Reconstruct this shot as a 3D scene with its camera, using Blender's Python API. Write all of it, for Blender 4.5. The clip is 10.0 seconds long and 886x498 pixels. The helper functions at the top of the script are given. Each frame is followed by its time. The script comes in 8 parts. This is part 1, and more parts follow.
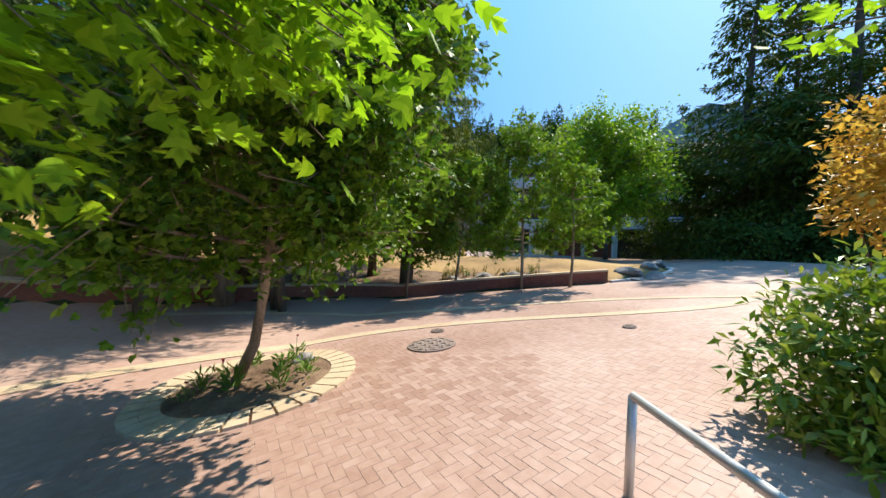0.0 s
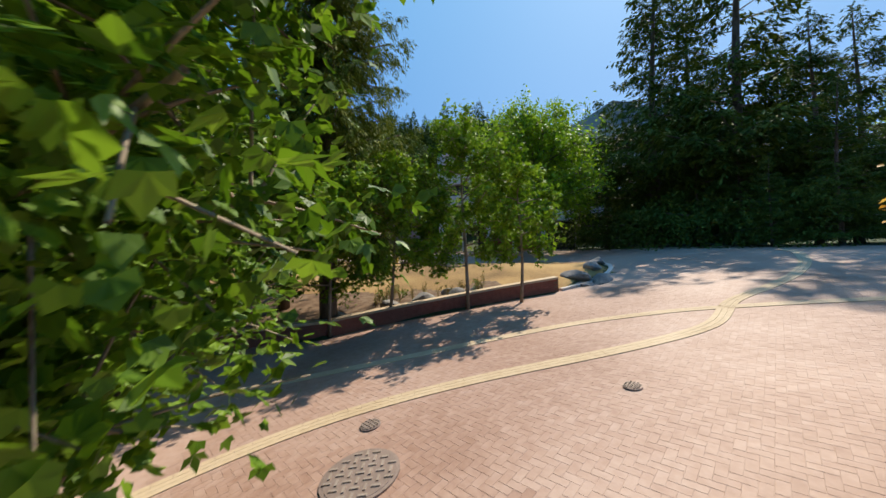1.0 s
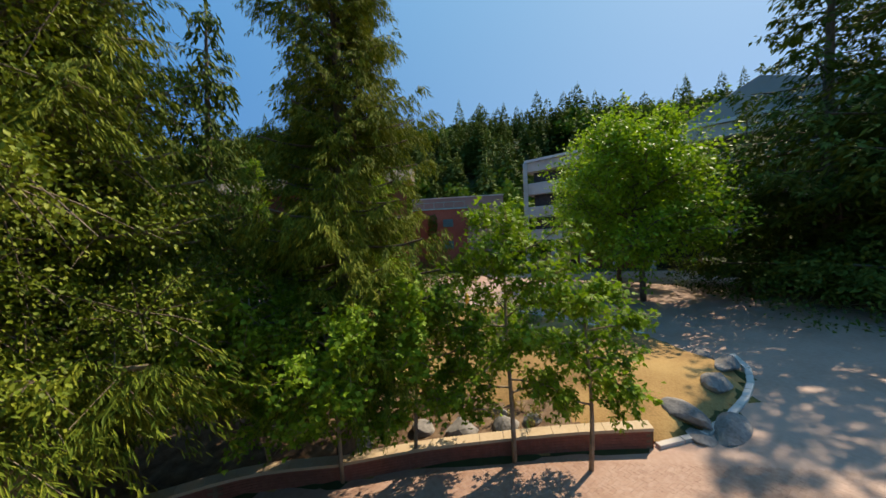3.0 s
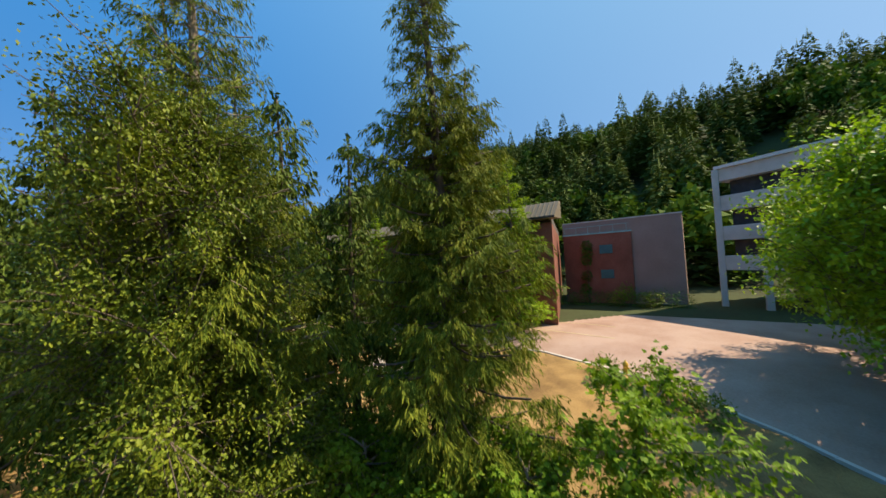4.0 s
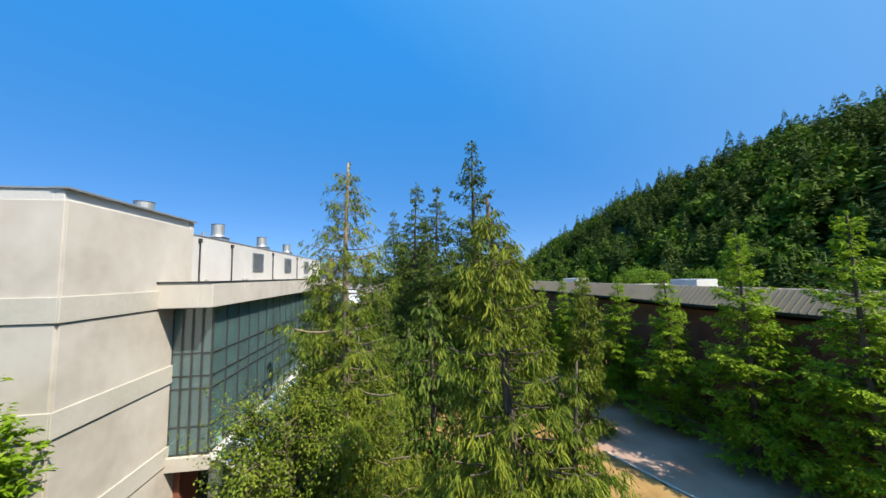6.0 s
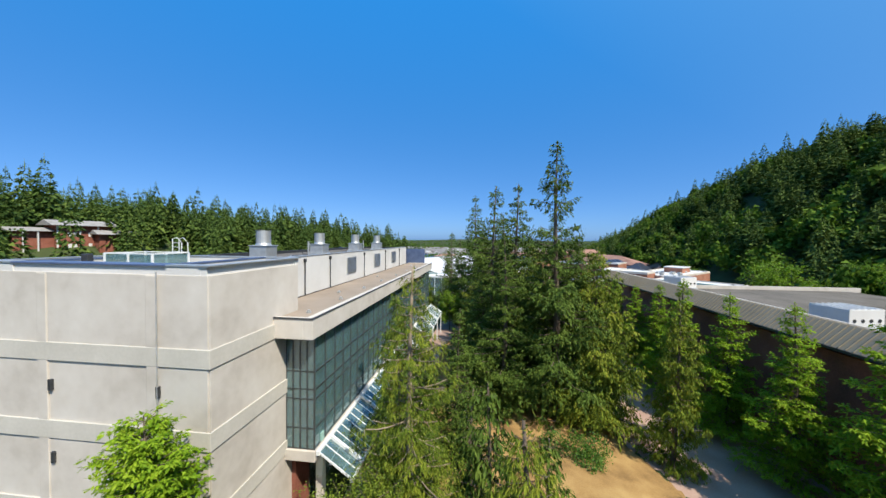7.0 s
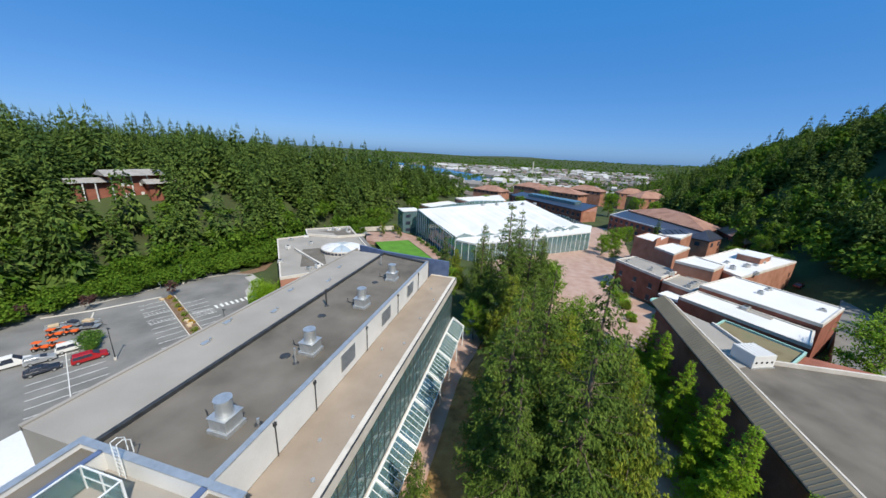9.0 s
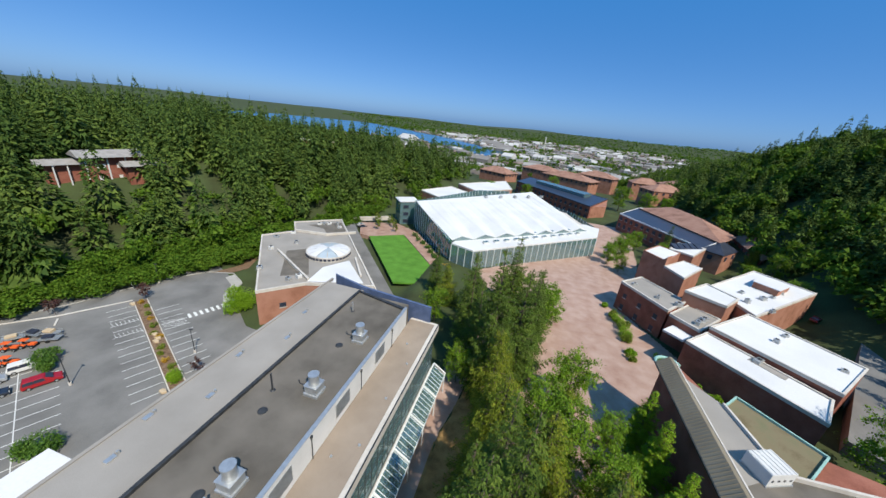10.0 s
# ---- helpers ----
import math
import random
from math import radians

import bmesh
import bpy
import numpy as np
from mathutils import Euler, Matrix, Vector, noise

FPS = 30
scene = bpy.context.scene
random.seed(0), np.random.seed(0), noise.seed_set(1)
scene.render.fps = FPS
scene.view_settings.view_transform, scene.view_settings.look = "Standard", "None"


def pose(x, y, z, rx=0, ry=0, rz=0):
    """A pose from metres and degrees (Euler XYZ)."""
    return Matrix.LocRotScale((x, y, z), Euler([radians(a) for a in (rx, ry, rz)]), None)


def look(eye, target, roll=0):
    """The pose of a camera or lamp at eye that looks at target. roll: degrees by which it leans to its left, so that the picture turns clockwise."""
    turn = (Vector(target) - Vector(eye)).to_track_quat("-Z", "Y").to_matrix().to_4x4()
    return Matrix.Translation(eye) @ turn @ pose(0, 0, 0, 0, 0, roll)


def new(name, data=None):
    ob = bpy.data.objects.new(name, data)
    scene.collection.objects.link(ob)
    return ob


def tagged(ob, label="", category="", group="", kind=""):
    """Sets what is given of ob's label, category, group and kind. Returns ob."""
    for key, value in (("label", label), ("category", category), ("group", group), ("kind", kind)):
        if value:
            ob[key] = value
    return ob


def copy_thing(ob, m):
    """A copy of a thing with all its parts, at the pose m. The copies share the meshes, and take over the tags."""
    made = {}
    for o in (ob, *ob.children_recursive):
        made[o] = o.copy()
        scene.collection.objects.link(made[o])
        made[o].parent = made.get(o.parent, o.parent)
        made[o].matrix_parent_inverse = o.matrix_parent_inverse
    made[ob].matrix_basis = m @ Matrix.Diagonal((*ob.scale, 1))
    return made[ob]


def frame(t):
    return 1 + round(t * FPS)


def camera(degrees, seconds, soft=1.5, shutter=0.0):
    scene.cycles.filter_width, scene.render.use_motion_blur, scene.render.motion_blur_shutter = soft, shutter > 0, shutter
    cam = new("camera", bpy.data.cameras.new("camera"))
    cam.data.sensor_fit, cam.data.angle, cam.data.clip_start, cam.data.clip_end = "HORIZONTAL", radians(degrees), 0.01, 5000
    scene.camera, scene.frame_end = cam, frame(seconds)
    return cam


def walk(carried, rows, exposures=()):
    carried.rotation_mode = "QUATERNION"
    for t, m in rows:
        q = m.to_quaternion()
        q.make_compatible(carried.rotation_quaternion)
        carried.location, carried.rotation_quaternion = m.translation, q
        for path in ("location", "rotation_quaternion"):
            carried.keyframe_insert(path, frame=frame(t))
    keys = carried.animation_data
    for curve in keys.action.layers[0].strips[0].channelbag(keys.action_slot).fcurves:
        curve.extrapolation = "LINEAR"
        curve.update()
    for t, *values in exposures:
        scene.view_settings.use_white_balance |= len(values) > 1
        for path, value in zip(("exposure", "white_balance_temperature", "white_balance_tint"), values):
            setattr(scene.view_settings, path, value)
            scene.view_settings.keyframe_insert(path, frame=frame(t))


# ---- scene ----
cam = camera(107.3, 10.0, soft=1.5, shutter=0.12)
PATH = [
    (0, (-10.465, 6.698, 1.059), (-8.473, 6.884, 1.076), 2.9),
    (0.5, (-9.463, 6.745, 1.373), (-7.464, 6.797, 1.38), 0.8),
    (1, (-8.339, 6.786, 1.789), (-6.351, 6.563, 1.792), -1.7),
    (1.5, (-7.316, 6.367, 2.323), (-5.363, 5.939, 2.322), -3.9),
    (2, (-6.692, 5.896, 2.941), (-4.726, 5.532, 2.956), -3.3),
    (2.2, (-6.515, 5.826, 3.279), (-4.535, 5.545, 3.289), -2.2),
    (3.5, (-5.332, 4.29, 6.829), (-3.507, 5.108, 6.826), -3.4),
    (4, (-4.456, 4.029, 8.492), (-2.857, 5.228, 8.555), -3.3),
    (4.5, (-2.914, 4.781, 10.559), (-1.587, 6.269, 10.705), -3.5),
    (5, (-1.89, 4.698, 11.789), (-0.888, 6.41, 12.042), -3.2),
    (5.5, (-0.721, 3.915, 13.373), (-0.082, 5.793, 13.626), -2.2),
    (6.8, (0.62, 2.79, 18.83), (0.476, 4.785, 18.81), 0.4),
    (7, (0.813, 2.808, 19.937), (0.589, 4.795, 19.881), 0.7),
    (7.5, (0.979, 3.879, 23.498), (0.602, 5.833, 23.298), 1.6),
    (8, (1.43, 5.725, 28.045), (0.986, 7.647, 27.708), 2.1),
    (8.5, (1.649, 9.036, 32.763), (1.192, 10.928, 32.306), 2.4),
    (9, (1.784, 13.236, 37.525), (1.332, 15.1, 36.959), 3.0),
    (9.5, (1.817, 18.56, 42.393), (1.371, 20.393, 41.731), 4.1),
    (10, (1.606, 24.697, 47.096), (1.155, 26.501, 46.36), 6.0),
]
walk(cam, [(t, look(eye, target, roll)) for t, eye, target, roll in PATH],
     exposures=[(0.0, 0.9, 6500, 10), (0.5, 0.58, 6600, 10), (1.0, 0.4, 6900, 11), (1.5, 0.36, 7500, 12), (2.0, 0.36, 7800, 13), (3.5, 0.42, 8000, 13), (4.0, 0.5, 8000, 13), (4.5, 0.62, 7600, 12), (5.0, 0.66, 7300, 11), (5.5, 0.62, 7000, 10), (7.0, 0.4, 6550, 10), (8.5, 0.25, 6500, 10), (10.0, 0.1, 6500, 10)])

# ---- light ----
SUN_AZ = Vector((0.72, -0.69, 0)).normalized()
SUN_EL = radians(51)
world = bpy.data.worlds.new("sky")
scene.world = world
world.use_nodes = True
wn = world.node_tree.nodes
wl = world.node_tree.links
sky = wn.new("ShaderNodeTexSky")
sky.sky_type = "NISHITA"
sky.sun_disc = False
sky.sun_elevation = SUN_EL
sky.sun_rotation = math.atan2(SUN_AZ.x, SUN_AZ.y)
sky.altitude = 1000
sky.air_density, sky.dust_density, sky.ozone_density = 0.65, 2.0, 6.0
hs = wn.new("ShaderNodeMixRGB")
up_ = wn.new("ShaderNodeTexCoord")
sx_ = wn.new("ShaderNodeSeparateXYZ")
rise = wn.new("ShaderNodeMapRange")
rise.inputs[1].default_value, rise.inputs[2].default_value = 0.0, 0.75
rise.inputs[3].default_value, rise.inputs[4].default_value = 0.38, 0.80
wl.new(up_.outputs["Generated"], sx_.inputs[0])
wl.new(sx_.outputs[2], rise.inputs[0])
toward = wn.new("ShaderNodeVectorMath")
toward.operation = "DOT_PRODUCT"
toward.inputs[1].default_value = SUN_AZ * math.cos(SUN_EL) + Vector((0, 0, math.sin(SUN_EL)))
haze = wn.new("ShaderNodeMapRange")
haze.inputs[1].default_value, haze.inputs[2].default_value = 0.1, 1.0
tone = wn.new("ShaderNodeMixRGB")
tone.inputs[1].default_value = (0.08, 2.22, 6.4, 1)
tone.inputs[2].default_value = (1.6, 4.0, 6.9, 1)
wl.new(up_.outputs["Generated"], toward.inputs[0])
wl.new(toward.outputs["Value"], haze.inputs[0])
wl.new(haze.outputs[0], tone.inputs[0])
wl.new(tone.outputs[0], hs.inputs[2])
wl.new(rise.outputs[0], hs.inputs[0])
wl.new(sky.outputs[0], hs.inputs[1])
wn["Background"].inputs[1].default_value = 0.118
wl.new(hs.outputs[0], wn["Background"].inputs[0])
sun = new("sun", bpy.data.lights.new("sun", "SUN"))
sun.data.energy = 5.0
sun.data.angle = radians(0.5)
sun.data.color = (1.0, 0.93, 0.80)
sun.matrix_world = look((SUN_AZ * math.cos(SUN_EL) + Vector((0, 0, math.sin(SUN_EL)))) * 100, (0, 0, 0))

# ---- materials ----


def mat(name, colors, rough=0.85, scale=3.0, bump=0.15, metal=0.0, fine=40.0, island=0.0, obrand=0.0, spec=0.3, trans=None, streak=None, bdist=0.02):
    """A surface: colors mixed by noise at a coarse scale and a fine scale, with relief."""
    m = bpy.data.materials.new(name)
    m.use_nodes = True
    t = m.node_tree
    n, l = t.nodes, t.links
    b = n["Principled BSDF"]
    b.inputs["Roughness"].default_value = rough
    b.inputs["Metallic"].default_value = metal
    b.inputs["Specular IOR Level"].default_value = spec
    tc = n.new("ShaderNodeTexCoord")
    mp = n.new("ShaderNodeMapping")
    l.new(tc.outputs["Object"], mp.inputs[0])
    if streak:
        mp.inputs["Scale"].default_value = streak
    n1 = n.new("ShaderNodeTexNoise")
    n1.inputs["Scale"].default_value = scale
    n1.inputs["Detail"].default_value = 5
    l.new(mp.outputs[0], n1.inputs["Vector"])
    n2 = n.new("ShaderNodeTexNoise")
    n2.inputs["Scale"].default_value = fine
    n2.inputs["Detail"].default_value = 3
    l.new(mp.outputs[0], n2.inputs["Vector"])
    mx = n.new("ShaderNodeMath")
    mx.operation = "MULTIPLY_ADD"
    l.new(n2.outputs[0], mx.inputs[0])
    mx.inputs[1].default_value = 0.45
    l.new(n1.outputs[0], mx.inputs[2])
    last = mx.outputs[0]
    if island or obrand:
        src = n.new("ShaderNodeNewGeometry").outputs["Random Per Island"] if island else n.new("ShaderNodeObjectInfo").outputs["Random"]
        ad = n.new("ShaderNodeMath")
        ad.operation = "MULTIPLY_ADD"
        l.new(src, ad.inputs[0])
        ad.inputs[1].default_value = island or obrand
        l.new(last, ad.inputs[2])
        sb = n.new("ShaderNodeMath")
        sb.operation = "SUBTRACT"
        l.new(ad.outputs[0], sb.inputs[0])
        sb.inputs[1].default_value = (island or obrand) / 2
        last = sb.outputs[0]
    cr = n.new("ShaderNodeValToRGB")
    e = cr.color_ramp.elements
    k = len(colors)
    while len(e) < k:
        e.new(0.5)
    for i, c in enumerate(colors):
        e[i].position = 0.47 + 0.5 * (i / max(k - 1, 1))
        e[i].color = (*c, 1)
    l.new(last, cr.inputs[0])
    l.new(cr.outputs[0], b.inputs["Base Color"])
    if bump:
        bp = n.new("ShaderNodeBump")
        bp.inputs["Strength"].default_value = bump
        bp.inputs["Distance"].default_value = bdist
        l.new(n2.outputs[0], bp.inputs["Height"])
        l.new(bp.outputs[0], b.inputs["Normal"])
    if trans:
        tr = n.new("ShaderNodeBsdfTranslucent")
        l.new(cr.outputs[0], tr.inputs[0])
        ms = n.new("ShaderNodeMixShader")
        ms.inputs[0].default_value = trans
        l.new(b.outputs[0], ms.inputs[1])
        l.new(tr.outputs[0], ms.inputs[2])
        l.new(ms.outputs[0], n["Material Output"].inputs[0])
    return m


def glass_mat(name, tint=(0.6, 0.8, 0.8), rough=0.02, mixf=0.35):
    m = bpy.data.materials.new(name)
    m.use_nodes = True
    n, l = m.node_tree.nodes, m.node_tree.links
    b = n["Principled BSDF"]
    # green tint lightened: the base colour also holds some reflected sky
    b.inputs["Base Color"].default_value = (0.15, 0.24, 0.255, 1)
    b.inputs["Roughness"].default_value = rough
    b.inputs["Specular IOR Level"].default_value = 0.9
    b.inputs["IOR"].default_value = 2.0
    t = n.new("ShaderNodeBsdfTransparent")
    t.inputs[0].default_value = (*tint, 1)
    x = n.new("ShaderNodeMixShader")
    x.inputs[0].default_value = mixf
    l.new(b.outputs[0], x.inputs[1])
    l.new(t.outputs[0], x.inputs[2])
    l.new(x.outputs[0], n["Material Output"].inputs[0])
    return m


M_PAVER = mat("brick_paver", [(0.27, 0.155, 0.11), (0.36, 0.23, 0.175), (0.43, 0.30, 0.24)], 0.6, 0.35, 0.25, fine=9, obrand=0.35)
M_BAND = mat("tan_paver", [(0.42, 0.31, 0.19), (0.56, 0.44, 0.30)], 0.8, 0.8, 0.25, fine=12)
M_DRY = mat("dry_grass", [(0.145, 0.083, 0.032), (0.306, 0.183, 0.068), (0.408, 0.266, 0.104)], 0.95, 0.5, 0.5, fine=18)
M_SOIL = mat("forest_soil", [(0.03, 0.03, 0.012), (0.045, 0.06, 0.02), (0.06, 0.085, 0.028)], 0.95, 0.08, 0.5, fine=3)
M_MULCH = mat("bark_mulch", [(0.068, 0.037, 0.020), (0.163, 0.102, 0.061), (0.245, 0.170, 0.109)], 0.95, 3, 0.6, fine=30)
M_ASPHALT = mat("asphalt", [(0.12, 0.115, 0.11), (0.17, 0.165, 0.155), (0.22, 0.21, 0.20)], 0.9, 0.15, 0.3, fine=12)
M_CONC = mat("concrete", [(0.440, 0.397, 0.345), (0.545, 0.502, 0.447), (0.610, 0.572, 0.518)], 0.85, 0.25, 0.02, fine=1.4)
M_WHITE = mat("white_paint", [(0.56, 0.55, 0.53), (0.66, 0.65, 0.63)], 0.7, 0.4, 0.1, fine=8)
M_GRAVEL = mat("roof_gravel", [(0.079, 0.070, 0.058), (0.131, 0.116, 0.097), (0.170, 0.150, 0.127)], 0.95, 0.25, 0.5, fine=25)
M_ROOFT = mat("tan_roofing", [(0.24, 0.19, 0.145), (0.32, 0.26, 0.205)], 0.95, 0.3, 0.3, fine=20)
M_ROOFG = mat("grey_roofing", [(0.25, 0.23, 0.205), (0.32, 0.295, 0.265)], 0.9, 0.2, 0.2, fine=12)
M_MEMB = mat("white_membrane", [(0.58, 0.575, 0.57), (0.70, 0.695, 0.69)], 0.7, 0.1, 0.1, fine=3)
M_MOSS = mat("mossy_roofing", [(0.12, 0.095, 0.05), (0.19, 0.155, 0.09), (0.15, 0.15, 0.08)], 0.95, 0.4, 0.4, fine=6)
M_TEAL = mat("teal_paint", [(0.03, 0.12, 0.13), (0.05, 0.17, 0.18)], 0.5, 1, 0.05, fine=10)
M_BLUE = mat("blue_flashing", [(0.06, 0.09, 0.17), (0.11, 0.15, 0.26)], 0.5, 1, 0.05, fine=20)
M_DARK = mat("dark_metal", [(0.02, 0.022, 0.025), (0.05, 0.052, 0.055)], 0.5, 2, 0.05)
M_GALV = mat("galvanised_steel", [(0.42, 0.43, 0.43), (0.58, 0.585, 0.58)], 0.5, 2, 0.05, metal=0.7)
M_FRAME = mat("painted_white_frame", [(0.62, 0.64, 0.64), (0.75, 0.76, 0.76)], 0.5, 2, 0.03)
M_MULL = mat("bronze_mullion", [(0.05, 0.055, 0.055), (0.10, 0.11, 0.11)], 0.45, 2, 0.03, metal=0.4)
M_BRICK = mat("red_brick", [(0.16, 0.055, 0.035), (0.25, 0.09, 0.06), (0.32, 0.13, 0.09)], 0.9, 0.3, 0.3, fine=7)
M_PINK = mat("buff_brick", [(0.28, 0.19, 0.155), (0.36, 0.25, 0.21)], 0.9, 0.3, 0.3, fine=7)
M_SEAM = mat("metal_roof", [(0.20, 0.165, 0.115), (0.28, 0.235, 0.165)], 0.6, 0.3, 0.05)
M_COPPER = mat("verdigris", [(0.20, 0.38, 0.33), (0.35, 0.52, 0.46)], 0.6, 1, 0.1)
M_GREEN = mat("lawn_grass", [(0.06, 0.16, 0.015), (0.10, 0.25, 0.03)], 0.95, 0.3, 0.4, fine=20)
M_BARK = mat("bark", [(0.05, 0.038, 0.028), (0.13, 0.10, 0.075), (0.20, 0.16, 0.12)], 0.95, 6, 0.6, fine=40, streak=(1, 1, 0.25))
M_BARKP = mat("pale_bark", [(0.12, 0.085, 0.055), (0.26, 0.20, 0.14), (0.36, 0.30, 0.22)], 0.9, 6, 0.4, fine=40, streak=(1, 1, 0.3))
M_ROCK = mat("grey_rock", [(0.10, 0.095, 0.09), (0.22, 0.205, 0.19), (0.33, 0.31, 0.28)], 0.9, 1.5, 0.6, fine=14)
M_MAPLE = mat("maple_leaf", [(0.085, 0.165, 0.006), (0.155, 0.285, 0.012), (0.240, 0.370, 0.024)], 0.6, 0.8, 0.0, fine=6, island=0.5, trans=0.36, spec=0.3)
M_LINDEN = mat("linden_leaf", [(0.060, 0.135, 0.006), (0.115, 0.225, 0.010), (0.190, 0.320, 0.020)], 0.5, 0.8, 0.0, fine=6, island=0.6, trans=0.4, spec=0.35)
M_BIRCH = mat("birch_leaf", [(0.070, 0.110, 0.006), (0.130, 0.185, 0.011), (0.215, 0.255, 0.022)], 0.6, 0.8, 0.0, fine=6, island=0.5, trans=0.16, spec=0.3)
M_CEDAR = mat("cedar_spray", [(0.062, 0.102, 0.008), (0.130, 0.178, 0.013), (0.240, 0.265, 0.026)], 0.7, 0.5, 0.0, fine=4, island=0.5, trans=0.12, spec=0.2)
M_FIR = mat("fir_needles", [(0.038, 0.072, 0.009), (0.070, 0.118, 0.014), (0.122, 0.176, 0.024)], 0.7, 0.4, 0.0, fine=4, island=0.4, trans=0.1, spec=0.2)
M_LIME = mat("lime_leaf", [(0.13, 0.26, 0.008), (0.22, 0.38, 0.014), (0.30, 0.46, 0.03)], 0.5, 1, 0.0, fine=6, island=0.6, trans=0.4)
M_YOUNG = mat("young_fir", [(0.130, 0.240, 0.010), (0.215, 0.345, 0.016), (0.320, 0.440, 0.030)], 0.7, 0.4, 0.0, fine=4, island=0.5, trans=0.34, spec=0.2)
M_FARFIR = mat("far_fir", [(0.034, 0.068, 0.013), (0.064, 0.110, 0.020), (0.115, 0.165, 0.031)], 0.75, 0.03, 0.0, fine=0.6, island=0.5, trans=0.12, spec=0.15)
M_FARLEAF = mat("far_leaf", [(0.038, 0.090, 0.005), (0.071, 0.139, 0.010), (0.114, 0.189, 0.017)], 0.75, 0.03, 0.0, fine=0.6, island=0.6, trans=0.2, spec=0.15)
M_OAK = mat("oak_leaf", [(0.14, 0.28, 0.006), (0.24, 0.42, 0.010), (0.34, 0.52, 0.02)], 0.6, 0.8, 0.0, fine=6, island=0.5, trans=0.6, spec=0.3)
M_CONCL = mat("pale_concrete", [(0.45, 0.425, 0.37), (0.56, 0.53, 0.47)], 0.85, 0.5, 0.15, fine=6)
M_GOLD = mat("golden_leaf", [(0.375, 0.200, 0.020), (0.562, 0.338, 0.040), (0.625, 0.450, 0.080)], 0.5, 0.8, 0.0, fine=6, island=0.5, trans=0.4)
M_GLASS = glass_mat("green_glass", (0.7, 0.88, 0.88), 0.02, 0.5)
M_WATER = mat("sea_water", [(0.035, 0.12, 0.22), (0.05, 0.15, 0.27)], 0.25, 0.01, 0.0, fine=0.1)
M_STRIPE = mat("road_paint", [(0.55, 0.55, 0.52), (0.70, 0.70, 0.68)], 0.8, 2, 0.05)

# ---- mesh helpers ----


class Mesh:
    """Collects vertices and faces, and makes one mesh of them."""

    def __init__(self):
        self.v, self.f, self.n = [], [], 0

    def add(self, verts, faces):
        self.v.append(np.asarray(verts, float).reshape(-1, 3))
        for f in faces:
            self.f.append([i + self.n for i in f])
        self.n += len(self.v[-1])
        return self

    def box(self, x0, x1, y0, y1, z0, z1, m=None):
        c = np.array([(x, y, z) for z in (z0, z1) for x, y in ((x0, y0), (x1, y0), (x1, y1), (x0, y1))], float)
        if m is not None:
            c = np.array([tuple(m @ Vector(p)) for p in c])
        return self.add(c, [(3, 2, 1, 0), (4, 5, 6, 7), (0, 1, 5, 4), (1, 2, 6, 5), (2, 3, 7, 6), (3, 0, 4, 7)])

    def prism(self, poly, z0, z1):
        k = len(poly)
        z0 = z0 if np.ndim(z0) else [z0] * k
        z1 = z1 if np.ndim(z1) else [z1] * k
        c = [(x, y, a) for (x, y), a in zip(poly, z0)] + [(x, y, a) for (x, y), a in zip(poly, z1)]
        area = sum(poly[i][0] * poly[(i + 1) % k][1] - poly[(i + 1) % k][0] * poly[i][1] for i in range(k))
        fs = [tuple(range(k))[::-1], tuple(range(k, 2 * k))] + [(i, (i + 1) % k, (i + 1) % k + k, i + k) for i in range(k)]
        if area < 0:
            fs = [f[::-1] for f in fs]
        return self.add(c, fs)

    def tube(self, pts, radii, sides=6, cap=True):
        pts = np.asarray(pts, float)
        radii = np.broadcast_to(radii, len(pts))
        vs = []
        for i, p in enumerate(pts):
            d = pts[min(i + 1, len(pts) - 1)] - pts[max(i - 1, 0)]
            d = d / (np.linalg.norm(d) + 1e-9)
            a = np.cross(d, (0, 0, 1) if abs(d[2]) < 0.9 else (1, 0, 0))
            a /= np.linalg.norm(a)
            b = np.cross(d, a)
            for s in range(sides):
                q = 2 * math.pi * s / sides
                vs.append(p + radii[i] * (math.cos(q) * a + math.sin(q) * b))
        fs = [(i * sides + s, i * sides + (s + 1) % sides, (i + 1) * sides + (s + 1) % sides, (i + 1) * sides + s) for i in range(len(pts) - 1) for s in range(sides)]
        if cap:
            fs += [tuple(range(sides))[::-1], tuple(range((len(pts) - 1) * sides, len(pts) * sides))]
        return self.add(vs, [f[::-1] for f in fs])

    def blades(self, quads):
        """quads: (k, 4, 3) corners of free leaves."""
        k = len(quads)
        idx = np.arange(4 * k).reshape(k, 4)
        self.v.append(np.asarray(quads).reshape(-1, 3))
        self.f.extend((idx + self.n).tolist())
        self.n += 4 * k
        return self

    def data(self, name, material, smooth=False):
        me = bpy.data.meshes.new(name)
        me.from_pydata(np.concatenate(self.v).tolist(), [], self.f)
        me.materials.append(material)
        if smooth:
            me.shade_smooth()
        return me


def part(name, ms, material, parent, label="", bevel=0.0, smooth=False):
    ob = new(name, ms.data(name, material, smooth) if isinstance(ms, Mesh) else ms)
    ob.parent = parent
    if label:
        ob["label"] = label
    if bevel:
        bv = ob.modifiers.new("bevel", "BEVEL")
        bv.width, bv.segments, bv.limit_method = bevel, 2, "ANGLE"
    return ob


def thing(name, label, category, group="", at=(0, 0, 0)):
    e = new(name)
    e.empty_display_size = 0.3
    e.matrix_world = pose(*at)
    return tagged(e, label, category, group)


def single(name, ms, material, label, category, group="", kind="", bevel=0.0, smooth=False):
    ob = part(name, ms, material, None, "", bevel, smooth)
    return tagged(ob, label, category, group, kind)


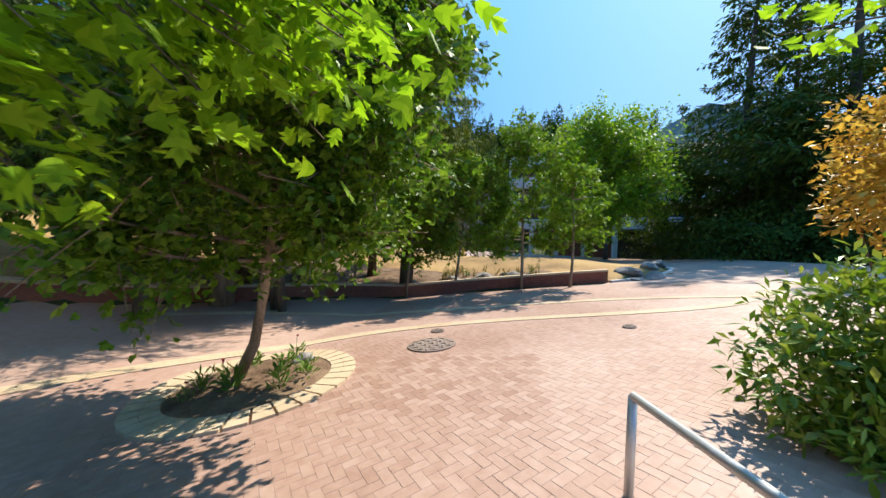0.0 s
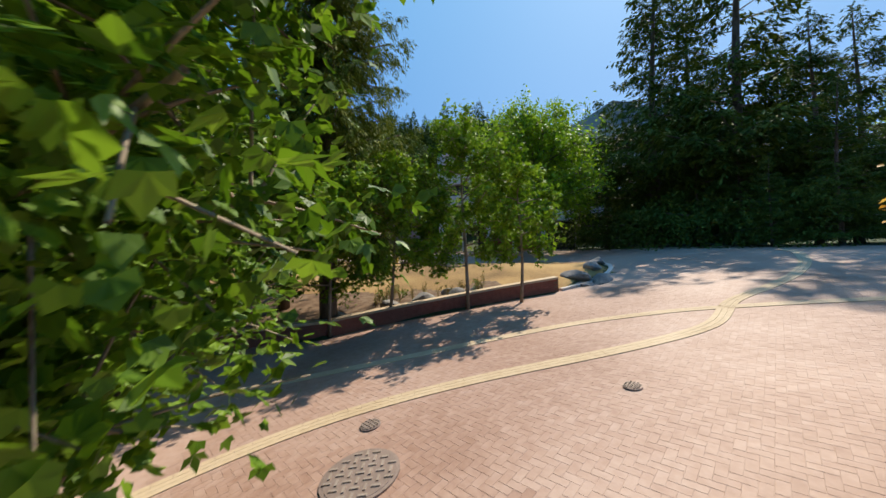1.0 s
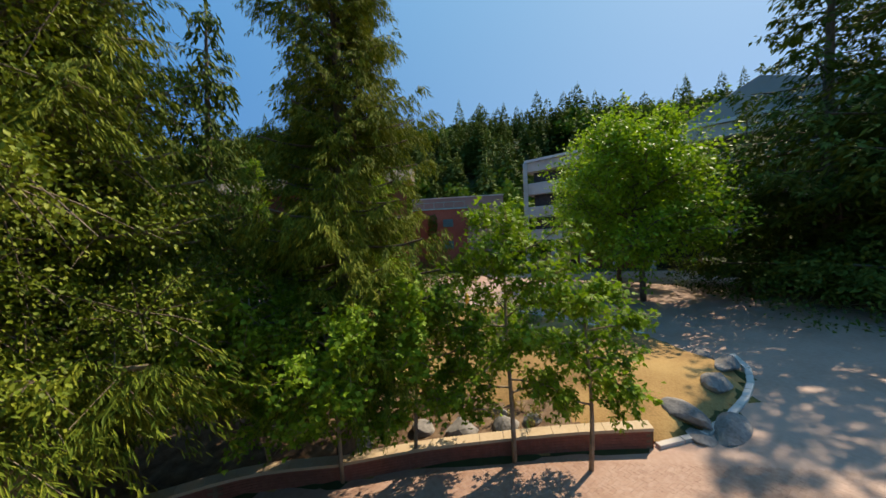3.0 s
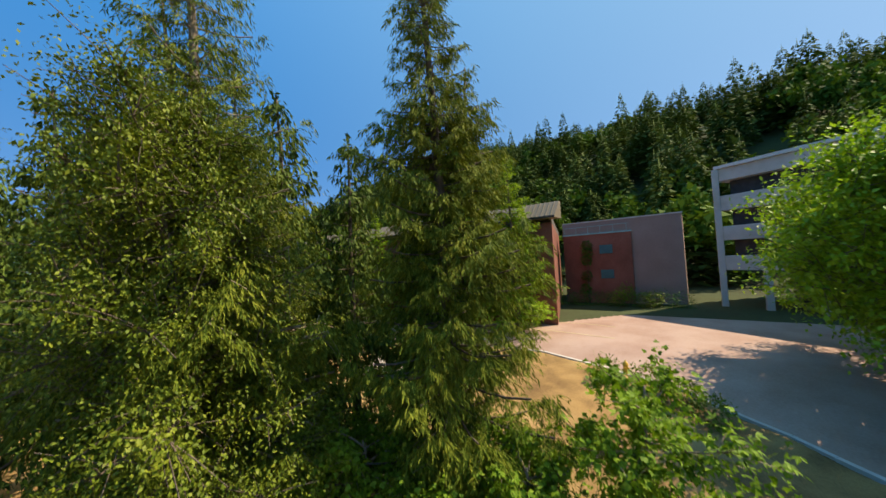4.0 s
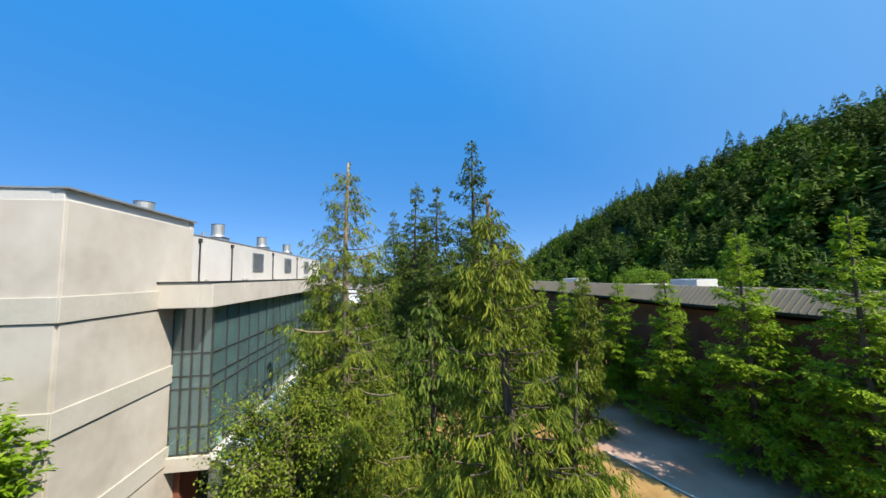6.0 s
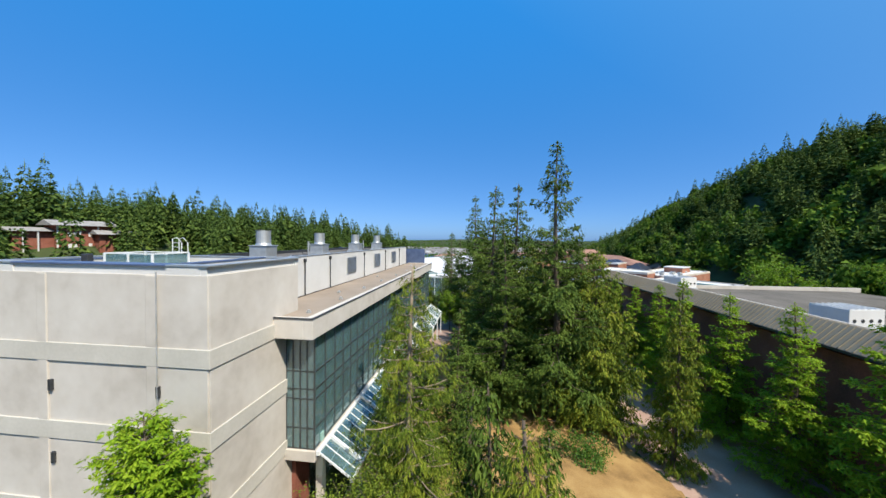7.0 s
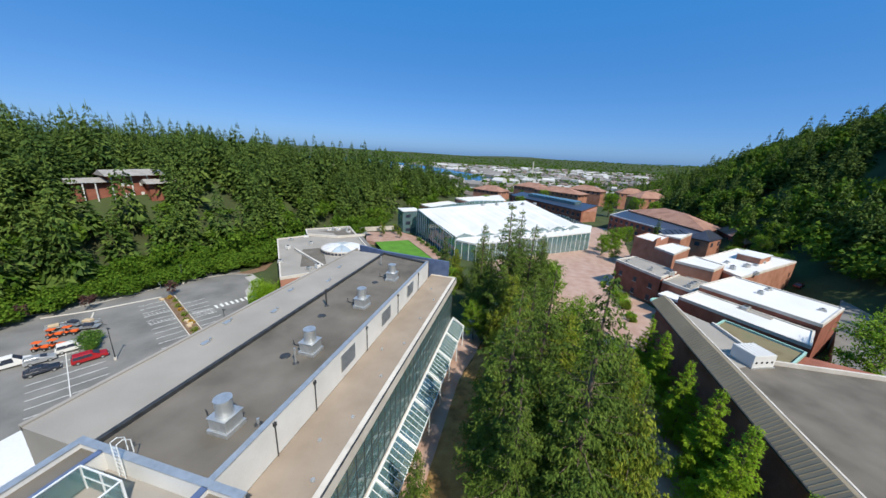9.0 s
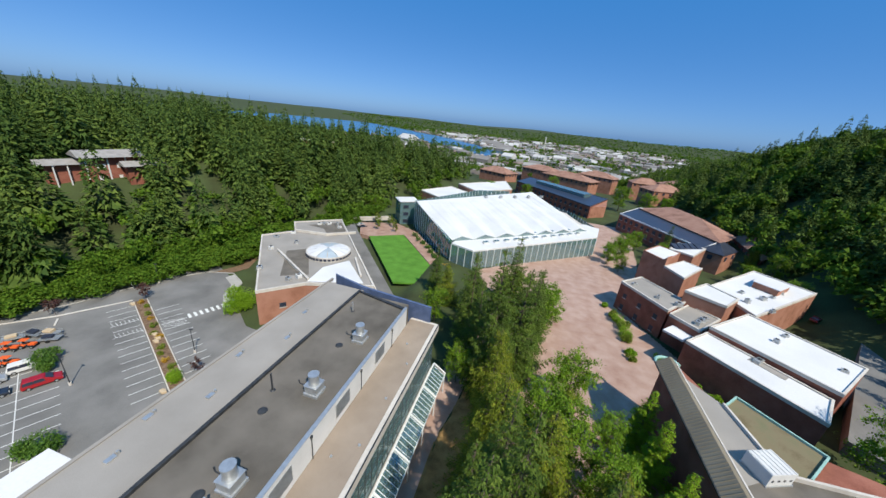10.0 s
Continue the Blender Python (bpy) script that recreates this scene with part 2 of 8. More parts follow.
def sstep(a, b, x):
    t = np.clip((np.asarray(x, float) - a) / (b - a), 0, 1)
    return t * t * (3 - 2 * t)


# ---- the lie of the land ----
TURN = radians(-7.392)


def yard(x, y):
    """From the plaza's own axes to the world."""
    dx, dy = np.asarray(x, float) - 2.018, np.asarray(y, float) - 5.438
    return dx * math.cos(TURN) - dy * math.sin(TURN) + 2.454, dx * math.sin(TURN) + dy * math.cos(TURN) + 4.870


def unyard(x, y):
    dx, dy = np.asarray(x, float) - 2.454, np.asarray(y, float) - 4.870
    return dx * math.cos(TURN) + dy * math.sin(TURN) + 2.018, -dx * math.sin(TURN) + dy * math.cos(TURN) + 5.438


MOUND = np.array([yard(-7.2, 19.0), yard(-5.6, 17.4), yard(-2.4, 14.4), yard(0.1, 11.8), yard(1.7, 7.6), yard(2.45, 4.2), yard(2.7, 2.1), yard(3.4, 0.9), yard(5.0, -0.75), yard(6.9, -1.7), (11, -1.6), (14.4, 1.2), (17.6, 5.0), (18.8, 8.6),
                  (20.0, 13.4), (19.6, 20), (16.6, 28), (13.6, 38), (12, 52), (9, 68), (4, 76), (-3, 76), (-5.4, 60), (-5.6, 40)])


def inside(poly, x, y):
    x, y = np.asarray(x, float), np.asarray(y, float)
    r = np.zeros(np.broadcast(x, y).shape, bool)
    k = len(poly)
    for i in range(k):
        (xa, ya), (xb, yb) = poly[i], poly[(i + 1) % k]
        with np.errstate(divide="ignore", invalid="ignore"):
            r ^= ((ya > y) != (yb > y)) & (x < (xb - xa) * (y - ya) / (yb - ya + 1e-12) + xa)
    return r


def edge_distance(poly, x, y):
    x, y = np.asarray(x, float), np.asarray(y, float)
    d = np.full(np.broadcast(x, y).shape, 1e9)
    for (xa, ya), (xb, yb) in zip(poly, np.roll(poly, -1, 0)):
        t = np.clip(((x - xa) * (xb - xa) + (y - ya) * (yb - ya)) / ((xb - xa) ** 2 + (yb - ya) ** 2), 0, 1)
        d = np.minimum(d, np.hypot(x - xa - t * (xb - xa), y - ya - t * (yb - ya)))
    return d


def wave(x, y, s, k=0.0):
    return np.sin(x / s + 1.3 * np.sin(y / s * 0.7 + k) + k) * np.cos(y / s * 1.1 + 0.8 * np.sin(x / s * 0.9) + 2 * k)


def paved(x, y):
    """Height of the brick paving, which tilts like a shallow bowl."""
    x, y = np.asarray(x, float), np.asarray(y, float)
    u, v = unyard(x, y)
    near = 0.38 - 0.122 * np.clip(v, -7, 9.8) + 0.02 * np.clip(u, -12, 12)
    z = near * (1 - sstep(10, 24, x)) + 1.3 * sstep(10, 24, x)
    z = z * (1 - sstep(14, 30, y)) + 1.0 * sstep(14, 30, y)
    return z - 3.0 * sstep(50, 120, y) - 2.0 * sstep(120, 200, y)


def land(x, y):
    x, y = np.asarray(x, float), np.asarray(y, float)
    z = paved(x, y)
    d = edge_distance(MOUND, x, y)
    z = z + np.where(inside(MOUND, x, y), 0.30 * sstep(0, 0.6, d) + 0.9 * sstep(0.3, 7, d) + 0.05 * wave(x, y, 1.1), 0)
    west = sstep(-26, -33, x)
    z = z * (1 - west) - 5.4 * west
    # wooded knoll to the west, long steep hill to the east
    kx = x - 0.35 * np.clip(y - 100, 0, 200)
    z = z + 23 * sstep(-112, -170, kx) * sstep(-140, -40, y) * (1 - sstep(210, 440, y)) + 5 * sstep(-170, -260, x) * sstep(420, 150, y)
    ridge = (1 - 0.45 * sstep(170, 560, y)) * (1 - sstep(520, 900, y)) * (1 - sstep(-300, -700, y))
    foot = 72 + 0.10 * np.clip(y - 60, 0, 400) - 14 * sstep(40, -20, y)
    ridge = ridge * (1 + 0.25 * sstep(60, 130, y) - 0.08 * sstep(30, -40, y))
    z = z + ridge * (52 * sstep(0, 95, x - foot) + 26 * sstep(70, 220, x - foot))
    # the town and the plain below
    z = z + 8 * np.exp(-((x + 147) ** 2 + (y - 108) ** 2) / 500)
    z = z - 46 * sstep(230, 900, np.hypot(x * 0.8, np.maximum(y, 0)) * sstep(-0.2, 0.3, y / (np.abs(x) + 60)))
    r = np.hypot(x, y)
    z = z + sstep(3300, 4600, r) * (78 + 20 * wave(x, y, 900, 1.0) + 8 * wave(x, y, 260, 2.0))
    return z


def axis(fine0, fine1, step, far, grow):
    out = list(np.arange(fine0, fine1 + step / 2, step))
    s = step
    while out[-1] < far:
        s *= grow
        out.append(out[-1] + s)
    s = step
    while out[0] > -far:
        s *= grow
        out.insert(0, out[0] - s)
    return np.array(out)


def grid_mesh(gx, gy, gz, keep=None):
    ny, nx = gx.shape
    idx = np.arange(ny * nx).reshape(ny, nx)
    f = np.stack([idx[:-1, :-1], idx[:-1, 1:], idx[1:, 1:], idx[1:, :-1]], -1).reshape(-1, 4)
    if keep is not None:
        f = f[keep.reshape(-1)]
    ms = Mesh()
    v = np.stack([gx, gy, gz], -1).reshape(-1, 3)
    used = np.unique(f)
    remap = np.full(len(v), -1)
    remap[used] = np.arange(len(used))
    ms.v.append(v[used])
    ms.n = len(used)
    ms.f = remap[f].tolist()
    return ms

# ---- ground ----
gx, gy = np.meshgrid(axis(-16, 26, 0.7, 4900, 1.09), axis(-12, 40, 0.7, 4900, 1.09))
single("ground", grid_mesh(gx, gy, land(gx, gy) - 0.05), M_SOIL, "dark forest soil and dry ground rolling away to low hills", "ground", kind="structure", smooth=True)


def laid(name, kept, x0, x1, y0, y1, step, dz, material, label, category, height=land, kind="structure"):
    gx, gy = np.meshgrid(np.arange(x0, x1 + step / 2, step), np.arange(y0, y1 + step / 2, step))
    mx, my = (gx[:-1, :-1] + gx[1:, 1:]) / 2, (gy[:-1, :-1] + gy[1:, 1:]) / 2
    return single(name, grid_mesh(gx, gy, height(gx, gy) + dz, kept(mx, my)), material, label, category, kind=kind, smooth=True)


WALK = np.array([(-17, -16), (36, -16), (36, 10), (28.5, 16), (28, 78), (32, 82), (42, 97), (44, 103), (34, 126), (42, 134), (46, 150), (52, 176), (62, 238), (36, 240), (30, 178), (-12, 132), (-6, 120), (6, 108), (-2, 100), (-8, 88), (-8.8, 60), (-8.8, 24), (-10, 22), (-17, 22)])
laid("plaza", lambda x, y: inside(WALK, x, y) & (~inside(MOUND, x, y) | (edge_distance(MOUND, x, y) < 0.35)), -17, 62, -16, 240, 0.5, 0.0, M_PAVER, "sunlit red brick herringbone plaza, gently sloping", "plaza", paved)
laid("dry_lawn", lambda x, y: inside(MOUND, x, y) & (edge_distance(MOUND, x, y) > 0.05), -10, 21, -3, 78, 0.3, 0.0, M_DRY, "parched golden grass on a low mound under trees", "lawn")
single("asphalt_lot", Mesh().prism([(-46, 34), (-33, 34), (-33, 76), (-60, 78), (-72, 86), (-84, 96), (-93, 100), (-104, 92), (-116, 60), (-122, 20), (-46, 20)], -5.6, -5.36), M_ASPHALT, "grey asphalt parking lot with white stall lines", "parking lot", kind="structure")
single("lawn_green", Mesh().prism([(-63, 147), (-36, 112.5), (-19.5, 119), (-50.5, 156.5)], -4.2, -3.62), M_GREEN, "mown bright green lawn between the buildings", "lawn", kind="structure")
single("bay_water", Mesh().prism([(-1755, 1095), (-1580, 1460), (-856, 1452), (-550, 1467), (-155, 1092), (-120, 1340), (-471, 1895), (-1110, 2540), (-2400, 3700), (-4300, 2660)], -49.6, -49.4), M_WATER, "blue sea bay below the far shore", "water", kind="structure")


def rows(n, a, b):
    return [a + (b - a) * (i + 0.5) / n for i in range(n)]


def vec_box(ms, p, q, w, d, up=Vector((0, 0, 1))):
    """A bar from p to q, w wide and d deep."""
    p, q = Vector(p), Vector(q)
    z = (q - p).normalized()
    x = z.cross(up).normalized() if abs(z.dot(up)) < 0.99 else Vector((1, 0, 0))
    y = z.cross(x)
    c = [p + x * sx * w / 2 + y * sy * d / 2 + (q - p) * t for t in (0, 1) for sx, sy in ((-1, -1), (1, -1), (1, 1), (-1, 1))]
    return ms.add([tuple(v) for v in c], [(0, 1, 2, 3), (7, 6, 5, 4), (4, 5, 1, 0), (5, 6, 2, 1), (6, 7, 3, 2), (7, 4, 0, 3)])


# ---- the long laboratory building ----
lab = thing("laboratory_building", "long concrete laboratory building with a green glass curtain wall", "building")
part("tower_body", Mesh().box(-24.3, -11.62, 16.5, 23.8, -6, 17.1), M_CONC, lab, bevel=0.04)
px = [-24.34, -20.45, -14.45, -11.58]
pz = [-5.5, 1.9, 5.9, 9.9, 13.8, 18.15]
for i in range(3):
    for j in range(5):
        part("panel", Mesh().box(px[i] + 0.012, px[i + 1] - 0.012, 16.42 - 0.03 * ((i + j) % 2), 16.5, pz[j] + 0.012, pz[j + 1] - 0.012), M_CONC, lab, bevel=0.012)
for j in range(5):
    part("panel", Mesh().box(-11.62, -11.50 + 0.012 * (j % 2), 16.46, 23.78, pz[j] + 0.012, pz[j + 1] - 0.012), M_CONC, lab, bevel=0.012)
for b in [(-24.34, -23.9, 16.45, 23.9), (-22.2, -21.9, 17.2, 23.9), (-14.1, -13.75, 17.2, 23.9), (-11.95, -11.63, 16.45, 23.59), (-23.9, -22.2, 16.45, 17.0), (-13.75, -11.95, 16.45, 17.0), (-22.2, -13.75, 16.5, 17.3), (-24.3, -11.6, 23.6, 24.0)]:
    part("parapet", Mesh().box(*b, 17.1, 18.55), M_WHITE, lab, bevel=0.02)
for b in [(-24.38, -23.86, 16.4, 24.04), (-22.24, -21.86, 17.2, 23.6), (-14.14, -13.71, 17.2, 23.6), (-11.99, -11.44, 16.36, 24.04), (-23.86, -22.24, 16.4, 17.04), (-13.71, -11.99, 16.4, 17.04), (-22.24, -13.71, 16.38, 17.36), (-23.86, -11.99, 23.56, 24.04)]:
    inner = b[0] in (-22.24, -14.14)
    part("coping", Mesh().box(*b, 18.552, 18.62), M_BLUE if inner else M_GALV, lab, "blue painted metal coping" if inner else "grey metal coping")
part("gravel_trough", Mesh().box(-23.9, -22.2, 17, 23.6, 17.1, 18.2), M_GRAVEL, lab)
part("gravel_trough", Mesh().box(-13.75, -11.95, 17, 23.6, 17.1, 18.2), M_GRAVEL, lab)
part("roof_well", Mesh().box(-21.9, -14.1, 17.3, 23.6, 17.1, 17.16), M_ROOFG, lab)
for z0, z1 in ((13.82, 14.72), (9.95, 10.85), (5.95, 6.85)):
    part("band", Mesh().box(-24.36, -11.5, 16.33, 16.42, z0, z1), M_CONCL, lab, "paler concrete band", bevel=0.02)
    part("band", Mesh().box(-11.5, -11.42, 16.33, 23.78, z0, z1), M_CONCL, lab, "paler concrete band", bevel=0.02)
for x in (-20.45, -14.45):
    part("rib", Mesh().box(x - 0.28, x + 0.28, 16.34, 16.44, -5, 18.1), M_CONC, lab, "pale concrete rib", bevel=0.03)
part("downpipe", Mesh().tube([(-14.1, 16.3, 18.3), (-14.1, 16.3, 10.8)], 0.035, 6), M_GALV, lab)
for x, z in ((-20.0, 12.6), (-14.1, 12.6), (-19.9, 9.0), (-14.1, 9.0)):
    part("wall_light", Mesh().box(x - 0.09, x + 0.09, 16.28, 16.45, z - 0.28, z + 0.28), M_DARK, lab, bevel=0.02)
# main block, roofs
part("roof", Mesh().box(-23.4, -14.3, 24.0, 69.0, 12, 18.0), M_GRAVEL, lab, "grey gravel roof with patches")
part("parapet", Mesh().box(-23.75, -23.4, 24.0, 69.4, 12, 18.35).prism([(-23.75, 69.4), (-23.4, 69.0), (-14.3, 66.9), (-14.3, 67.5)], 12, 18.3), M_DARK, lab, "dark metal parapet", bevel=0.03)
part("parapet_far", Mesh().prism([(-31, 73.5), (-30.6, 73.1), (-24.0, 71.0), (-10.6, 69.6), (-10.6, 70.0), (-24.0, 71.5)], 12, 18.0), M_BLUE, lab)
part("wall", Mesh().box(-14.3, -13.95, 24.0, 67.3, 15.1, 18.4), M_WHITE, lab, "white painted penthouse wall", bevel=0.02)
part("wall_cap", Mesh().box(-14.36, -13.9, 24.0, 67.36, 18.402, 18.46), M_GALV, lab)
for y in (28.9, 33.6, 43.2, 52.6, 61.5):
    ms = Mesh().tube([(-13.86, y, 15.1), (-13.86, y, 18.0)], 0.05, 8).box(-13.95, -13.78, y - 0.12, y + 0.12, 17.9, 18.2)
    part("downpipe", ms, M_DARK, lab)
for y in (37.8, 47.25, 56.3):
    lv = part("louver", Mesh().box(-13.95, -13.88, y, y + 2.7, 16.0, 17.8), M_GALV, lab, "grey metal louvre", bevel=0.01)
    for z in np.arange(16.1, 17.75, 0.2):
        part("slat", Mesh().add([(-13.88, y + 0.08, z + 0.14), (-13.88, y + 2.62, z + 0.14), (-13.80, y + 2.62, z), (-13.80, y + 0.08, z)], [(0, 3, 2, 1), (0, 1, 2, 3)]), M_GALV, lv)
part("west_roof", Mesh().box(-31.0, -23.75, 24.0, 71.0, -6, 17.35).box(-31.2, -30.85, 24.0, 72.5, 17, 17.5), M_ROOFG, lab, "pale grey membrane roof")
for x, y in ((-28.5, 36), (-27.0, 44), (-29.4, 50), (-26.5, 55), (-28.3, 61), (-30, 40)):
    part("roof_hatch", Mesh().box(x - 0.25, x + 0.25, y - 0.4, y + 0.4, 17.35, 17.5).box(x - 0.1, x + 0.1, y + 0.5, y + 0.7, 17.35, 17.7), M_GALV, lab, bevel=0.02)
part("terrace_roof", Mesh().box(-14.0, -9.55, 21.6, 69.4, 14.6, 15.02), M_ROOFT, lab, "tan gravelled terrace roof")
part("fascia", Mesh().box(-9.62, -9.0, 21.1, 69.8, 13.85, 15.1).box(-11.55, -9.62, 21.1, 21.6, 13.85, 15.1).box(-14, -9.62, 69.4, 69.8, 13.85, 15.1), M_CONC, lab, "pale concrete fascia", bevel=0.03)
part("soffit", Mesh().box(-14.0, -9.6, 21.6, 69.4, 13.8, 14.6), M_CONC, lab)
part("drip_edge", Mesh().box(-9.1, -8.96, 21.04, 69.86, 15.1, 15.16).box(-11.5, -9.1, 21.04, 21.16, 15.1, 15.16), M_DARK, lab)
for x, y in ((-10.3, 23.0), (-10.3, 28), (-10.5, 33.9), (-10.5, 39.6), (-10.4, 46), (-10.5, 52.5), (-10.4, 59), (-11.8, 31), (-12.4, 44), (-12.0, 63)):
    part("roof_drain", Mesh().tube([(x, y, 15.0), (x, y, 15.14)], 0.16, 10).tube([(x, y, 15.14), (x, y, 15.24)], 0.09, 8), M_GALV, lab)
part("core_wall", Mesh().box(-14.3, -13.0, 23.8, 69.4, -1, 13.8), M_CONC, lab)
for z in (6.0, 9.75):
    part("floor_slab", Mesh().box(-13.0, -9.7, 22.5, 69.3, z, z + 0.35), M_CONC, lab)
# curtain wall: panes and mullions
ZR = [6.35, 7.7, 9.6, 10.25, 11.4, 13.8]
YS = list(np.linspace(22.4, 69.2, 33))
for j in range(5):
    pane = Mesh().box(0, 0.02, -(YS[1] - YS[0]) / 2 + 0.03, (YS[1] - YS[0]) / 2 - 0.03, ZR[j] + 0.03, ZR[j + 1] - 0.03).data("pane", M_GLASS)
    for a, b in zip(YS, YS[1:]):
        o = part("pane", pane, M_GLASS, lab)
        o.location = (-9.6, (a + b) / 2, 0)
    pane = Mesh().box(-0.22, 0.22, 0, 0.02, ZR[j] + 0.03, ZR[j + 1] - 0.03).data("pane", M_GLASS)
    for x in rows(4, -11.5, -9.58):
        o = part("pane", pane, M_GLASS, lab)
        o.location = (x, 22.4, 0)
mu = Mesh().box(-0.04, 0.06, -0.03, 0.03, 6.3, 13.85).data("mullion", M_MULL)
for y in YS:
    part("mullion", mu, M_MULL, lab).location = (-9.58, y, 0)
for x in np.linspace(-11.5, -9.58, 5):
    part("mullion", mu, M_MULL, lab).location = (x, 22.4, 0)
for z in ZR:
    part("transom", Mesh().box(-9.62, -9.53, 22.4, 69.2, z - 0.03, z + 0.03).box(-11.5, -9.55, 22.36, 22.44, z - 0.03, z + 0.03), M_MULL, lab)
rng = np.random.default_rng(9)
for i, y in enumerate(rows(32, 22.4, 69.2)):
    for z0, z1 in ((10.3, 13.7), (6.5, 9.6)):
        d = rng.uniform(0.45, 1.0) if rng.random() < 0.9 else 0
        if d:
            part("blind", Mesh().box(-9.80, -9.77, y - 0.62, y + 0.62, z1 - d * (z1 - z0), z1), M_WHITE, lab, "pale window blind")
for y, c in ((22.9, 0), (23.2, 1)):
    part("teal_box", Mesh().box(-10.4 + 0.5 * c, -10.0 + 0.5 * c, y, y + 0.4, 6.36, 6.9), M_COPPER, lab)
part("spandrel", Mesh().box(-11.6, -9.45, 22.2, 69.3, 5.6, 6.3), M_CONC, lab, bevel=0.03)
# ground floor
part("ground_wall", Mesh().box(-13, -11.2, 23, 69, -1, 5.6), M_BRICK, lab)
for y in np.arange(24, 69, 4.5):
    part("column", Mesh().box(-10.2, -9.7, y - 0.25, y + 0.25, -0.5, 5.6), M_CONC, lab, bevel=0.03)
for y in np.arange(24.3, 66, 4.5):
    part("shopfront", Mesh().box(-11.2, -11.12, y + 0.4, y + 3.8, 1.0, 5.2), M_GLASS, lab)
# sloping glass canopy
can = thing("glass_canopy", "sloping glazed canopy of white steel along the wall", "canopy")
part("top_rail", vec_box(Mesh(), (-9.3, 22.3, 6.15), (-9.3, 70.5, 6.15), 0.22, 0.28), M_FRAME, can)
part("eave_rail", vec_box(Mesh(), (-7.05, 22.3, 4.55), (-7.05, 70.5, 4.55), 0.16, 0.22), M_FRAME, can)
raf = vec_box(Mesh(), (-9.3, 0, 6.2), (-7.05, 0, 4.62), 0.07, 0.12).data("rafter", M_FRAME)
for y in np.arange(22.4, 70.5, 0.82):
    part("rafter", raf, M_FRAME, can).location = (0, y, 0)
for k in (0.35, 0.7):
    part("purlin", vec_box(Mesh(), (-9.3 + 2.25 * k, 22.3, 6.2 - 1.58 * k), (-9.3 + 2.25 * k, 70.5, 6.2 - 1.58 * k), 0.05, 0.05), M_FRAME, can)
for y in np.arange(24, 71, 5.8):
    tm = Mesh()
    vec_box(tm, (-9.3, y, 6.35), (-6.95, y, 4.75), 0.22, 0.2)
    vec_box(tm, (-9.3, y, 4.3), (-7.05, y, 4.4), 0.1, 0.1)
    vec_box(tm, (-8.2, y, 5.4), (-8.2, y, 4.3), 0.08, 0.08)
    part("truss", tm, M_FRAME, can)
    part("post", Mesh().tube([(-7.1, y, float(paved(-7.1, y)) - 0.1), (-7.1, y, 4.5)], 0.09, 10), M_FRAME, can)
cg = Mesh().add([(-9.3, -0.37, 6.22), (-7.05, -0.37, 4.64), (-7.05, 0.37, 4.64), (-9.3, 0.37, 6.22), (-9.3, -0.37, 6.24), (-7.05, -0.37, 4.66), (-7.05, 0.37, 4.66), (-9.3, 0.37, 6.24)], [(3, 2, 1, 0), (4, 5, 6, 7), (0, 1, 5, 4), (2, 3, 7, 6)]).data("pane", M_GLASS)
for y in np.arange(22.81, 70.2, 0.82):
    part("pane", cg, M_GLASS, can).location = (0, y, 0)
# roof things
vent = thing("roof_vent", "galvanised roof exhaust fan on a square curb", "roof vent", "roof vents", at=(-16.8, 27.7, 18.0))
part("curb", Mesh().box(-0.85, 0.85, -0.85, 0.85, 0, 0.35), M_GALV, vent, bevel=0.03)
part("housing", Mesh().box(-0.72, 0.72, -0.72, 0.72, 0.35, 1.25).box(-0.8, 0.8, -0.8, 0.8, 1.25, 1.32), M_GALV, vent, bevel=0.03)
part("exhaust_pipe", Mesh().tube([(0, 0, 1.3), (0, 0, 1.5), (0, 0, 2.5), (0, 0, 2.55)], [0.62, 0.55, 0.55, 0.6], 20), M_GALV, vent, smooth=False)
part("conduit", Mesh().tube([(-0.85, 0.3, 0.15), (-2.2, 0.4, 0.12), (-2.3, 0.4, 0.6)], 0.05, 6), M_DARK, vent)
for y in (37.4, 47.9, 57.7):
    copy_thing(vent, pose(-16.95, y, 18.0))
for x, y, h in ((-17.15, 35.4, 1.6), (-21.2, 46.5, 2.3), (-15.0, 28.6, 0.5), (-21.5, 63.5, 1.6)):
    e = thing("vent_pipe", "plain dark vent pipe rising from the gravel roof", "pipe", "vent pipes", at=(x, y, 18.0))
    part("pipe", Mesh().tube([(0, 0, 0), (0, 0, h)], 0.1, 10), M_GALV if h < 2 else M_DARK, e)
    part("flashing", Mesh().tube([(0, 0, 0), (0, 0, 0.12)], [0.3, 0.14], 12), M_DARK, e)
for x, y in ((-18.8, 36.0), (-18.9, 55.7), (-20.2, 44)):
    single("roof_drain", Mesh().tube([(x, y, 18.0), (x, y, 18.07), (x, y, 18.1)], [0.5, 0.45, 0.2], 14), M_DARK, "dark round drain in the gravel roof", "drain", "gravel roof drains")
sc = thing("roof_screen", "glazed metal screen box on the tower roof", "roof screen", at=(-20.0, 21.2, 17.16))
for x in (-1.6, 0, 1.6):
    for y in (-1.2, 1.2):
        part("post", Mesh().box(x - 0.05, x + 0.05, y - 0.05, y + 0.05, 0, 1.75), M_FRAME, sc)
for y in (-1.2, 1.2):
    for z in (0.9, 1.7):
        part("rail", Mesh().box(-1.6, 1.6, y - 0.04, y + 0.04, z, z + 0.07), M_FRAME, sc)
    for x in (-0.8, 0.8):
        part("pane", Mesh().box(x - 0.72, x + 0.72, y - 0.015, y + 0.015, 0.15, 1.65), M_GLASS, sc)
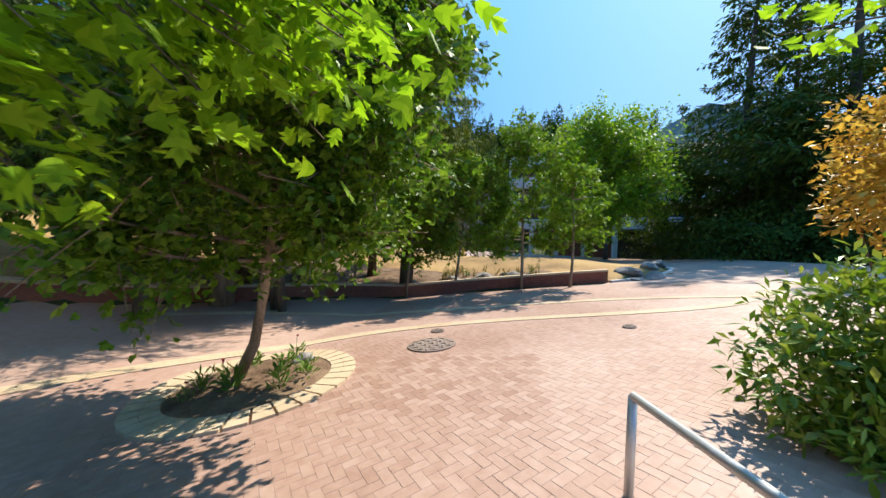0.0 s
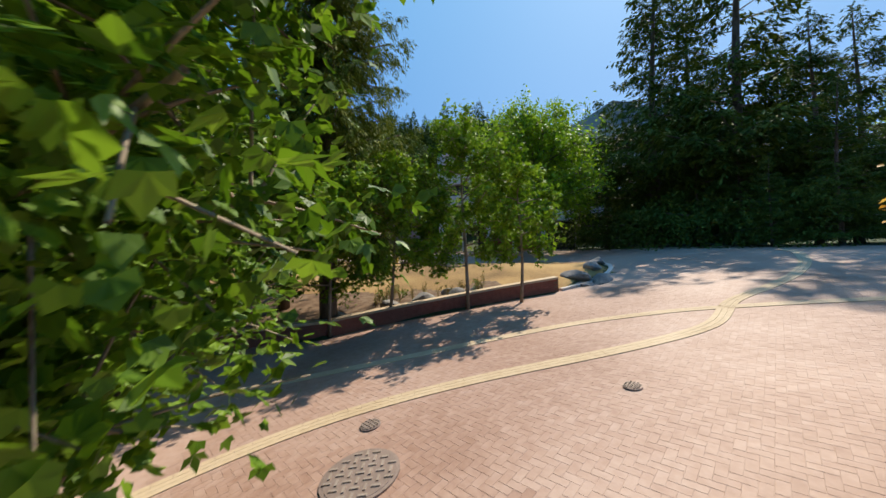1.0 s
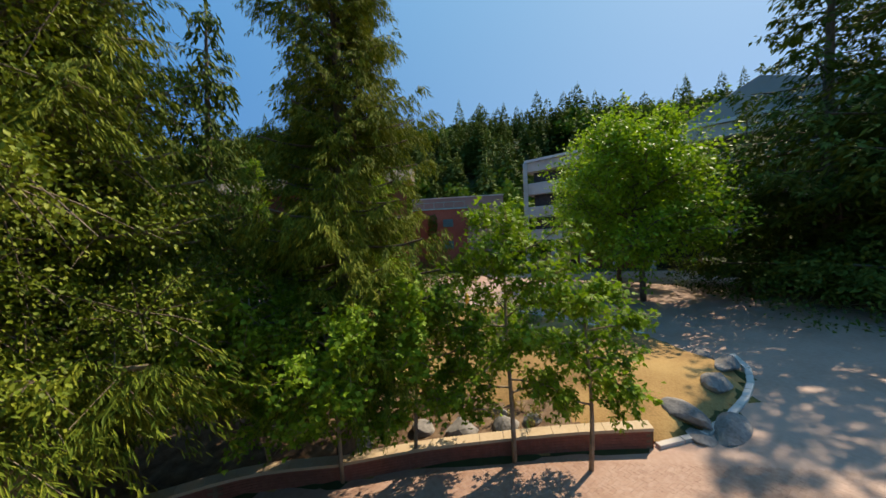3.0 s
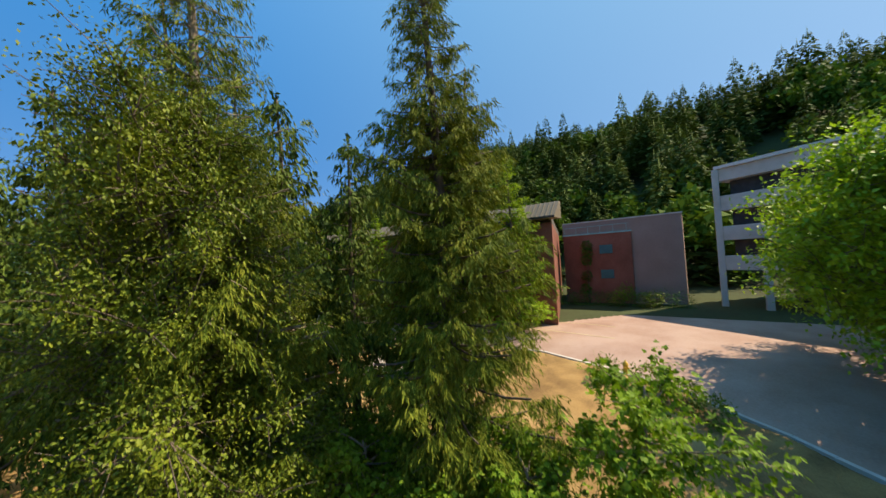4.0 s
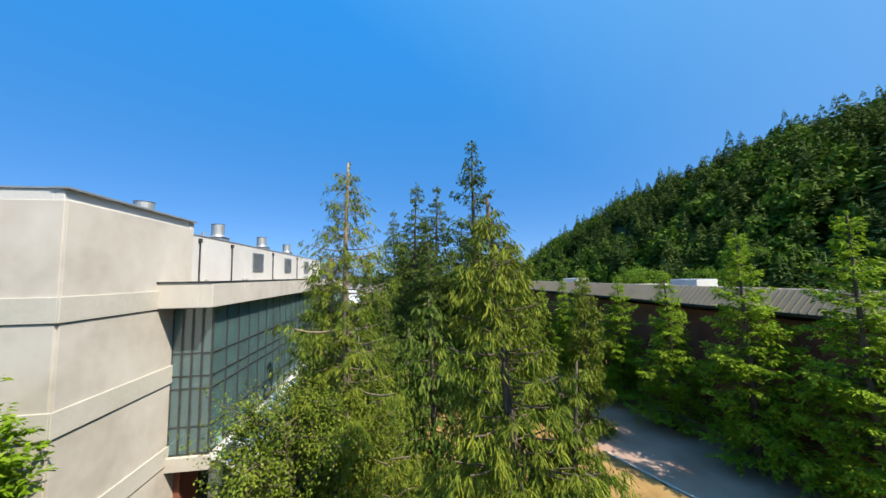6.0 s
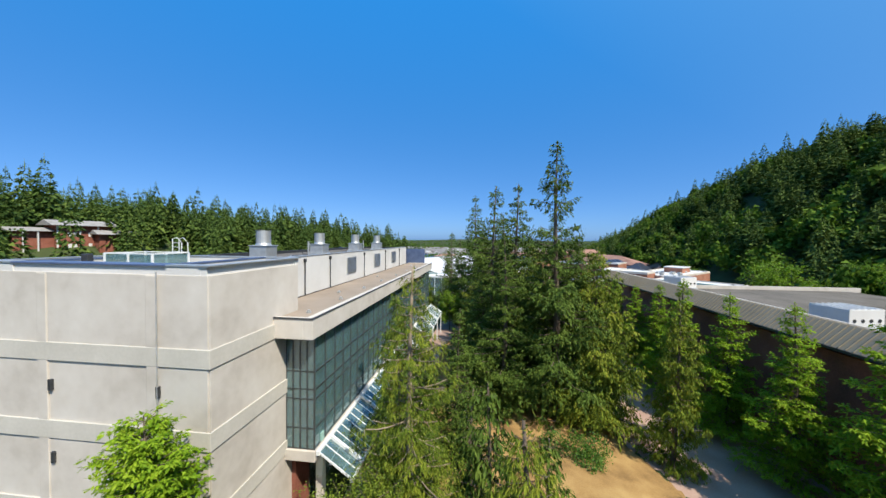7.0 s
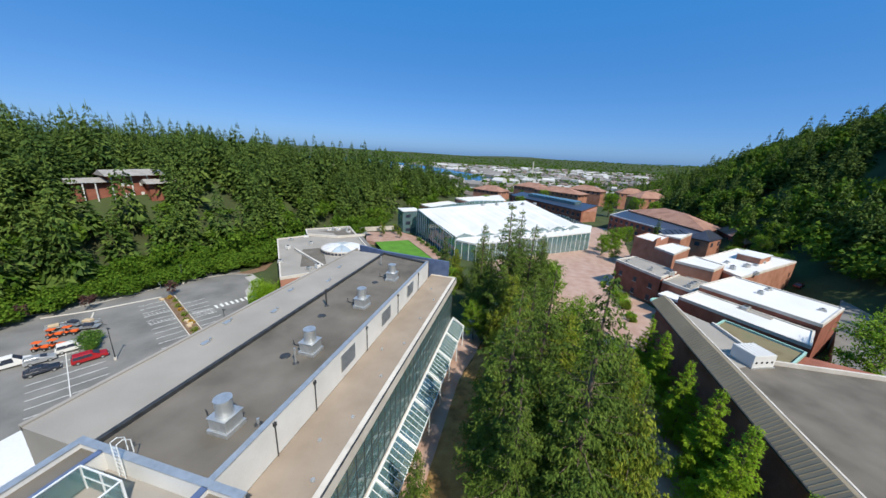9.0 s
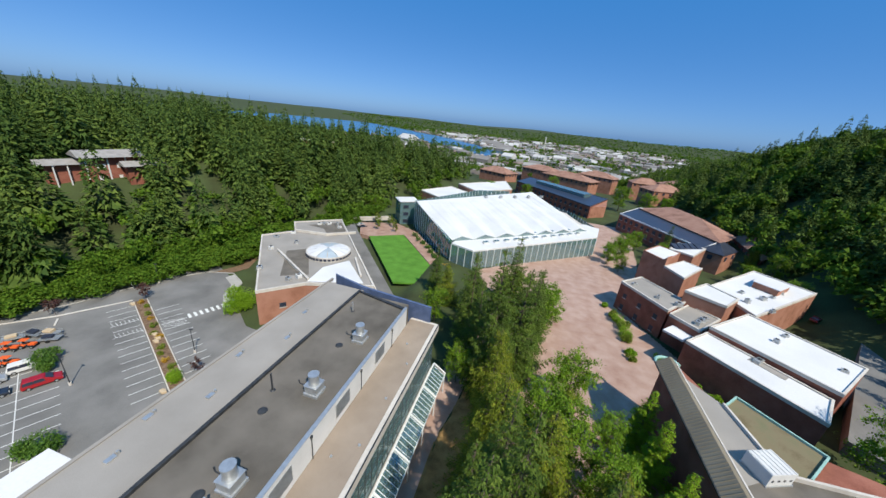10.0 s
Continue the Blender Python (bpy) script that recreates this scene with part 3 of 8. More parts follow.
for x in (-1.6, 1.6):
    part("rail", Mesh().box(x - 0.04, x + 0.04, -1.2, 1.2, 1.7, 1.77), M_FRAME, sc)
    part("pane", Mesh().box(x - 0.015, x + 0.015, -1.1, 1.1, 0.15, 1.65), M_GLASS, sc)
fl = thing("roof_floodlight", "dark floodlight on a short post in the roof well", "floodlight", at=(-21.3, 18.9, 17.16))
part("post", Mesh().tube([(0, 0, 0), (0, 0, 1.3)], 0.06, 8), M_DARK, fl)
part("lamp_head", Mesh().box(-0.22, 0.22, -0.16, 0.16, 1.3, 1.75), M_DARK, fl, bevel=0.05)
ld = thing("roof_ladder", "white steel ladder hooked over the roof parapet", "ladder", at=(-20.4, 23.55, 17.1))
for x in (-0.25, 0.25):
    part("rail", Mesh().tube([(x, -0.1, 0), (x, -0.1, 2.7), (x, 0.25, 2.75), (x, 0.6, 2.4), (x, 0.6, 1.4)], 0.03, 6), M_FRAME, ld)
for z in np.arange(0.3, 2.6, 0.3):
    part("rung", Mesh().tube([(-0.25, -0.1, z), (0.25, -0.1, z)], 0.018, 5), M_FRAME, ld)
# low west wing and its glazed gallery
wing = thing("west_wing", "low wing with a clean white membrane roof", "building")
part("body", Mesh().box(-45, -31.2, 22.5, 38, -6, 8.0), M_CONC, wing)
part("roof", Mesh().box(-45.15, -31.2, 22.4, 38.15, 8.0, 8.3), M_MEMB, wing, bevel=0.04)
gal = thing("glazed_gallery", "glazed white steel gallery beside the tower", "gallery")
part("deck", Mesh().box(-46, -24.4, 18.4, 22.4, 1.8, 2.3), M_CONC, gal, bevel=0.03)
part("roof", Mesh().box(-46, -24.4, 18.2, 22.4, 7.2, 7.5), M_MEMB, gal, bevel=0.03)
for x in np.linspace(-45.8, -24.6, 9):
    part("post", vec_box(Mesh(), (x, 18.4, 2.3), (x, 18.4, 7.2), 0.12, 0.12), M_FRAME, gal)
for a, b in zip(np.linspace(-45.8, -24.6, 9), np.linspace(-45.8, -24.6, 9)[1:]):
    part("pane", Mesh().box(a + 0.08, b - 0.08, 18.38, 18.41, 2.5, 7.0), M_GLASS, gal)
    part("brace", vec_box(Mesh(), (a, 18.3, 2.4), (b, 18.3, 7.1), 0.07, 0.07), M_FRAME, gal)
for z in (3.4, 5.3):
    part("rail", Mesh().box(-45.8, -24.6, 18.3, 18.36, z, z + 0.08), M_FRAME, gal)

# ---- the gymnasium ----
gym = thing("gymnasium", "red brick gymnasium with a tan metal roof edge", "building")
part("wall", Mesh().prism([(28.3, 14.8), (28.3, 78), (31.5, 80), (34.4, 72.4), (37.5, 74.6), (44, 66.8), (60, 62.2), (60, 24)], -3, 11.6), M_BRICK, gym, "dark red brick wall")
part("roof_slope", Mesh().add([(27.5, 14.2, 12.2), (27.5, 79, 12.2), (29.15, 79, 13.75), (29.15, 14.2, 13.75), (27.5, 14.2, 12.0), (27.5, 79, 12.0), (29.6, 79, 12.0), (29.6, 14.2, 12.0), (29.6, 79, 13.75), (29.6, 14.2, 13.75)],
                            [(0, 3, 2, 1), (4, 5, 6, 7), (0, 1, 5, 4), (3, 9, 8, 2), (0, 4, 7, 9, 3), (1, 2, 8, 6, 5), (9, 7, 6, 8)]), M_SEAM, gym, "tan standing seam metal roof edge")
seam = vec_box(Mesh(), (27.5, 0, 12.23), (29.15, 0, 13.78), 0.05, 0.09).data("seam", M_SEAM)
for y in np.arange(14.6, 79, 0.5):
    part("seam", seam, M_SEAM, gym).location = (0, y, 0)
part("gutter", Mesh().box(27.35, 27.52, 14.2, 79, 12.0, 12.2), M_DARK, gym)
part("flat_roof", Mesh().prism([(29.6, 15.2), (29.6, 77), (34.2, 71.5), (35.9, 61.2), (60, 62), (60, 24)], 11.6, 12.4), M_GRAVEL, gym, "dark gravel flat roof")
part("flat_roof", Mesh().prism([(29.6, 57.5), (29.6, 77.5), (34.2, 71.6), (35.9, 61.3)], 12.4, 12.46), M_ROOFG, gym, "grey membrane roof strip")
part("parapet", vec_box(vec_box(vec_box(Mesh(), (35.9, 61.2, 12.6), (62, 62.6, 12.6), 0.35, 0.7), (35.9, 61.2, 12.6), (34.2, 71.5, 12.6), 0.3, 0.6), (29.75, 14.5, 13.5), (29.75, 77.6, 13.5), 0.2, 0.55), M_CONC, gym)
part("copper_roof", Mesh().prism([(34.4, 71.4), (37.5, 74.6), (44.0, 66.8), (39.4, 62.2), (36.2, 62.6)], 8, 12.0), M_MOSS, gym, "mossy brown flat roof")
part("copper_edge", vec_box(vec_box(vec_box(Mesh(), (34.4, 71.4, 12.1), (37.5, 74.6, 12.1), 0.25, 0.5), (37.5, 74.6, 12.1), (44, 66.8, 12.1), 0.25, 0.5), (44, 66.8, 12.1), (39.4, 62.2, 12.1), 0.25, 0.5), M_COPPER, gym, "green copper edging")
part("copper_curve", Mesh().tube([(29.6 + 1.9 * math.cos(a), 79.3 + 1.9 * math.sin(a), 12.0) for a in np.linspace(0.2, 3.6, 14)], 0.28, 8), M_COPPER, gym, "curved green copper edging")
hv = thing("air_handler", "white louvred rooftop air handling unit", "air handler", "roof units", at=(33.9, 60.8, 12.4))
hv.matrix_world = pose(34.0, 61.0, 12.4, 0, 0, 22)
part("case", Mesh().box(-1.7, 1.7, -1.5, 1.5, 0.15, 1.9), M_WHITE, hv, bevel=0.05)
part("base", Mesh().box(-1.8, 1.8, -1.6, 1.6, 0, 0.15), M_GALV, hv)
for i in range(4):
    part("vent_hole", Mesh().tube([(-1.2 + 0.8 * i, -1.49, 0.9), (-1.2 + 0.8 * i, -1.53, 0.9)], 0.17, 10), M_DARK, hv)
for i in range(6):
    part("roof_rib", Mesh().box(-1.6 + 0.6 * i, -1.5 + 0.6 * i, -1.5, 1.5, 1.9, 1.96), M_WHITE, hv)
copy_thing(hv, pose(34.2, 36.5, 12.4, 0, 0, 10))
# red and buff walls at its south end
sw = thing("south_wing", "windowless brick wing with copper coping", "building")
part("red_wall", Mesh().prism([(44.6, 9.9), (44.6, 18.6), (50, 18.6), (50, 9.9)], -2, 10.75), M_BRICK, sw, "dark red brick wall")
part("buff_wall", Mesh().prism([(44.9, 4.4), (44.9, 18.7), (56, 19.5), (56, 4.4)], -2, 12.5), M_PINK, sw, "buff brick wall")
part("coping", Mesh().box(44.45, 44.88, 9.8, 18.6, 10.75, 10.95), M_COPPER, sw, "green copper coping")
part("coping", Mesh().box(44.8, 45.3, 4.3, 18.7, 12.5, 12.66), M_CONC, sw)
part("rail", Mesh().tube([(44.7, 10.2, 11.9), (44.7, 18.4, 11.9)], 0.04, 6), M_COPPER, sw)
for y in np.arange(10.4, 18.6, 1.6):
    part("rail_post", Mesh().tube([(44.7, y, 10.9), (44.7, y, 11.9)], 0.03, 6), M_COPPER, sw)
for z in (8.6, 5.2):
    part("teal_panel", Mesh().box(44.5, 44.62, 12.2, 13.8, z - 0.6, z + 0.6), M_TEAL, sw)

# ---- concrete terraced building south-east ----
cb = thing("terraced_building", "pale concrete building with deep shaded window bands", "building")
CB = [Vector((45, 1, 0)), Vector((34.7, -16.4, 0)), Vector((24, -36, 0))]
for z0, z1 in ((5.4, 7.0), (8.8, 10.4), (12.2, 13.9), (15.6, 17.0)):
    ms = Mesh()
    for a, b in zip(CB, CB[1:]):
        d = (b - a).normalized()
        nrm = Vector((d.y, -d.x, 0))
        nrm = nrm if nrm.x < 0 else -nrm
        ms.prism([tuple((a - nrm * 0).to_2d()), tuple(b.to_2d()), tuple((b - nrm * 14).to_2d()), tuple((a - nrm * 14).to_2d())], z0, z1)
    part("floor_band", ms, M_CONC, cb, "pale concrete band", bevel=0.05)
ms = Mesh()
for a, b in zip(CB, CB[1:]):
    d = (b - a).normalized()
    nrm = Vector((d.y, -d.x, 0))
    nrm = nrm if nrm.x < 0 else -nrm
    ms.prism([tuple((a - nrm * 1.2 + d * 0.8).to_2d()), tuple((b - nrm * 1.2).to_2d()), tuple((b - nrm * 13).to_2d()), tuple((a - nrm * 13 + d * 0.8).to_2d())], 5.4, 17.0)
part("window_band", ms, M_DARK, cb, "dark recessed glazing")
ms = Mesh()
vec_box(ms, CB[0] + Vector((0, 0, 17.2)), CB[1] + Vector((0, 0, 17.2)), 0.5, 0.35)
vec_box(ms, CB[1] + Vector((0, 0, 17.2)), CB[2] + Vector((0, 0, 17.2)), 0.5, 0.35)
part("roof_edge", ms, M_WHITE, cb, "bright white roof edge")
for k in np.arange(0.0, 20, 4.0):
    p = CB[0] + (CB[1] - CB[0]).normalized() * k
    part("column", Mesh().box(p.x - 0.3, p.x + 0.3, p.y - 0.3, p.y + 0.3, 0.5, 17.0 if k == 0 else 5.5), M_CONC, cb, bevel=0.04)
part("ground_wall", Mesh().prism([(40, -14), (44, -6), (52, -10), (46, -20)], 0, 5.5), M_BRICK, cb)
# ground floor wall coloured dark so that it also holds the undercroft's shade
ms = Mesh()
for a, b in zip(CB, CB[1:]):
    d = (b - a).normalized()
    nrm = Vector((d.y, -d.x, 0))
    nrm = nrm if nrm.x < 0 else -nrm
    ms.prism([tuple((a - nrm * 4 + d * 5).to_2d()), tuple((b - nrm * 4).to_2d()), tuple((b - nrm * 12).to_2d()), tuple((a - nrm * 12 + d * 5).to_2d())], 0, 5.4)
part("undercroft_wall", ms, M_DARK, cb, "dark glazed wall, its colour holding the shade under the building")
part("gable_roof", Mesh().prism([(36, -16), (28, -30), (44, -34), (50, -22)], 17, 17.4).add([(35.5, -15, 17.4), (27.5, -31, 17.4), (33.5, -22, 21.6), (49, -21, 17.4), (44, -34, 17.4), (46, -27, 21.6)], [(0, 2, 1), (3, 4, 5), (0, 3, 5, 2), (1, 2, 5, 4)]), M_ROOFG, cb, "steep grey gable roof")
far2 = thing("far_block", "grey glass fronted block beyond the firs", "building")
part("wall", Mesh().box(4, 20.6, -62, -48, 0, 18.4), M_CONC, far2)
part("parapet", Mesh().box(3.8, 20.8, -62.2, -47.8, 18.4, 18.9), M_CONC, far2, "pale coping")
for z in (3, 6.8, 10.6, 14.4):
    for x in rows(6, 5, 20):
        part("window", Mesh().box(x - 1.0, x + 1.0, -48.0, -47.9, z, z + 2.0), M_GLASS, far2)

# ---- trees ----
UP = np.array((0, 0, 1.0))


def unit(a):
    return a / (np.linalg.norm(a, axis=-1, keepdims=True) + 1e-9)


def leaf_quads(rng, pos, along, length, width, flop=0.5, lobed=False):
    """Pointed leaves: each a kite from its stalk, tilted at random; a lobed leaf is three kites from one stalk."""
    k = len(pos)
    along = unit(along + flop * rng.normal(size=(k, 3)))
    side = unit(np.cross(along, UP + 0.5 * rng.normal(size=(k, 3))))
    length = (length * rng.uniform(0.6, 1.3, k))[:, None]
    width = (width * rng.uniform(0.6, 1.3, k))[:, None]
    sag = -UP * length * 0.12
    out = []
    for turn, grow in ((0.0, 1.0), (0.95, 0.8), (-0.95, 0.8)) if lobed else ((0.0, 1.0),):
        d = along * math.cos(turn) + side * math.sin(turn)
        s = side * math.cos(turn) - along * math.sin(turn)
        mid = pos + d * length * grow * 0.5
        out.append(np.stack([pos, mid + s * width * grow / 2, pos + d * length * grow + sag, mid - s * width * grow / 2], 1))
    return np.concatenate(out)


def conifer(name, h, r, seed, material, bark, low=0.08, droop=0.25, branches=110, twigs=20, dens=3.0, size=0.3, wide=0.3, power=0.85, hang=0.0, lift=0.15, ragged=0.3, gap=0.0, bare=0.0, forks=(), flop=0.28, lean=(0, 0), label="", category="tree", group="", at=(0, 0, 0)):
    """A conifer: tapered trunk and side leaders, sagging limbs, side twigs on each limb, and needle sprays along each twig."""
    rng = np.random.default_rng(seed)
    tree = thing(name, label, category, group, at)
    tr = Mesh()
    zs = np.linspace(0, 1, 9)
    main = np.stack([lean[0] * zs ** 1.5 + 0.008 * h * np.sin(5 * zs + seed), lean[1] * zs ** 1.5 + 0.008 * h * np.cos(4 * zs + seed), zs * h], -1)
    stems = [(main, 0.016 * h * (1 - 0.93 * zs) + 0.012, r, low, branches)]
    for u0, az, off, top, fr in forks:
        foot = np.array([np.interp(u0, zs, main[:, j]) for j in range(3)])
        out = np.array((math.cos(az), math.sin(az), 0.0))
        line = foot + np.outer(off * zs ** 0.45, out) + np.outer(zs * (top - u0) * h, UP)
        stems.append((line, 0.006 * h * (1 - 0.9 * zs) + 0.008, r * fr, 0.12, max(12, int(branches * fr * 0.5))))
    quads = []
    for line, girth, rr, lo, n in stems:
        tr.tube(line, girth, 8)
        u = np.sort(rng.uniform(lo, 0.985, n) ** 0.9)
        keep = rng.random(n) > gap * np.sin(np.clip(u, 0, 1) * 3.1)
        u = u[keep]
        n = len(u)
        a = np.arange(n) * 2.399963 + rng.normal(0, 0.4, n)
        lobes = 1 + ragged * np.sin(2 * a + 9 * u + seed) * np.sin(17 * u + seed)
        reach = rr * (1 - u) ** power * rng.uniform(0.5, 1.12, n) * lobes * (0.55 + 0.45 * np.minimum(1, (u - lo) / 0.12 + 0.4)) + 0.05 * rr
        base = np.stack([np.interp(u, zs, line[:, j]) for j in range(3)], -1)
        out = np.stack([np.cos(a), np.sin(a), np.zeros(n)], -1)
        sd = np.cross(out, UP)
        t = np.linspace(0, 1, 6)
        fall = (lift * u ** 2 - droop * (1 - 0.6 * u)) * rng.uniform(0.6, 1.4, n)
        limb = base[:, None] + out[:, None] * (t[None, :, None] * reach[:, None, None]) + UP * (reach[:, None] * (fall[:, None] * t + (droop * 1.1) * t ** 3))[..., None]
        for i in range(n):
            tr.tube(limb[i, :5], 0.006 * reach[i] + 0.018 * (1 - t[:5]) * min(1, reach[i] / 2) + 0.004, 4, cap=False)
        # side twigs
        idx = np.repeat(np.arange(n), np.maximum(4, (twigs * (reach / rr) ** 0.8).astype(int)))
        k = len(idx)
        q = rng.uniform(0.10, 1.0, k) ** 0.8
        i0 = np.minimum((q * 5).astype(int), 4)
        f = (q * 5 - i0)[:, None]
        p0 = limb[idx, i0] * (1 - f) + limb[idx, i0 + 1] * f
        sign = rng.choice([-1.0, 1.0], (k, 1))
        tl = np.maximum(reach[idx] * (0.46 * (1 - q) ** 0.7 + 0.10) * rng.uniform(0.55, 1.2, k), 0.6 * size)
        d = unit(out[idx] * rng.uniform(0.35, 0.9, (k, 1)) + sd[idx] * sign * rng.uniform(0.35, 1.0, (k, 1)) + 0.15 * rng.normal(size=(k, 3)) - UP * (0.08 + 0.45 * hang))
        if bare:
            for i in np.where(rng.random(k) < bare)[0]:
                tr.tube([p0[i], p0[i] + d[i] * tl[i] * 0.8 - UP * 0.1 * tl[i]], [0.012, 0.004], 3, cap=False)
        # sprays
        j = np.repeat(np.arange(k), np.maximum(2, np.ceil(dens * tl / size).astype(int)))
        m = len(j)
        w = rng.uniform(0.0, 1.08, (m, 1))
        pos = p0[j] + d[j] * tl[j][:, None] * w - UP * (0.10 + 0.35 * hang) * tl[j][:, None] * w ** 2 + rng.normal(size=(m, 3)) * size * 0.16
        cross = np.cross(d[j], UP) * rng.choice([-1.0, 1.0], (m, 1))
        quads.append(leaf_quads(rng, pos, d[j] * 0.7 + cross * 0.5 - UP * (0.12 + hang), size, size * wide, flop))
        tip = line[-1]
        quads.append(leaf_quads(rng, tip - UP * rng.uniform(0, 0.05 * h, (16, 1)) + 0.04 * rng.normal(size=(16, 3)), UP + 0.5 * rng.normal(size=(16, 3)), size, size * 0.4, 0.3))
    crown = Mesh()
    crown.blades(np.concatenate(quads))
    part("trunk", tr, bark, tree, smooth=True)
    part("crown", crown, material, tree)
    return tree


def broadleaf(name, h, r, seed, material, bark, clear=0.3, trunk_r=0.05, limbs=9, twigs=9, leaves=26, leaf=0.12, lean=(0, 0), flat=0.85, label="", category="tree", group="", at=(0, 0, 0), gaps=0.15, round_leaf=0.8, stems=1, clump=0.5, bend=1.0, taper=0.0, lobed=False):
    """A broadleaved tree: trunk, forking limbs and twigs, and leaves in clumps about the twigs."""
    rng = np.random.default_rng(seed)
    tree = thing(name, label, category, group, at)
    tr = Mesh()
    quads = []
    for st in range(stems):
        zs = np.linspace(0, 1, 8)
        off = rng.normal(0, 0.12 * r, 2) if stems > 1 else np.zeros(2)
        top = h * 0.86
        wob = np.stack([off[0] + (lean[0] + off[0] * 3) * zs ** bend + 0.03 * r * np.sin(6 * zs + seed), off[1] + (lean[1] + off[1] * 3) * zs ** bend + 0.03 * r * np.cos(5 * zs + seed), zs * top], -1)
        tr.tube(wob, trunk_r * (1 - 0.85 * zs) + 0.01, 8)
        for i in range(limbs):
            u = clear + (0.98 - clear) * (i + rng.random()) / limbs
            a = i * 2.4 + rng.normal(0, 0.4) + seed
            base = np.array([np.interp(u, zs, wob[:, j]) for j in range(3)])
            v = (u - clear) / (1 - clear)
            reach = r * math.sqrt(max(0.04, 1 - (1.75 * (v - 0.42)) ** 2 * flat)) * rng.uniform(0.75, 1.08) * (1 - taper * v)
            rise = reach * rng.uniform(0.15, 0.55) * (0.4 + 0.9 * v)
            out = np.array([math.cos(a), math.sin(a), 0])
            s = np.linspace(0, 1, 5)
            limb = base + np.outer(s * reach, out) + np.outer(rise * s ** 0.8, UP) + 0.05 * reach * np.outer(np.sin(3 * s), rng.normal(size=3))
            tr.tube(limb, trunk_r * 0.42 * (1 - 0.85 * s) + 0.006, 5, cap=False)
            for j in range(twigs):
                if rng.random() < gaps:
                    continue
                q = rng.uniform(0.25, 1.0)
                p0 = np.array([np.interp(q, s, limb[:, c]) for c in range(3)])
                d = unit(out * 0.6 + rng.normal(size=3) * 0.8 + UP * 0.25)
                ln = r * rng.uniform(0.18, 0.42)
                tw = p0 + np.outer(np.linspace(0, 1, 3), d * ln) - np.outer(np.array([0, 0.02, 0.09]) * ln, UP)
                tr.tube(tw, trunk_r * 0.1 * np.array([1, 0.7, 0.3]) + 0.003, 3, cap=False)
                w = rng.uniform(0.15, 1.05, leaves)[:, None]
                pos = p0 + w * d * ln + rng.normal(size=(leaves, 3)) * (clump * 0.32 * ln + 0.02)
                quads.append(leaf_quads(rng, pos, d * 0.4 - UP * 0.35, leaf, leaf * round_leaf, 0.7, lobed))
    part("trunk", tr, bark, tree, smooth=True)
    cr = Mesh()
    cr.blades(np.concatenate(quads))
    part("crown", cr, material, tree)
    return tree


def at_land(x, y, dz=-0.05):
    return (x, y, float(land(x, y)) + dz)


# slender maples on the mound
broadleaf("maple_tree", 7.3, 1.65, 3, M_MAPLE, M_BARKP, 0.24, 0.055, 24, 15, 22, 0.12, round_leaf=0.55, lobed=True, label="slender young maple with bright green leaves on dry grass", group="young maples", at=at_land(*yard(2.0, 5.4)))
broadleaf("maple_tree", 5.0, 1.5, 8, M_MAPLE, M_BARKP, 0.36, 0.05, 15, 13, 22, 0.12, flat=1.1, round_leaf=0.55, lobed=True, label="slender young maple with bright green leaves on dry grass", group="young maples", at=at_land(*yard(1.8, 3.6)))
for h, r, seed, x, y, lean in ((5.0, 1.75, 12, 0.95, 9.6, (-1.2, -0.3)), (5.6, 1.6, 15, 1.7, 8.0, (-0.8, -0.6)), (5.6, 1.9, 16, 0.6, 11.7, (-1.2, -0.6))):
    broadleaf("maple_tree", h, r, seed, M_MAPLE, M_BARKP, 0.36, 0.05, 24, 15, 26, 0.11, lean=lean, round_leaf=0.6, lobed=True, label="low young maple leaning out from below the cedars", group="young maples", at=at_land(*yard(x, y)))
# the tree in the round planter
broadleaf("linden_tree", 5.2, 1.85, 21, M_LINDEN, M_BARKP, 0.37, 0.065, 38, 22, 50, 0.07, lean=(-0.55, -1.1), bend=0.55, gaps=0.06, round_leaf=0.85, lobed=True, label="leaning green linden in a round planter bed", at=(*[float(c) for c in yard(-7.4, 9.2)], -0.86))
# cedars, birch
conifer("cedar_tree", 17.2, 3.5, 31, M_CEDAR, M_BARK, 0.13, 0.22, 320, 40, 7.0, 0.15, 0.17, power=0.80, hang=0.5, ragged=0.3, bare=0.012, flop=0.2, lean=(-0.7, -0.2), forks=((0.45, 5.6, 0.9, 0.83, 0.42), (0.42, 0.6, 1.3, 0.72, 0.40)), label="tall western red cedar with drooping sprays", group="cedars", at=at_land(2.5, 9.2))
conifer("cedar_tree", 19.9, 4.6, 32, M_CEDAR, M_BARKP, 0.14, 0.24, 270, 38, 5.4, 0.16, 0.17, power=0.82, hang=0.55, ragged=0.3, gap=0.15, bare=0.05, flop=0.2, forks=((0.5, 2.6, 0.8, 0.84, 0.4),), label="tall thin western red cedar with bare twigs showing", group="cedars", at=at_land(-1.4, 14.0))
broadleaf("birch_tree", 14.8, 2.85, 41, M_BIRCH, M_BARK, 0.30, 0.11, 52, 26, 78, 0.078, round_leaf=0.6, flat=0.5, taper=0.5, clump=0.42, gaps=0.15, label="broad birch tree with dense olive green leaves", at=at_land(-1.2, 12.0), stems=2)
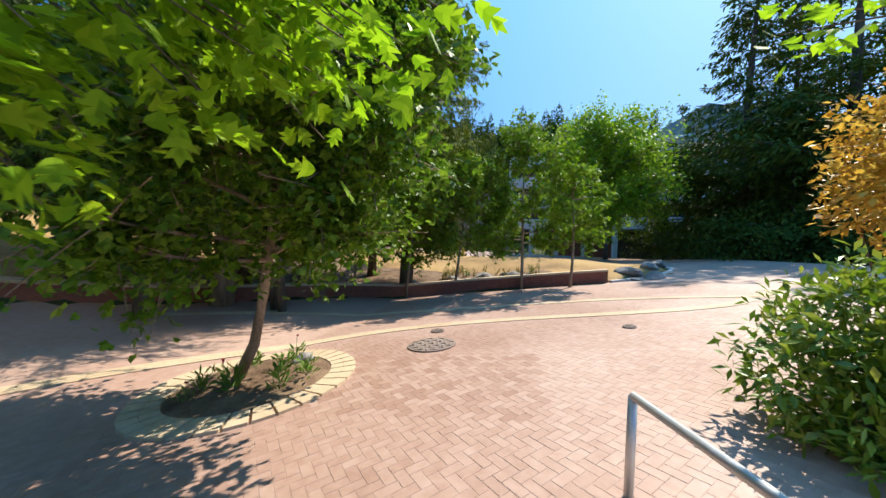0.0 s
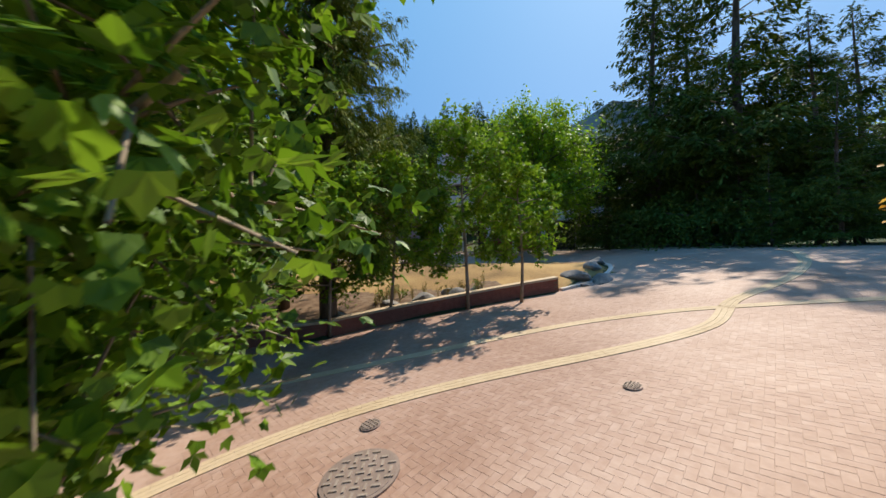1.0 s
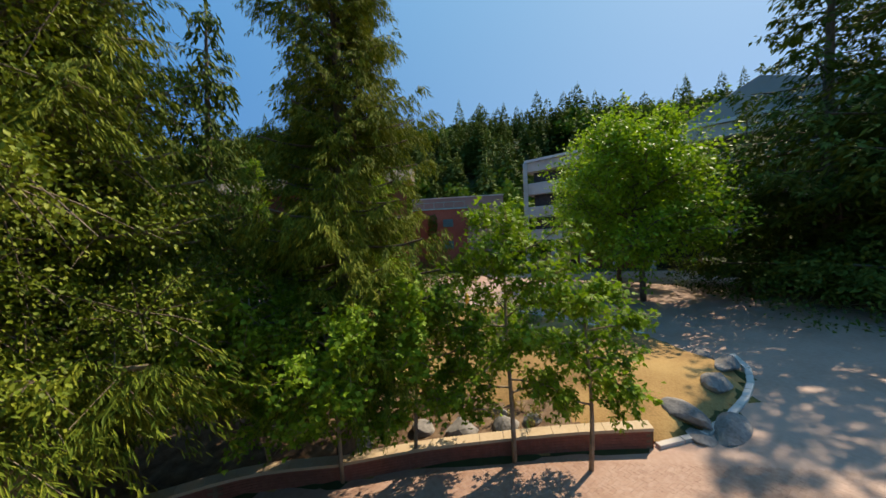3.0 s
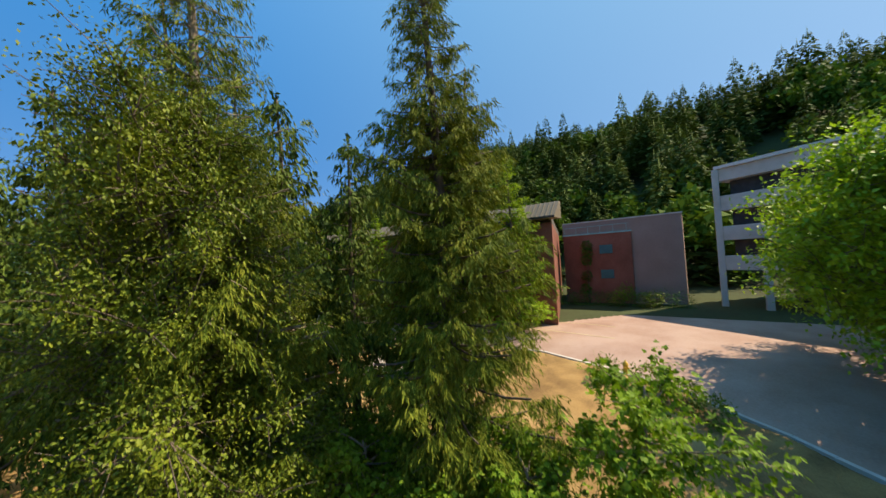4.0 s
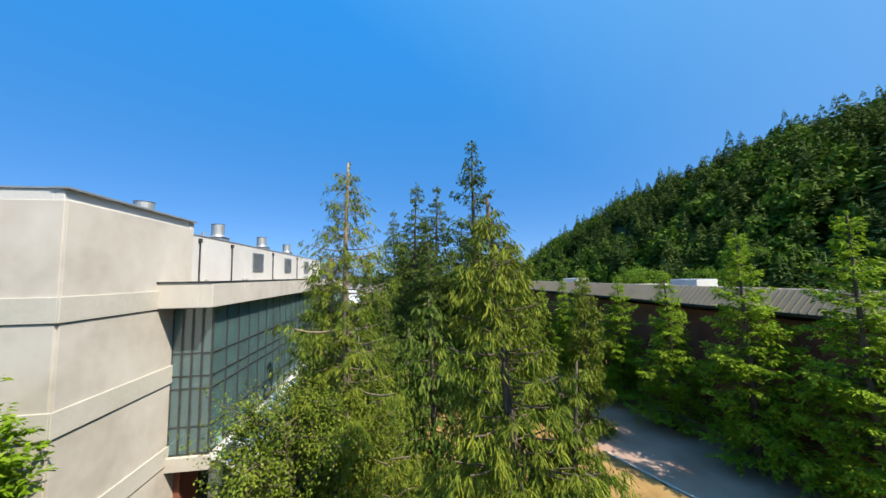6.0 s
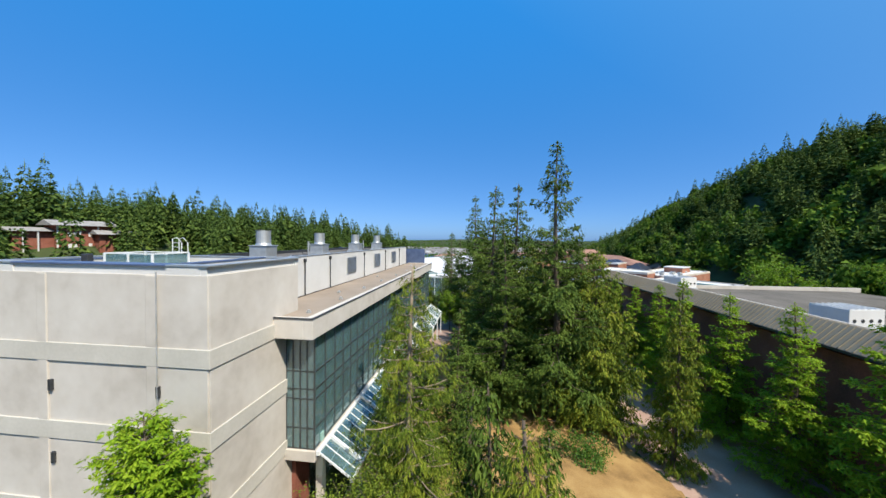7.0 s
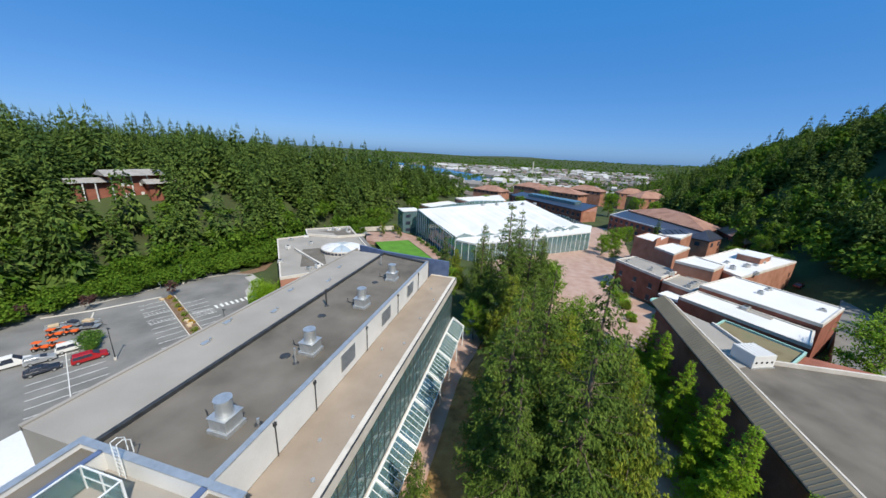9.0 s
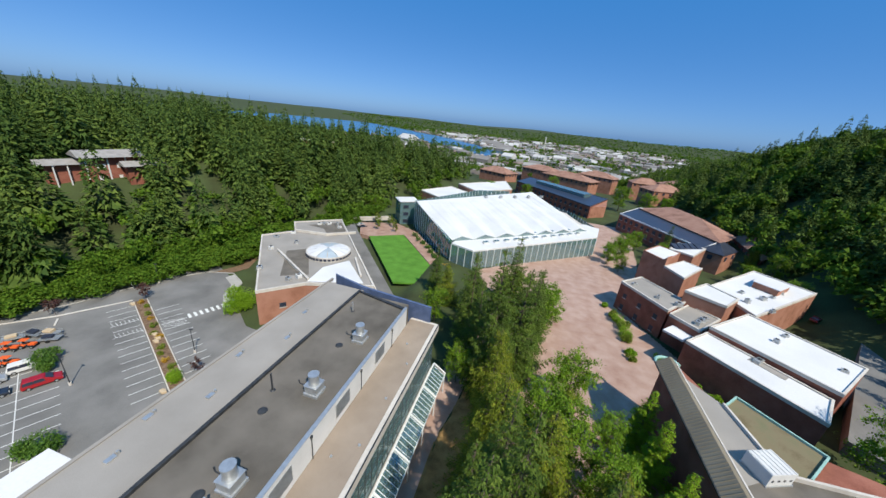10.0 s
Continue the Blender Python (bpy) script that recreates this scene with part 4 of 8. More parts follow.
# the great spruce and the grove north of the mound
FIRS = "dark green conifers of the grove"
conifer("spruce_tree", 28.0, 6.4, 51, M_FIR, M_BARK, 0.05, 0.20, 210, 30, 3.6, 0.36, 0.34, power=0.95, hang=0.35, lift=0.5, ragged=0.4, label="tall dark spruce with upswept bare top", at=at_land(8.6, 37.2))
fir_a = conifer("fir_tree", 24, 5.6, 52, M_FIR, M_BARK, 0.04, 0.16, 190, 28, 3.4, 0.36, 0.34, power=0.85, hang=0.2, label="dense dark green fir in a grove", group=FIRS, at=at_land(2.5, 41))
fir_b = conifer("fir_tree", 25, 5.2, 53, M_FIR, M_BARK, 0.04, 0.2, 190, 28, 3.4, 0.36, 0.34, power=0.9, hang=0.3, ragged=0.4, label="dense dark green fir in a grove", group=FIRS, at=at_land(5.4, 45))
fir_c = conifer("hemlock_tree", 18, 5.6, 54, M_CEDAR, M_BARK, 0.03, 0.24, 210, 30, 3.4, 0.33, 0.34, power=0.75, hang=0.6, ragged=0.35, label="full hemlock with drooping olive sprays in a grove", group=FIRS, at=at_land(12.6, 37.5))
for i, (src, x, y, s) in enumerate([(fir_a, 9.5, 42, 0.9), (fir_a, 3.4, 36.4, 0.78), (fir_b, 13.5, 47, 0.8), (fir_a, 4.2, 50, 0.9), (fir_c, 9, 54, 1.0), (fir_a, 15.0, 43, 0.7), (fir_b, 1.4, 46, 0.75), (fir_c, 3.5, 58, 0.95), (fir_c, 0.8, 54, 0.62), (fir_c, 16.5, 52, 0.85),
        (fir_a, -0.8, 29.4, 0.52), (fir_c, 1.8, 63, 0.7), (fir_b, -0.2, 73.8, 1.15), (fir_a, 4.4, 77.5, 1.05), (fir_a, -3.6, 80, 0.85), (fir_b, 1.5, 95, 1.05), (fir_a, -6.5, 89, 0.95), (fir_a, 7, 92, 0.85), (fir_b, 6.5, 84, 0.9), (fir_c, 1.5, 69, 0.9), (fir_c, 12.5, 66, 0.7)]):
    copy_thing(src, pose(*at_land(x, y), 0, 0, 137 * i) @ Matrix.Scale(s, 4))
conifer("hemlock_tree", 14.5, 2.5, 55, M_CEDAR, M_BARK, 0.02, 0.3, 170, 26, 3.6, 0.26, 0.3, power=0.6, hang=0.9, ragged=0.35, label="slim weeping hemlock at the edge of the walk", group=FIRS, at=at_land(17.4, 31.8))
gum = broadleaf("broadleaf_tree", 13, 4.4, 61, M_MAPLE, M_BARK, 0.2, 0.2, 26, 14, 34, 0.26, label="round green broadleaved tree beside the brick walk", group="walk trees", at=at_land(12.5, 62))
for i, (x, y, s) in enumerate([(9.5, 66, 1.0), (17.5, 58, 0.85), (5, 64, 0.7), (14.5, 75, 1.0), (-5.5, 74, 0.7), (-16, 93, 0.8), (10, 100, 1.0), (20, 67, 0.7)]):
    copy_thing(gum, pose(*at_land(x, y), 0, 0, 100 * i + 40) @ Matrix.Scale(s, 4))
# young firs along the gymnasium
yf = conifer("young_fir", 17.2, 3.7, 71, M_YOUNG, M_BARK, 0.04, 0.04, 190, 30, 3.4, 0.28, 0.4, power=0.75, lift=0.45, ragged=0.4, label="young bright green fir beside the gymnasium wall", group="young firs", at=at_land(25.5, 17.9))
for i, (x, y, s) in enumerate([(25.3, 23.9, 1.0), (25.0, 30.5, 0.84), (25.2, 37.5, 0.82), (24.0, 43.0, 0.86), (25.2, 50, 0.78), (25.4, 57, 0.72), (25.0, 64, 0.75), (25.4, 71, 0.7)]):
    copy_thing(yf, pose(*at_land(x, y), 0, 0, 77 * i + 20) @ Matrix.Scale(s, 4))
conifer("young_fir", 13.8, 3.8, 75, M_YOUNG, M_BARK, 0.05, 0.02, 280, 32, 4.6, 0.22, 0.42, power=0.55, lift=0.6, label="bright green fir in front of the concrete tower", at=at_land(-12.4, 14.4))
# dark firs south of the plaza
fs = conifer("tall_fir", 25, 6.4, 81, M_FIR, M_BARK, 0.05, 0.12, 170, 34, 3.0, 0.42, 0.36, power=0.72, hang=0.2, lift=0.3, ragged=0.45, gap=0.25, label="tall dark fir beyond the plaza", group="plaza firs", at=at_land(*yard(18, -11.2)))
for i, (x, y, s) in enumerate([(14.0, -14.6, 1.05), (20, -15.5, 0.85), (10.8, -16.0, 0.56), (12, -20, 0.6), (19, -22, 0.7), (24, -10, 0.55), (26, -20, 0.7), (9, -11.5, 0.2), (12, -12.5, 0.3), (16.5, -10.4, 0.3), (21, -10.6, 0.38), (24, -14, 0.5), (8, -14, 0.34), (14, -11.4, 0.3)]):
    copy_thing(fs, pose(*at_land(*yard(x, y)), 0, 0, 61 * i + 30) @ Matrix.Scale(s, 4))
broadleaf("broadleaf_tree", 12.6, 5.6, 85, M_LIME, M_BARK, 0.24, 0.2, 46, 17, 46, 0.26, clump=0.5, gaps=0.06, round_leaf=0.6, taper=0.25, label="spreading green tree before the concrete building", at=at_land(17.6, -4.0))
broadleaf("broadleaf_tree", 12.4, 5.8, 88, M_LIME, M_BARK, 0.22, 0.2, 44, 16, 44, 0.27, clump=0.5, gaps=0.06, round_leaf=0.6, taper=0.25, label="spreading green tree shading the walk", at=at_land(25.5, -5.5))
broadleaf("broadleaf_tree", 11.5, 4.2, 89, M_LIME, M_BARK, 0.22, 0.18, 34, 14, 30, 0.24, clump=0.45, round_leaf=0.6, label="bright lime green tree before the far block", at=at_land(11.6, -31.5))
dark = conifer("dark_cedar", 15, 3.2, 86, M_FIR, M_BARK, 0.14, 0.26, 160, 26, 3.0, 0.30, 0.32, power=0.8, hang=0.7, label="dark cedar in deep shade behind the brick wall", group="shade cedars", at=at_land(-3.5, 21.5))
# several of these copies are added to shade the ground and fill gaps
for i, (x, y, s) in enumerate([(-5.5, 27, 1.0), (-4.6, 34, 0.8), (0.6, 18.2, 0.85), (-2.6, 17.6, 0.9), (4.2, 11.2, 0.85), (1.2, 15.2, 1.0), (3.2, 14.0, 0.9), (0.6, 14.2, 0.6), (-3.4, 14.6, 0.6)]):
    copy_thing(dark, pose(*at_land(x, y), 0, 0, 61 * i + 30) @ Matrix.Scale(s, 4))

# ---- the woods on the hills ----


def fir_template(seed, k=470):
    """A far conifer: many drooping needle blades in ragged tiers round a stem."""
    rng = np.random.default_rng(seed)
    u = rng.uniform(0.0, 0.97, k) ** 1.1
    u = 0.55 * u + 0.45 * np.round(u * 11 + 0.3 * rng.normal(size=k)) / 11
    u = np.clip(u, 0, 0.975)
    full = rng.uniform(0.6, 0.95)
    a = rng.uniform(0, 6.283, k)
    lobes = 1 + 0.25 * np.sin(2 * a + 8 * u + seed) * np.sin(19 * u + 2 * seed)
    r = ((1 - u) ** full * 0.5 + 0.02) * lobes
    q = rng.uniform(0.25, 0.85, k) ** 0.7
    ln = r * rng.uniform(0.28, 0.5, k) + 0.015
    yaw = a + rng.normal(0, 0.45, k)
    out = np.stack([np.cos(a), np.sin(a), np.zeros(k)], -1)
    way = np.stack([np.cos(yaw), np.sin(yaw), np.zeros(k)], -1)
    side = np.stack([-np.sin(yaw), np.cos(yaw), rng.normal(0, 0.35, k)], -1)
    p = out * (r * q)[:, None] + UP * (0.05 + 0.93 * u + 0.03 * (1 - q))[:, None]
    w = (0.010 + 0.10 * r)[:, None] * rng.uniform(0.6, 1.3, (k, 1))
    tip = p + way * ln[:, None] - UP * (ln * rng.uniform(0.0, 0.35, k))[:, None]
    v = np.stack([p - side * w, p + side * w, tip], 1).reshape(-1, 3)
    f = np.arange(3 * k).reshape(k, 3)
    n0 = len(v)
    top = np.array([(0.02, 0, 0.88), (-0.012, 0.018, 0.88), (-0.012, -0.018, 0.88), (0, 0, 1.03)])
    return np.concatenate([v, top]), np.concatenate([f, n0 + np.array([[0, 1, 3], [1, 2, 3], [2, 0, 3]])])


def leaf_template(seed, k=200):
    """A far broadleaved crown: small leaf clumps gathered in uneven lobes."""
    rng = np.random.default_rng(seed)
    n = 14
    c = unit(rng.normal(size=(n, 3)))
    c[:, 2] = np.abs(c[:, 2]) * 1.1 - 0.3
    c = c * rng.uniform(0.5, 1.0, (n, 1)) * (0.34, 0.34, 0.34) + (0, 0, 0.55)
    i = rng.integers(0, n, k)
    d = unit(rng.normal(size=(k, 3)) + (0, 0, 0.35))
    p = c[i] + d * (rng.uniform(0.10, 0.19, n)[i] * rng.uniform(0.7, 1.05, k))[:, None]
    a = unit(np.cross(d + 0.5 * rng.normal(size=(k, 3)), rng.normal(size=(k, 3))))
    b = unit(np.cross(d + 0.5 * rng.normal(size=(k, 3)), a))
    sz = (0.75 / math.sqrt(k)) * rng.uniform(0.7, 1.4, (k, 1))
    v = np.stack([p - a * sz, p + a * sz * 0.7 - b * sz * 0.7, p + b * sz], 1).reshape(-1, 3)
    return v, np.arange(3 * k).reshape(k, 3)


def woods(name, label, pts, heights, widths, temps, material, seed):
    rng = np.random.default_rng(seed)
    vs, fs, n = [], [], 0
    pick = rng.integers(0, len(temps), len(pts))
    ang = rng.uniform(0, 6.28, len(pts))
    for t, (tv, tf) in enumerate(temps):
        sel = np.where(pick == t)[0]
        if not len(sel):
            continue
        c, s = np.cos(ang[sel])[:, None], np.sin(ang[sel])[:, None]
        x = tv[None, :, 0] * c - tv[None, :, 1] * s
        y = tv[None, :, 0] * s + tv[None, :, 1] * c
        w, hh = widths[sel][:, None], heights[sel][:, None]
        p = np.stack([x * w + pts[sel, 0:1], y * w + pts[sel, 1:2], tv[None, :, 2] * hh + pts[sel, 2:3]], -1)
        vs.append(p.reshape(-1, 3))
        fs.append((tf[None] + (n + np.arange(len(sel)) * len(tv))[:, None, None]).reshape(-1, 3))
        n += p.shape[0] * p.shape[1]
    v, f = np.concatenate(vs), np.concatenate(fs)
    me = bpy.data.meshes.new(name)
    me.vertices.add(len(v))
    me.vertices.foreach_set("co", v.ravel())
    me.loops.add(f.size)
    me.loops.foreach_set("vertex_index", f.ravel().astype(np.int32))
    me.polygons.add(len(f))
    me.polygons.foreach_set("loop_start", np.arange(0, f.size, 3, dtype=np.int32))
    me.update(calc_edges=True)
    me.materials.append(material)
    return tagged(new(name, me), label, "woods", kind="stuff")


def scatter(seed, n, x0, x1, y0, y1, ok):
    rng = np.random.default_rng(seed)
    x, y = rng.uniform(x0, x1, n), rng.uniform(y0, y1, n)
    k = ok(x, y)
    x, y = x[k], y[k]
    return np.stack([x, y, land(x, y) - 0.3], -1), rng


FT = [fir_template(s) for s in range(7)]
LT = [leaf_template(s) for s in range(6)]


def east(x, y):
    return x > 76 + 0.10 * np.clip(y - 60, 0, 400) - 14 * sstep(40, -20, y) + 14 * sstep(80, 110, y)


def west_wood(x, y):
    road = -112 + 0.32 * (y - 58) * (y > 58)
    return (x < np.minimum(road, -66)) & (np.hypot(x + 147, y - 108) > 9) & (np.hypot(x + 140, y - 102) > 10) & (y < 370 + 0.2 * (x + 200))


p, rng = scatter(1, 3200, 60, 285, -140, 600, east)
woods("hillside_firs", "dense dark conifer wood on the steep hill", p, 11 + 8 * rng.random(len(p)) + 7 * (rng.random(len(p)) < 0.15), rng.uniform(7.5, 11, len(p)), FT, M_FARFIR, 1)
p, rng = scatter(2, 3000, 60, 330, -170, 640, lambda x, y: east(x, y) & (wave(x, y, 28) > -0.1 - 0.5 * (x < 125)))
woods("hillside_leaf_trees", "bright broadleaved trees among the hillside conifers", p, rng.uniform(11, 18, len(p)), rng.uniform(11, 17, len(p)), LT, M_FARLEAF, 2)
p, rng = scatter(3, 2100, -330, -60, -120, 370, lambda x, y: west_wood(x, y) & (x < -118 + 0.22 * (y - 60) * (y > 60)))
woods("knoll_firs", "tall dark conifers covering the wooded knoll", p, 15 + 10 * rng.random(len(p)) + 9 * rng.random(len(p)) * (rng.random(len(p)) < 0.4), rng.uniform(8.5, 12, len(p)), FT, M_FARFIR, 3)
p, rng = scatter(9, 150, -165, -98, 185, 240, lambda x, y: y < 222 + 0.5 * (x + 160))
woods("dormitory_firs", "tall conifers before the brick dormitory", p, rng.uniform(18, 27, len(p)) - p[:, 2], rng.uniform(8, 12, len(p)), FT, M_FARFIR, 9)
p, rng = scatter(4, 1000, -200, -60, -100, 330, lambda x, y: west_wood(x, y) & (x > -146 + 0.28 * (y - 60) * (y > 60)))
woods("knoll_leaf_trees", "thick bright green broadleaved thicket below the conifers", p, rng.uniform(6, 13, len(p)), rng.uniform(7, 12, len(p)), LT, M_FARLEAF, 4)
p, rng = scatter(8, 9000, -135, -60, 0, 330, lambda x, y: (x < np.minimum(-108 + 0.42 * (y - 58) * (y > 58), -78)) & (x > -128 + 0.35 * (y - 58) * (y > 58)))
woods("roadside_thicket", "low bright green thicket along the road", p, rng.uniform(2.5, 6.5, len(p)), rng.uniform(4, 7.5, len(p)), LT, M_FARLEAF, 8)
p, rng = scatter(5, 2600, -420, 400, 300, 1500, lambda x, y: (wave(x, y, 60) > 0.1) & (np.abs(x - 0.1 * y) > 40) & (y > 300 + 0.4 * np.abs(x)))
woods("town_trees", "scattered trees among the roofs of the town", p, rng.uniform(7, 16, len(p)), rng.uniform(9, 16, len(p)), LT, M_FARLEAF, 5)
p, rng = scatter(6, 900, -420, 400, 260, 1500, lambda x, y: (wave(x, y, 80, 2) > 0.2) & (np.abs(x - 0.1 * y) > 60))
woods("town_firs", "groups of tall conifers at the edge of the town", p, rng.uniform(14, 24, len(p)), rng.uniform(6, 9, len(p)), FT, M_FARFIR, 6)

# ---- things on the plaza ----


def yz(x, y, up=0.0):
    """A point of the plaza's own axes, standing on the paving."""
    a, b = yard(x, y)
    return float(a), float(b), float(paved(a, b)) + up


def ribbon(pts, w, dz, h=0.0):
    """A band of paving along a line in the plaza's axes."""
    pts = np.array(pts, float)
    t = np.linspace(0, 1, len(pts))
    tt = np.linspace(0, 1, 90)
    # smooth line through the points
    sx, sy = np.interp(tt, t, pts[:, 0]), np.interp(tt, t, pts[:, 1])
    for _ in range(14):
        sx[1:-1] = (sx[:-2] + 2 * sx[1:-1] + sx[2:]) / 4
        sy[1:-1] = (sy[:-2] + 2 * sy[1:-1] + sy[2:]) / 4
    d = np.stack([np.gradient(sx), np.gradient(sy)], -1)
    d = d / np.linalg.norm(d, axis=1, keepdims=True)
    n = np.stack([-d[:, 1], d[:, 0]], -1)
    return np.stack([sx, sy], -1), n, w, dz


def band(name, pts, w, label):
    """A tan band of single setts, each with its own edges."""
    c, n, w, _ = ribbon(pts, w, 0)
    b = thing(name, label, "paving band")
    b["kind"] = "structure"
    ln = np.concatenate([[0], np.cumsum(np.linalg.norm(np.diff(c, axis=0), axis=1))])
    rest = Mesh()
    k = 0
    for s in np.arange(0, ln[-1] - 0.2, 0.205):
        p0 = np.array([np.interp(s, ln, c[:, i]) for i in (0, 1)])
        p1 = np.array([np.interp(s + 0.203, ln, c[:, i]) for i in (0, 1)])
        nn = np.array([np.interp(s, ln, n[:, i]) for i in (0, 1)])
        for j in range(3):
            a, bb = -w / 2 + j * w / 3 + 0.002, -w / 2 + (j + 1) * w / 3 - 0.002
            q = [p0 + nn * a, p1 + nn * a, p1 + nn * bb, p0 + nn * bb]
            low = [yz(x, y, 0.002) for x, y in q]
            top = [yz(x, y, 0.016 + 0.0007 * ((k * 7) % 3)) for x, y in q]
            k += 1
            rest.add(low + top, [(4, 5, 6, 7), (0, 1, 5, 4), (1, 2, 6, 5), (2, 3, 7, 6), (3, 0, 4, 7)])
    ob = part("sett_rows", rest, M_BAND, b, "tan paving setts")
    ob["kind"] = "stuff"
    return b


band("paving_band", [(-9.4, 12.4), (-8.2, 11.86), (-6.84, 10.95), (-5.3, 9.6), (-4.3, 8.2), (-3.75, 6.6), (-3.45, 5.0), (-3.28, 3.4), (-3.05, 2.13), (-2.75, 1.0), (-2.1, 0.3), (-1.55, -0.2), (-1.1, -0.9), (-0.6, -2.2), (0.3, -3.8), (2.0, -6.0), (6, -9)], 0.30, "curving tan band set into the brick plaza")
band("paving_band", [(-4.6, 14.6), (-3.2, 12.4), (-2.4, 9.6), (-1.95, 6.83), (-1.57, 5.0), (-1.28, 2.85), (-1.45, 0.86), (-1.75, -0.1), (-2.3, -1.6), (-3.4, -4), (-5.6, -7)], 0.27, "curving tan band set into the brick plaza")

# walk bands by the gymnasium
band("paving_band", [(22.9, 23.2), (23.8, 18.7), (23.8, 15.3), (23.7, 12.5)], 0.25, "pale band along the brick walk")
band("paving_band", [(27.4, 20.5), (28.1, 16.5), (27.9, 13.6)], 0.25, "pale band along the brick walk")

# round planter bed
PC = (-7.2, 8.98)
pl = thing("planter_bed", "round planter bed edged with tan paving", "planter")
ms = Mesh()
for i in range(34):
    a0, a1 = 2 * math.pi * i / 34 + 0.012, 2 * math.pi * (i + 1) / 34 - 0.012
    for r0, r1 in ((1.03, 1.215), (1.22, 1.40)):
        q = [(PC[0] + r * math.cos(a), PC[1] + r * 0.92 * math.sin(a)) for r, a in ((r0, a0), (r1, a0), (r1, a1), (r0, a1))]
        sett = Mesh().add([yz(x, y, -0.02) for x, y in q] + [yz(x, y, 0.035) for x, y in q], [(4, 5, 6, 7), (0, 1, 5, 4), (1, 2, 6, 5), (2, 3, 7, 6), (3, 0, 4, 7)])
        part("sett", sett, M_BAND, pl)
ring = [(PC[0] + 1.02 * math.cos(a), PC[1] + 0.94 * math.sin(a)) for a in np.linspace(0, 6.283, 40)[:-1]]
soil = Mesh()
soil.add([yz(x, y, 0.02) for x, y in ring] + [yz(PC[0] + (x - PC[0]) * 0.6, PC[1] + (y - PC[1]) * 0.6, 0.09) for x, y in ring] + [yz(*PC, 0.11)],
         [(i, (i + 1) % 39, (i + 1) % 39 + 39, i + 39) for i in range(39)] + [(i + 39, (i + 1) % 39 + 39, 78) for i in range(39)])
part("soil", soil, M_MULCH, pl, "bare brown soil")


def boulder(name, x, y, rx, ry, rz, turn, seed, label, group, dz=0.0):
    bm = bmesh.new()
    bmesh.ops.create_icosphere(bm, subdivisions=3, radius=1)
    r2 = np.random.default_rng(seed)
    planes = [(Vector(r2.normal(size=3)).normalized(), r2.uniform(0.55, 0.85)) for _ in range(9)]
    for v in bm.verts:
        for nn, dd in planes:
            k = v.co.dot(nn) - dd
            if k > 0:
                v.co -= nn * k * 0.85
        v.co += v.co * 0.08 * noise.noise(v.co * 2.3 + Vector((seed, 0, 0))) + v.co * 0.03 * noise.noise(v.co * 7)
        v.co = Vector((v.co.x * rx, v.co.y * ry, v.co.z * rz))
    me = bpy.data.meshes.new(name)
    bm.to_mesh(me)
    bm.free()
    me.materials.append(M_ROCK)
    ob = new(name, me)
    ob.matrix_world = pose(x, y, float(land(x, y)) + dz, 0, 0, turn)
    return tagged(ob, label, "rock", group)


for i, (x, y, rx, ry, rz, tn) in enumerate([(3.9, 1.05, 0.75, 0.4, 0.26, 20), (3.55, 0.2, 0.85, 0.42, 0.3, -35), (5.5, -0.35, 0.7, 0.4, 0.25, -20), (6.9, -1.2, 0.8, 0.4, 0.25, -30), (3.2, 0.95, 0.4, 0.3, 0.18, 10), (8.4, -1.0, 0.6, 0.4, 0.25, 0)]):
    a, b = yard(x, y)
    boulder("boulder", float(a), float(b), rx, ry, rz, tn - 7, 20 + i, "weathered grey boulder half sunk in dry grass", "kerb boulders")
for i, (x, y, s) in enumerate([(3.0, 5.6, 0.42), (2.7, 8.1, 0.36), (3.6, 5.9, 0.30), (3.3, 4.9, 0.26), (2.7, 6.9, 0.5), (2.0, 9.7, 0.4)]):
    a, b = yard(x, y)
    boulder("boulder", float(a), float(b), s * 1.3, s, s * 0.8, 40 * i, 40 + i, "dark rough rock among bark mulch", "mulch rocks")
a, b = yard(-6.55, 8.75)
boulder("planter_rock", float(a), float(b), 0.2, 0.16, 0.13, 0, 60, "small grey stone in the planter soil", "", 0.1)

# brick retaining wall
wl_ = thing("retaining_wall", "low brick retaining wall with a tan stone cap", "wall")
wl_["kind"] = "structure"
LINE = np.array([(-7.2, 19.0), (-5.6, 17.4), (-2.4, 14.4), (0.1, 11.8), (1.7, 7.6), (2.45, 4.2), (2.7, 2.1)])
tt = np.linspace(0, 1, 130)
lx, ly = np.interp(tt, np.linspace(0, 1, 7), LINE[:, 0]), np.interp(tt, np.linspace(0, 1, 7), LINE[:, 1])
for _ in range(30):
    lx[1:-1] = (lx[:-2] + 2 * lx[1:-1] + lx[2:]) / 4
    ly[1:-1] = (ly[:-2] + 2 * ly[1:-1] + ly[2:]) / 4
ln = np.concatenate([[0], np.cumsum(np.hypot(np.diff(lx), np.diff(ly)))])
dirx, diry = np.gradient(lx), np.gradient(ly)
dl = np.hypot(dirx, diry)
WN = np.stack([-diry / dl, dirx / dl], -1)
if WN[60, 0] < 0:
    WN = -WN


def wall_at(s):
    p = np.array([np.interp(s, ln, lx), np.interp(s, ln, ly)])
    n = np.array([np.interp(s, ln, WN[:, 0]), np.interp(s, ln, WN[:, 1])])
    return p, n


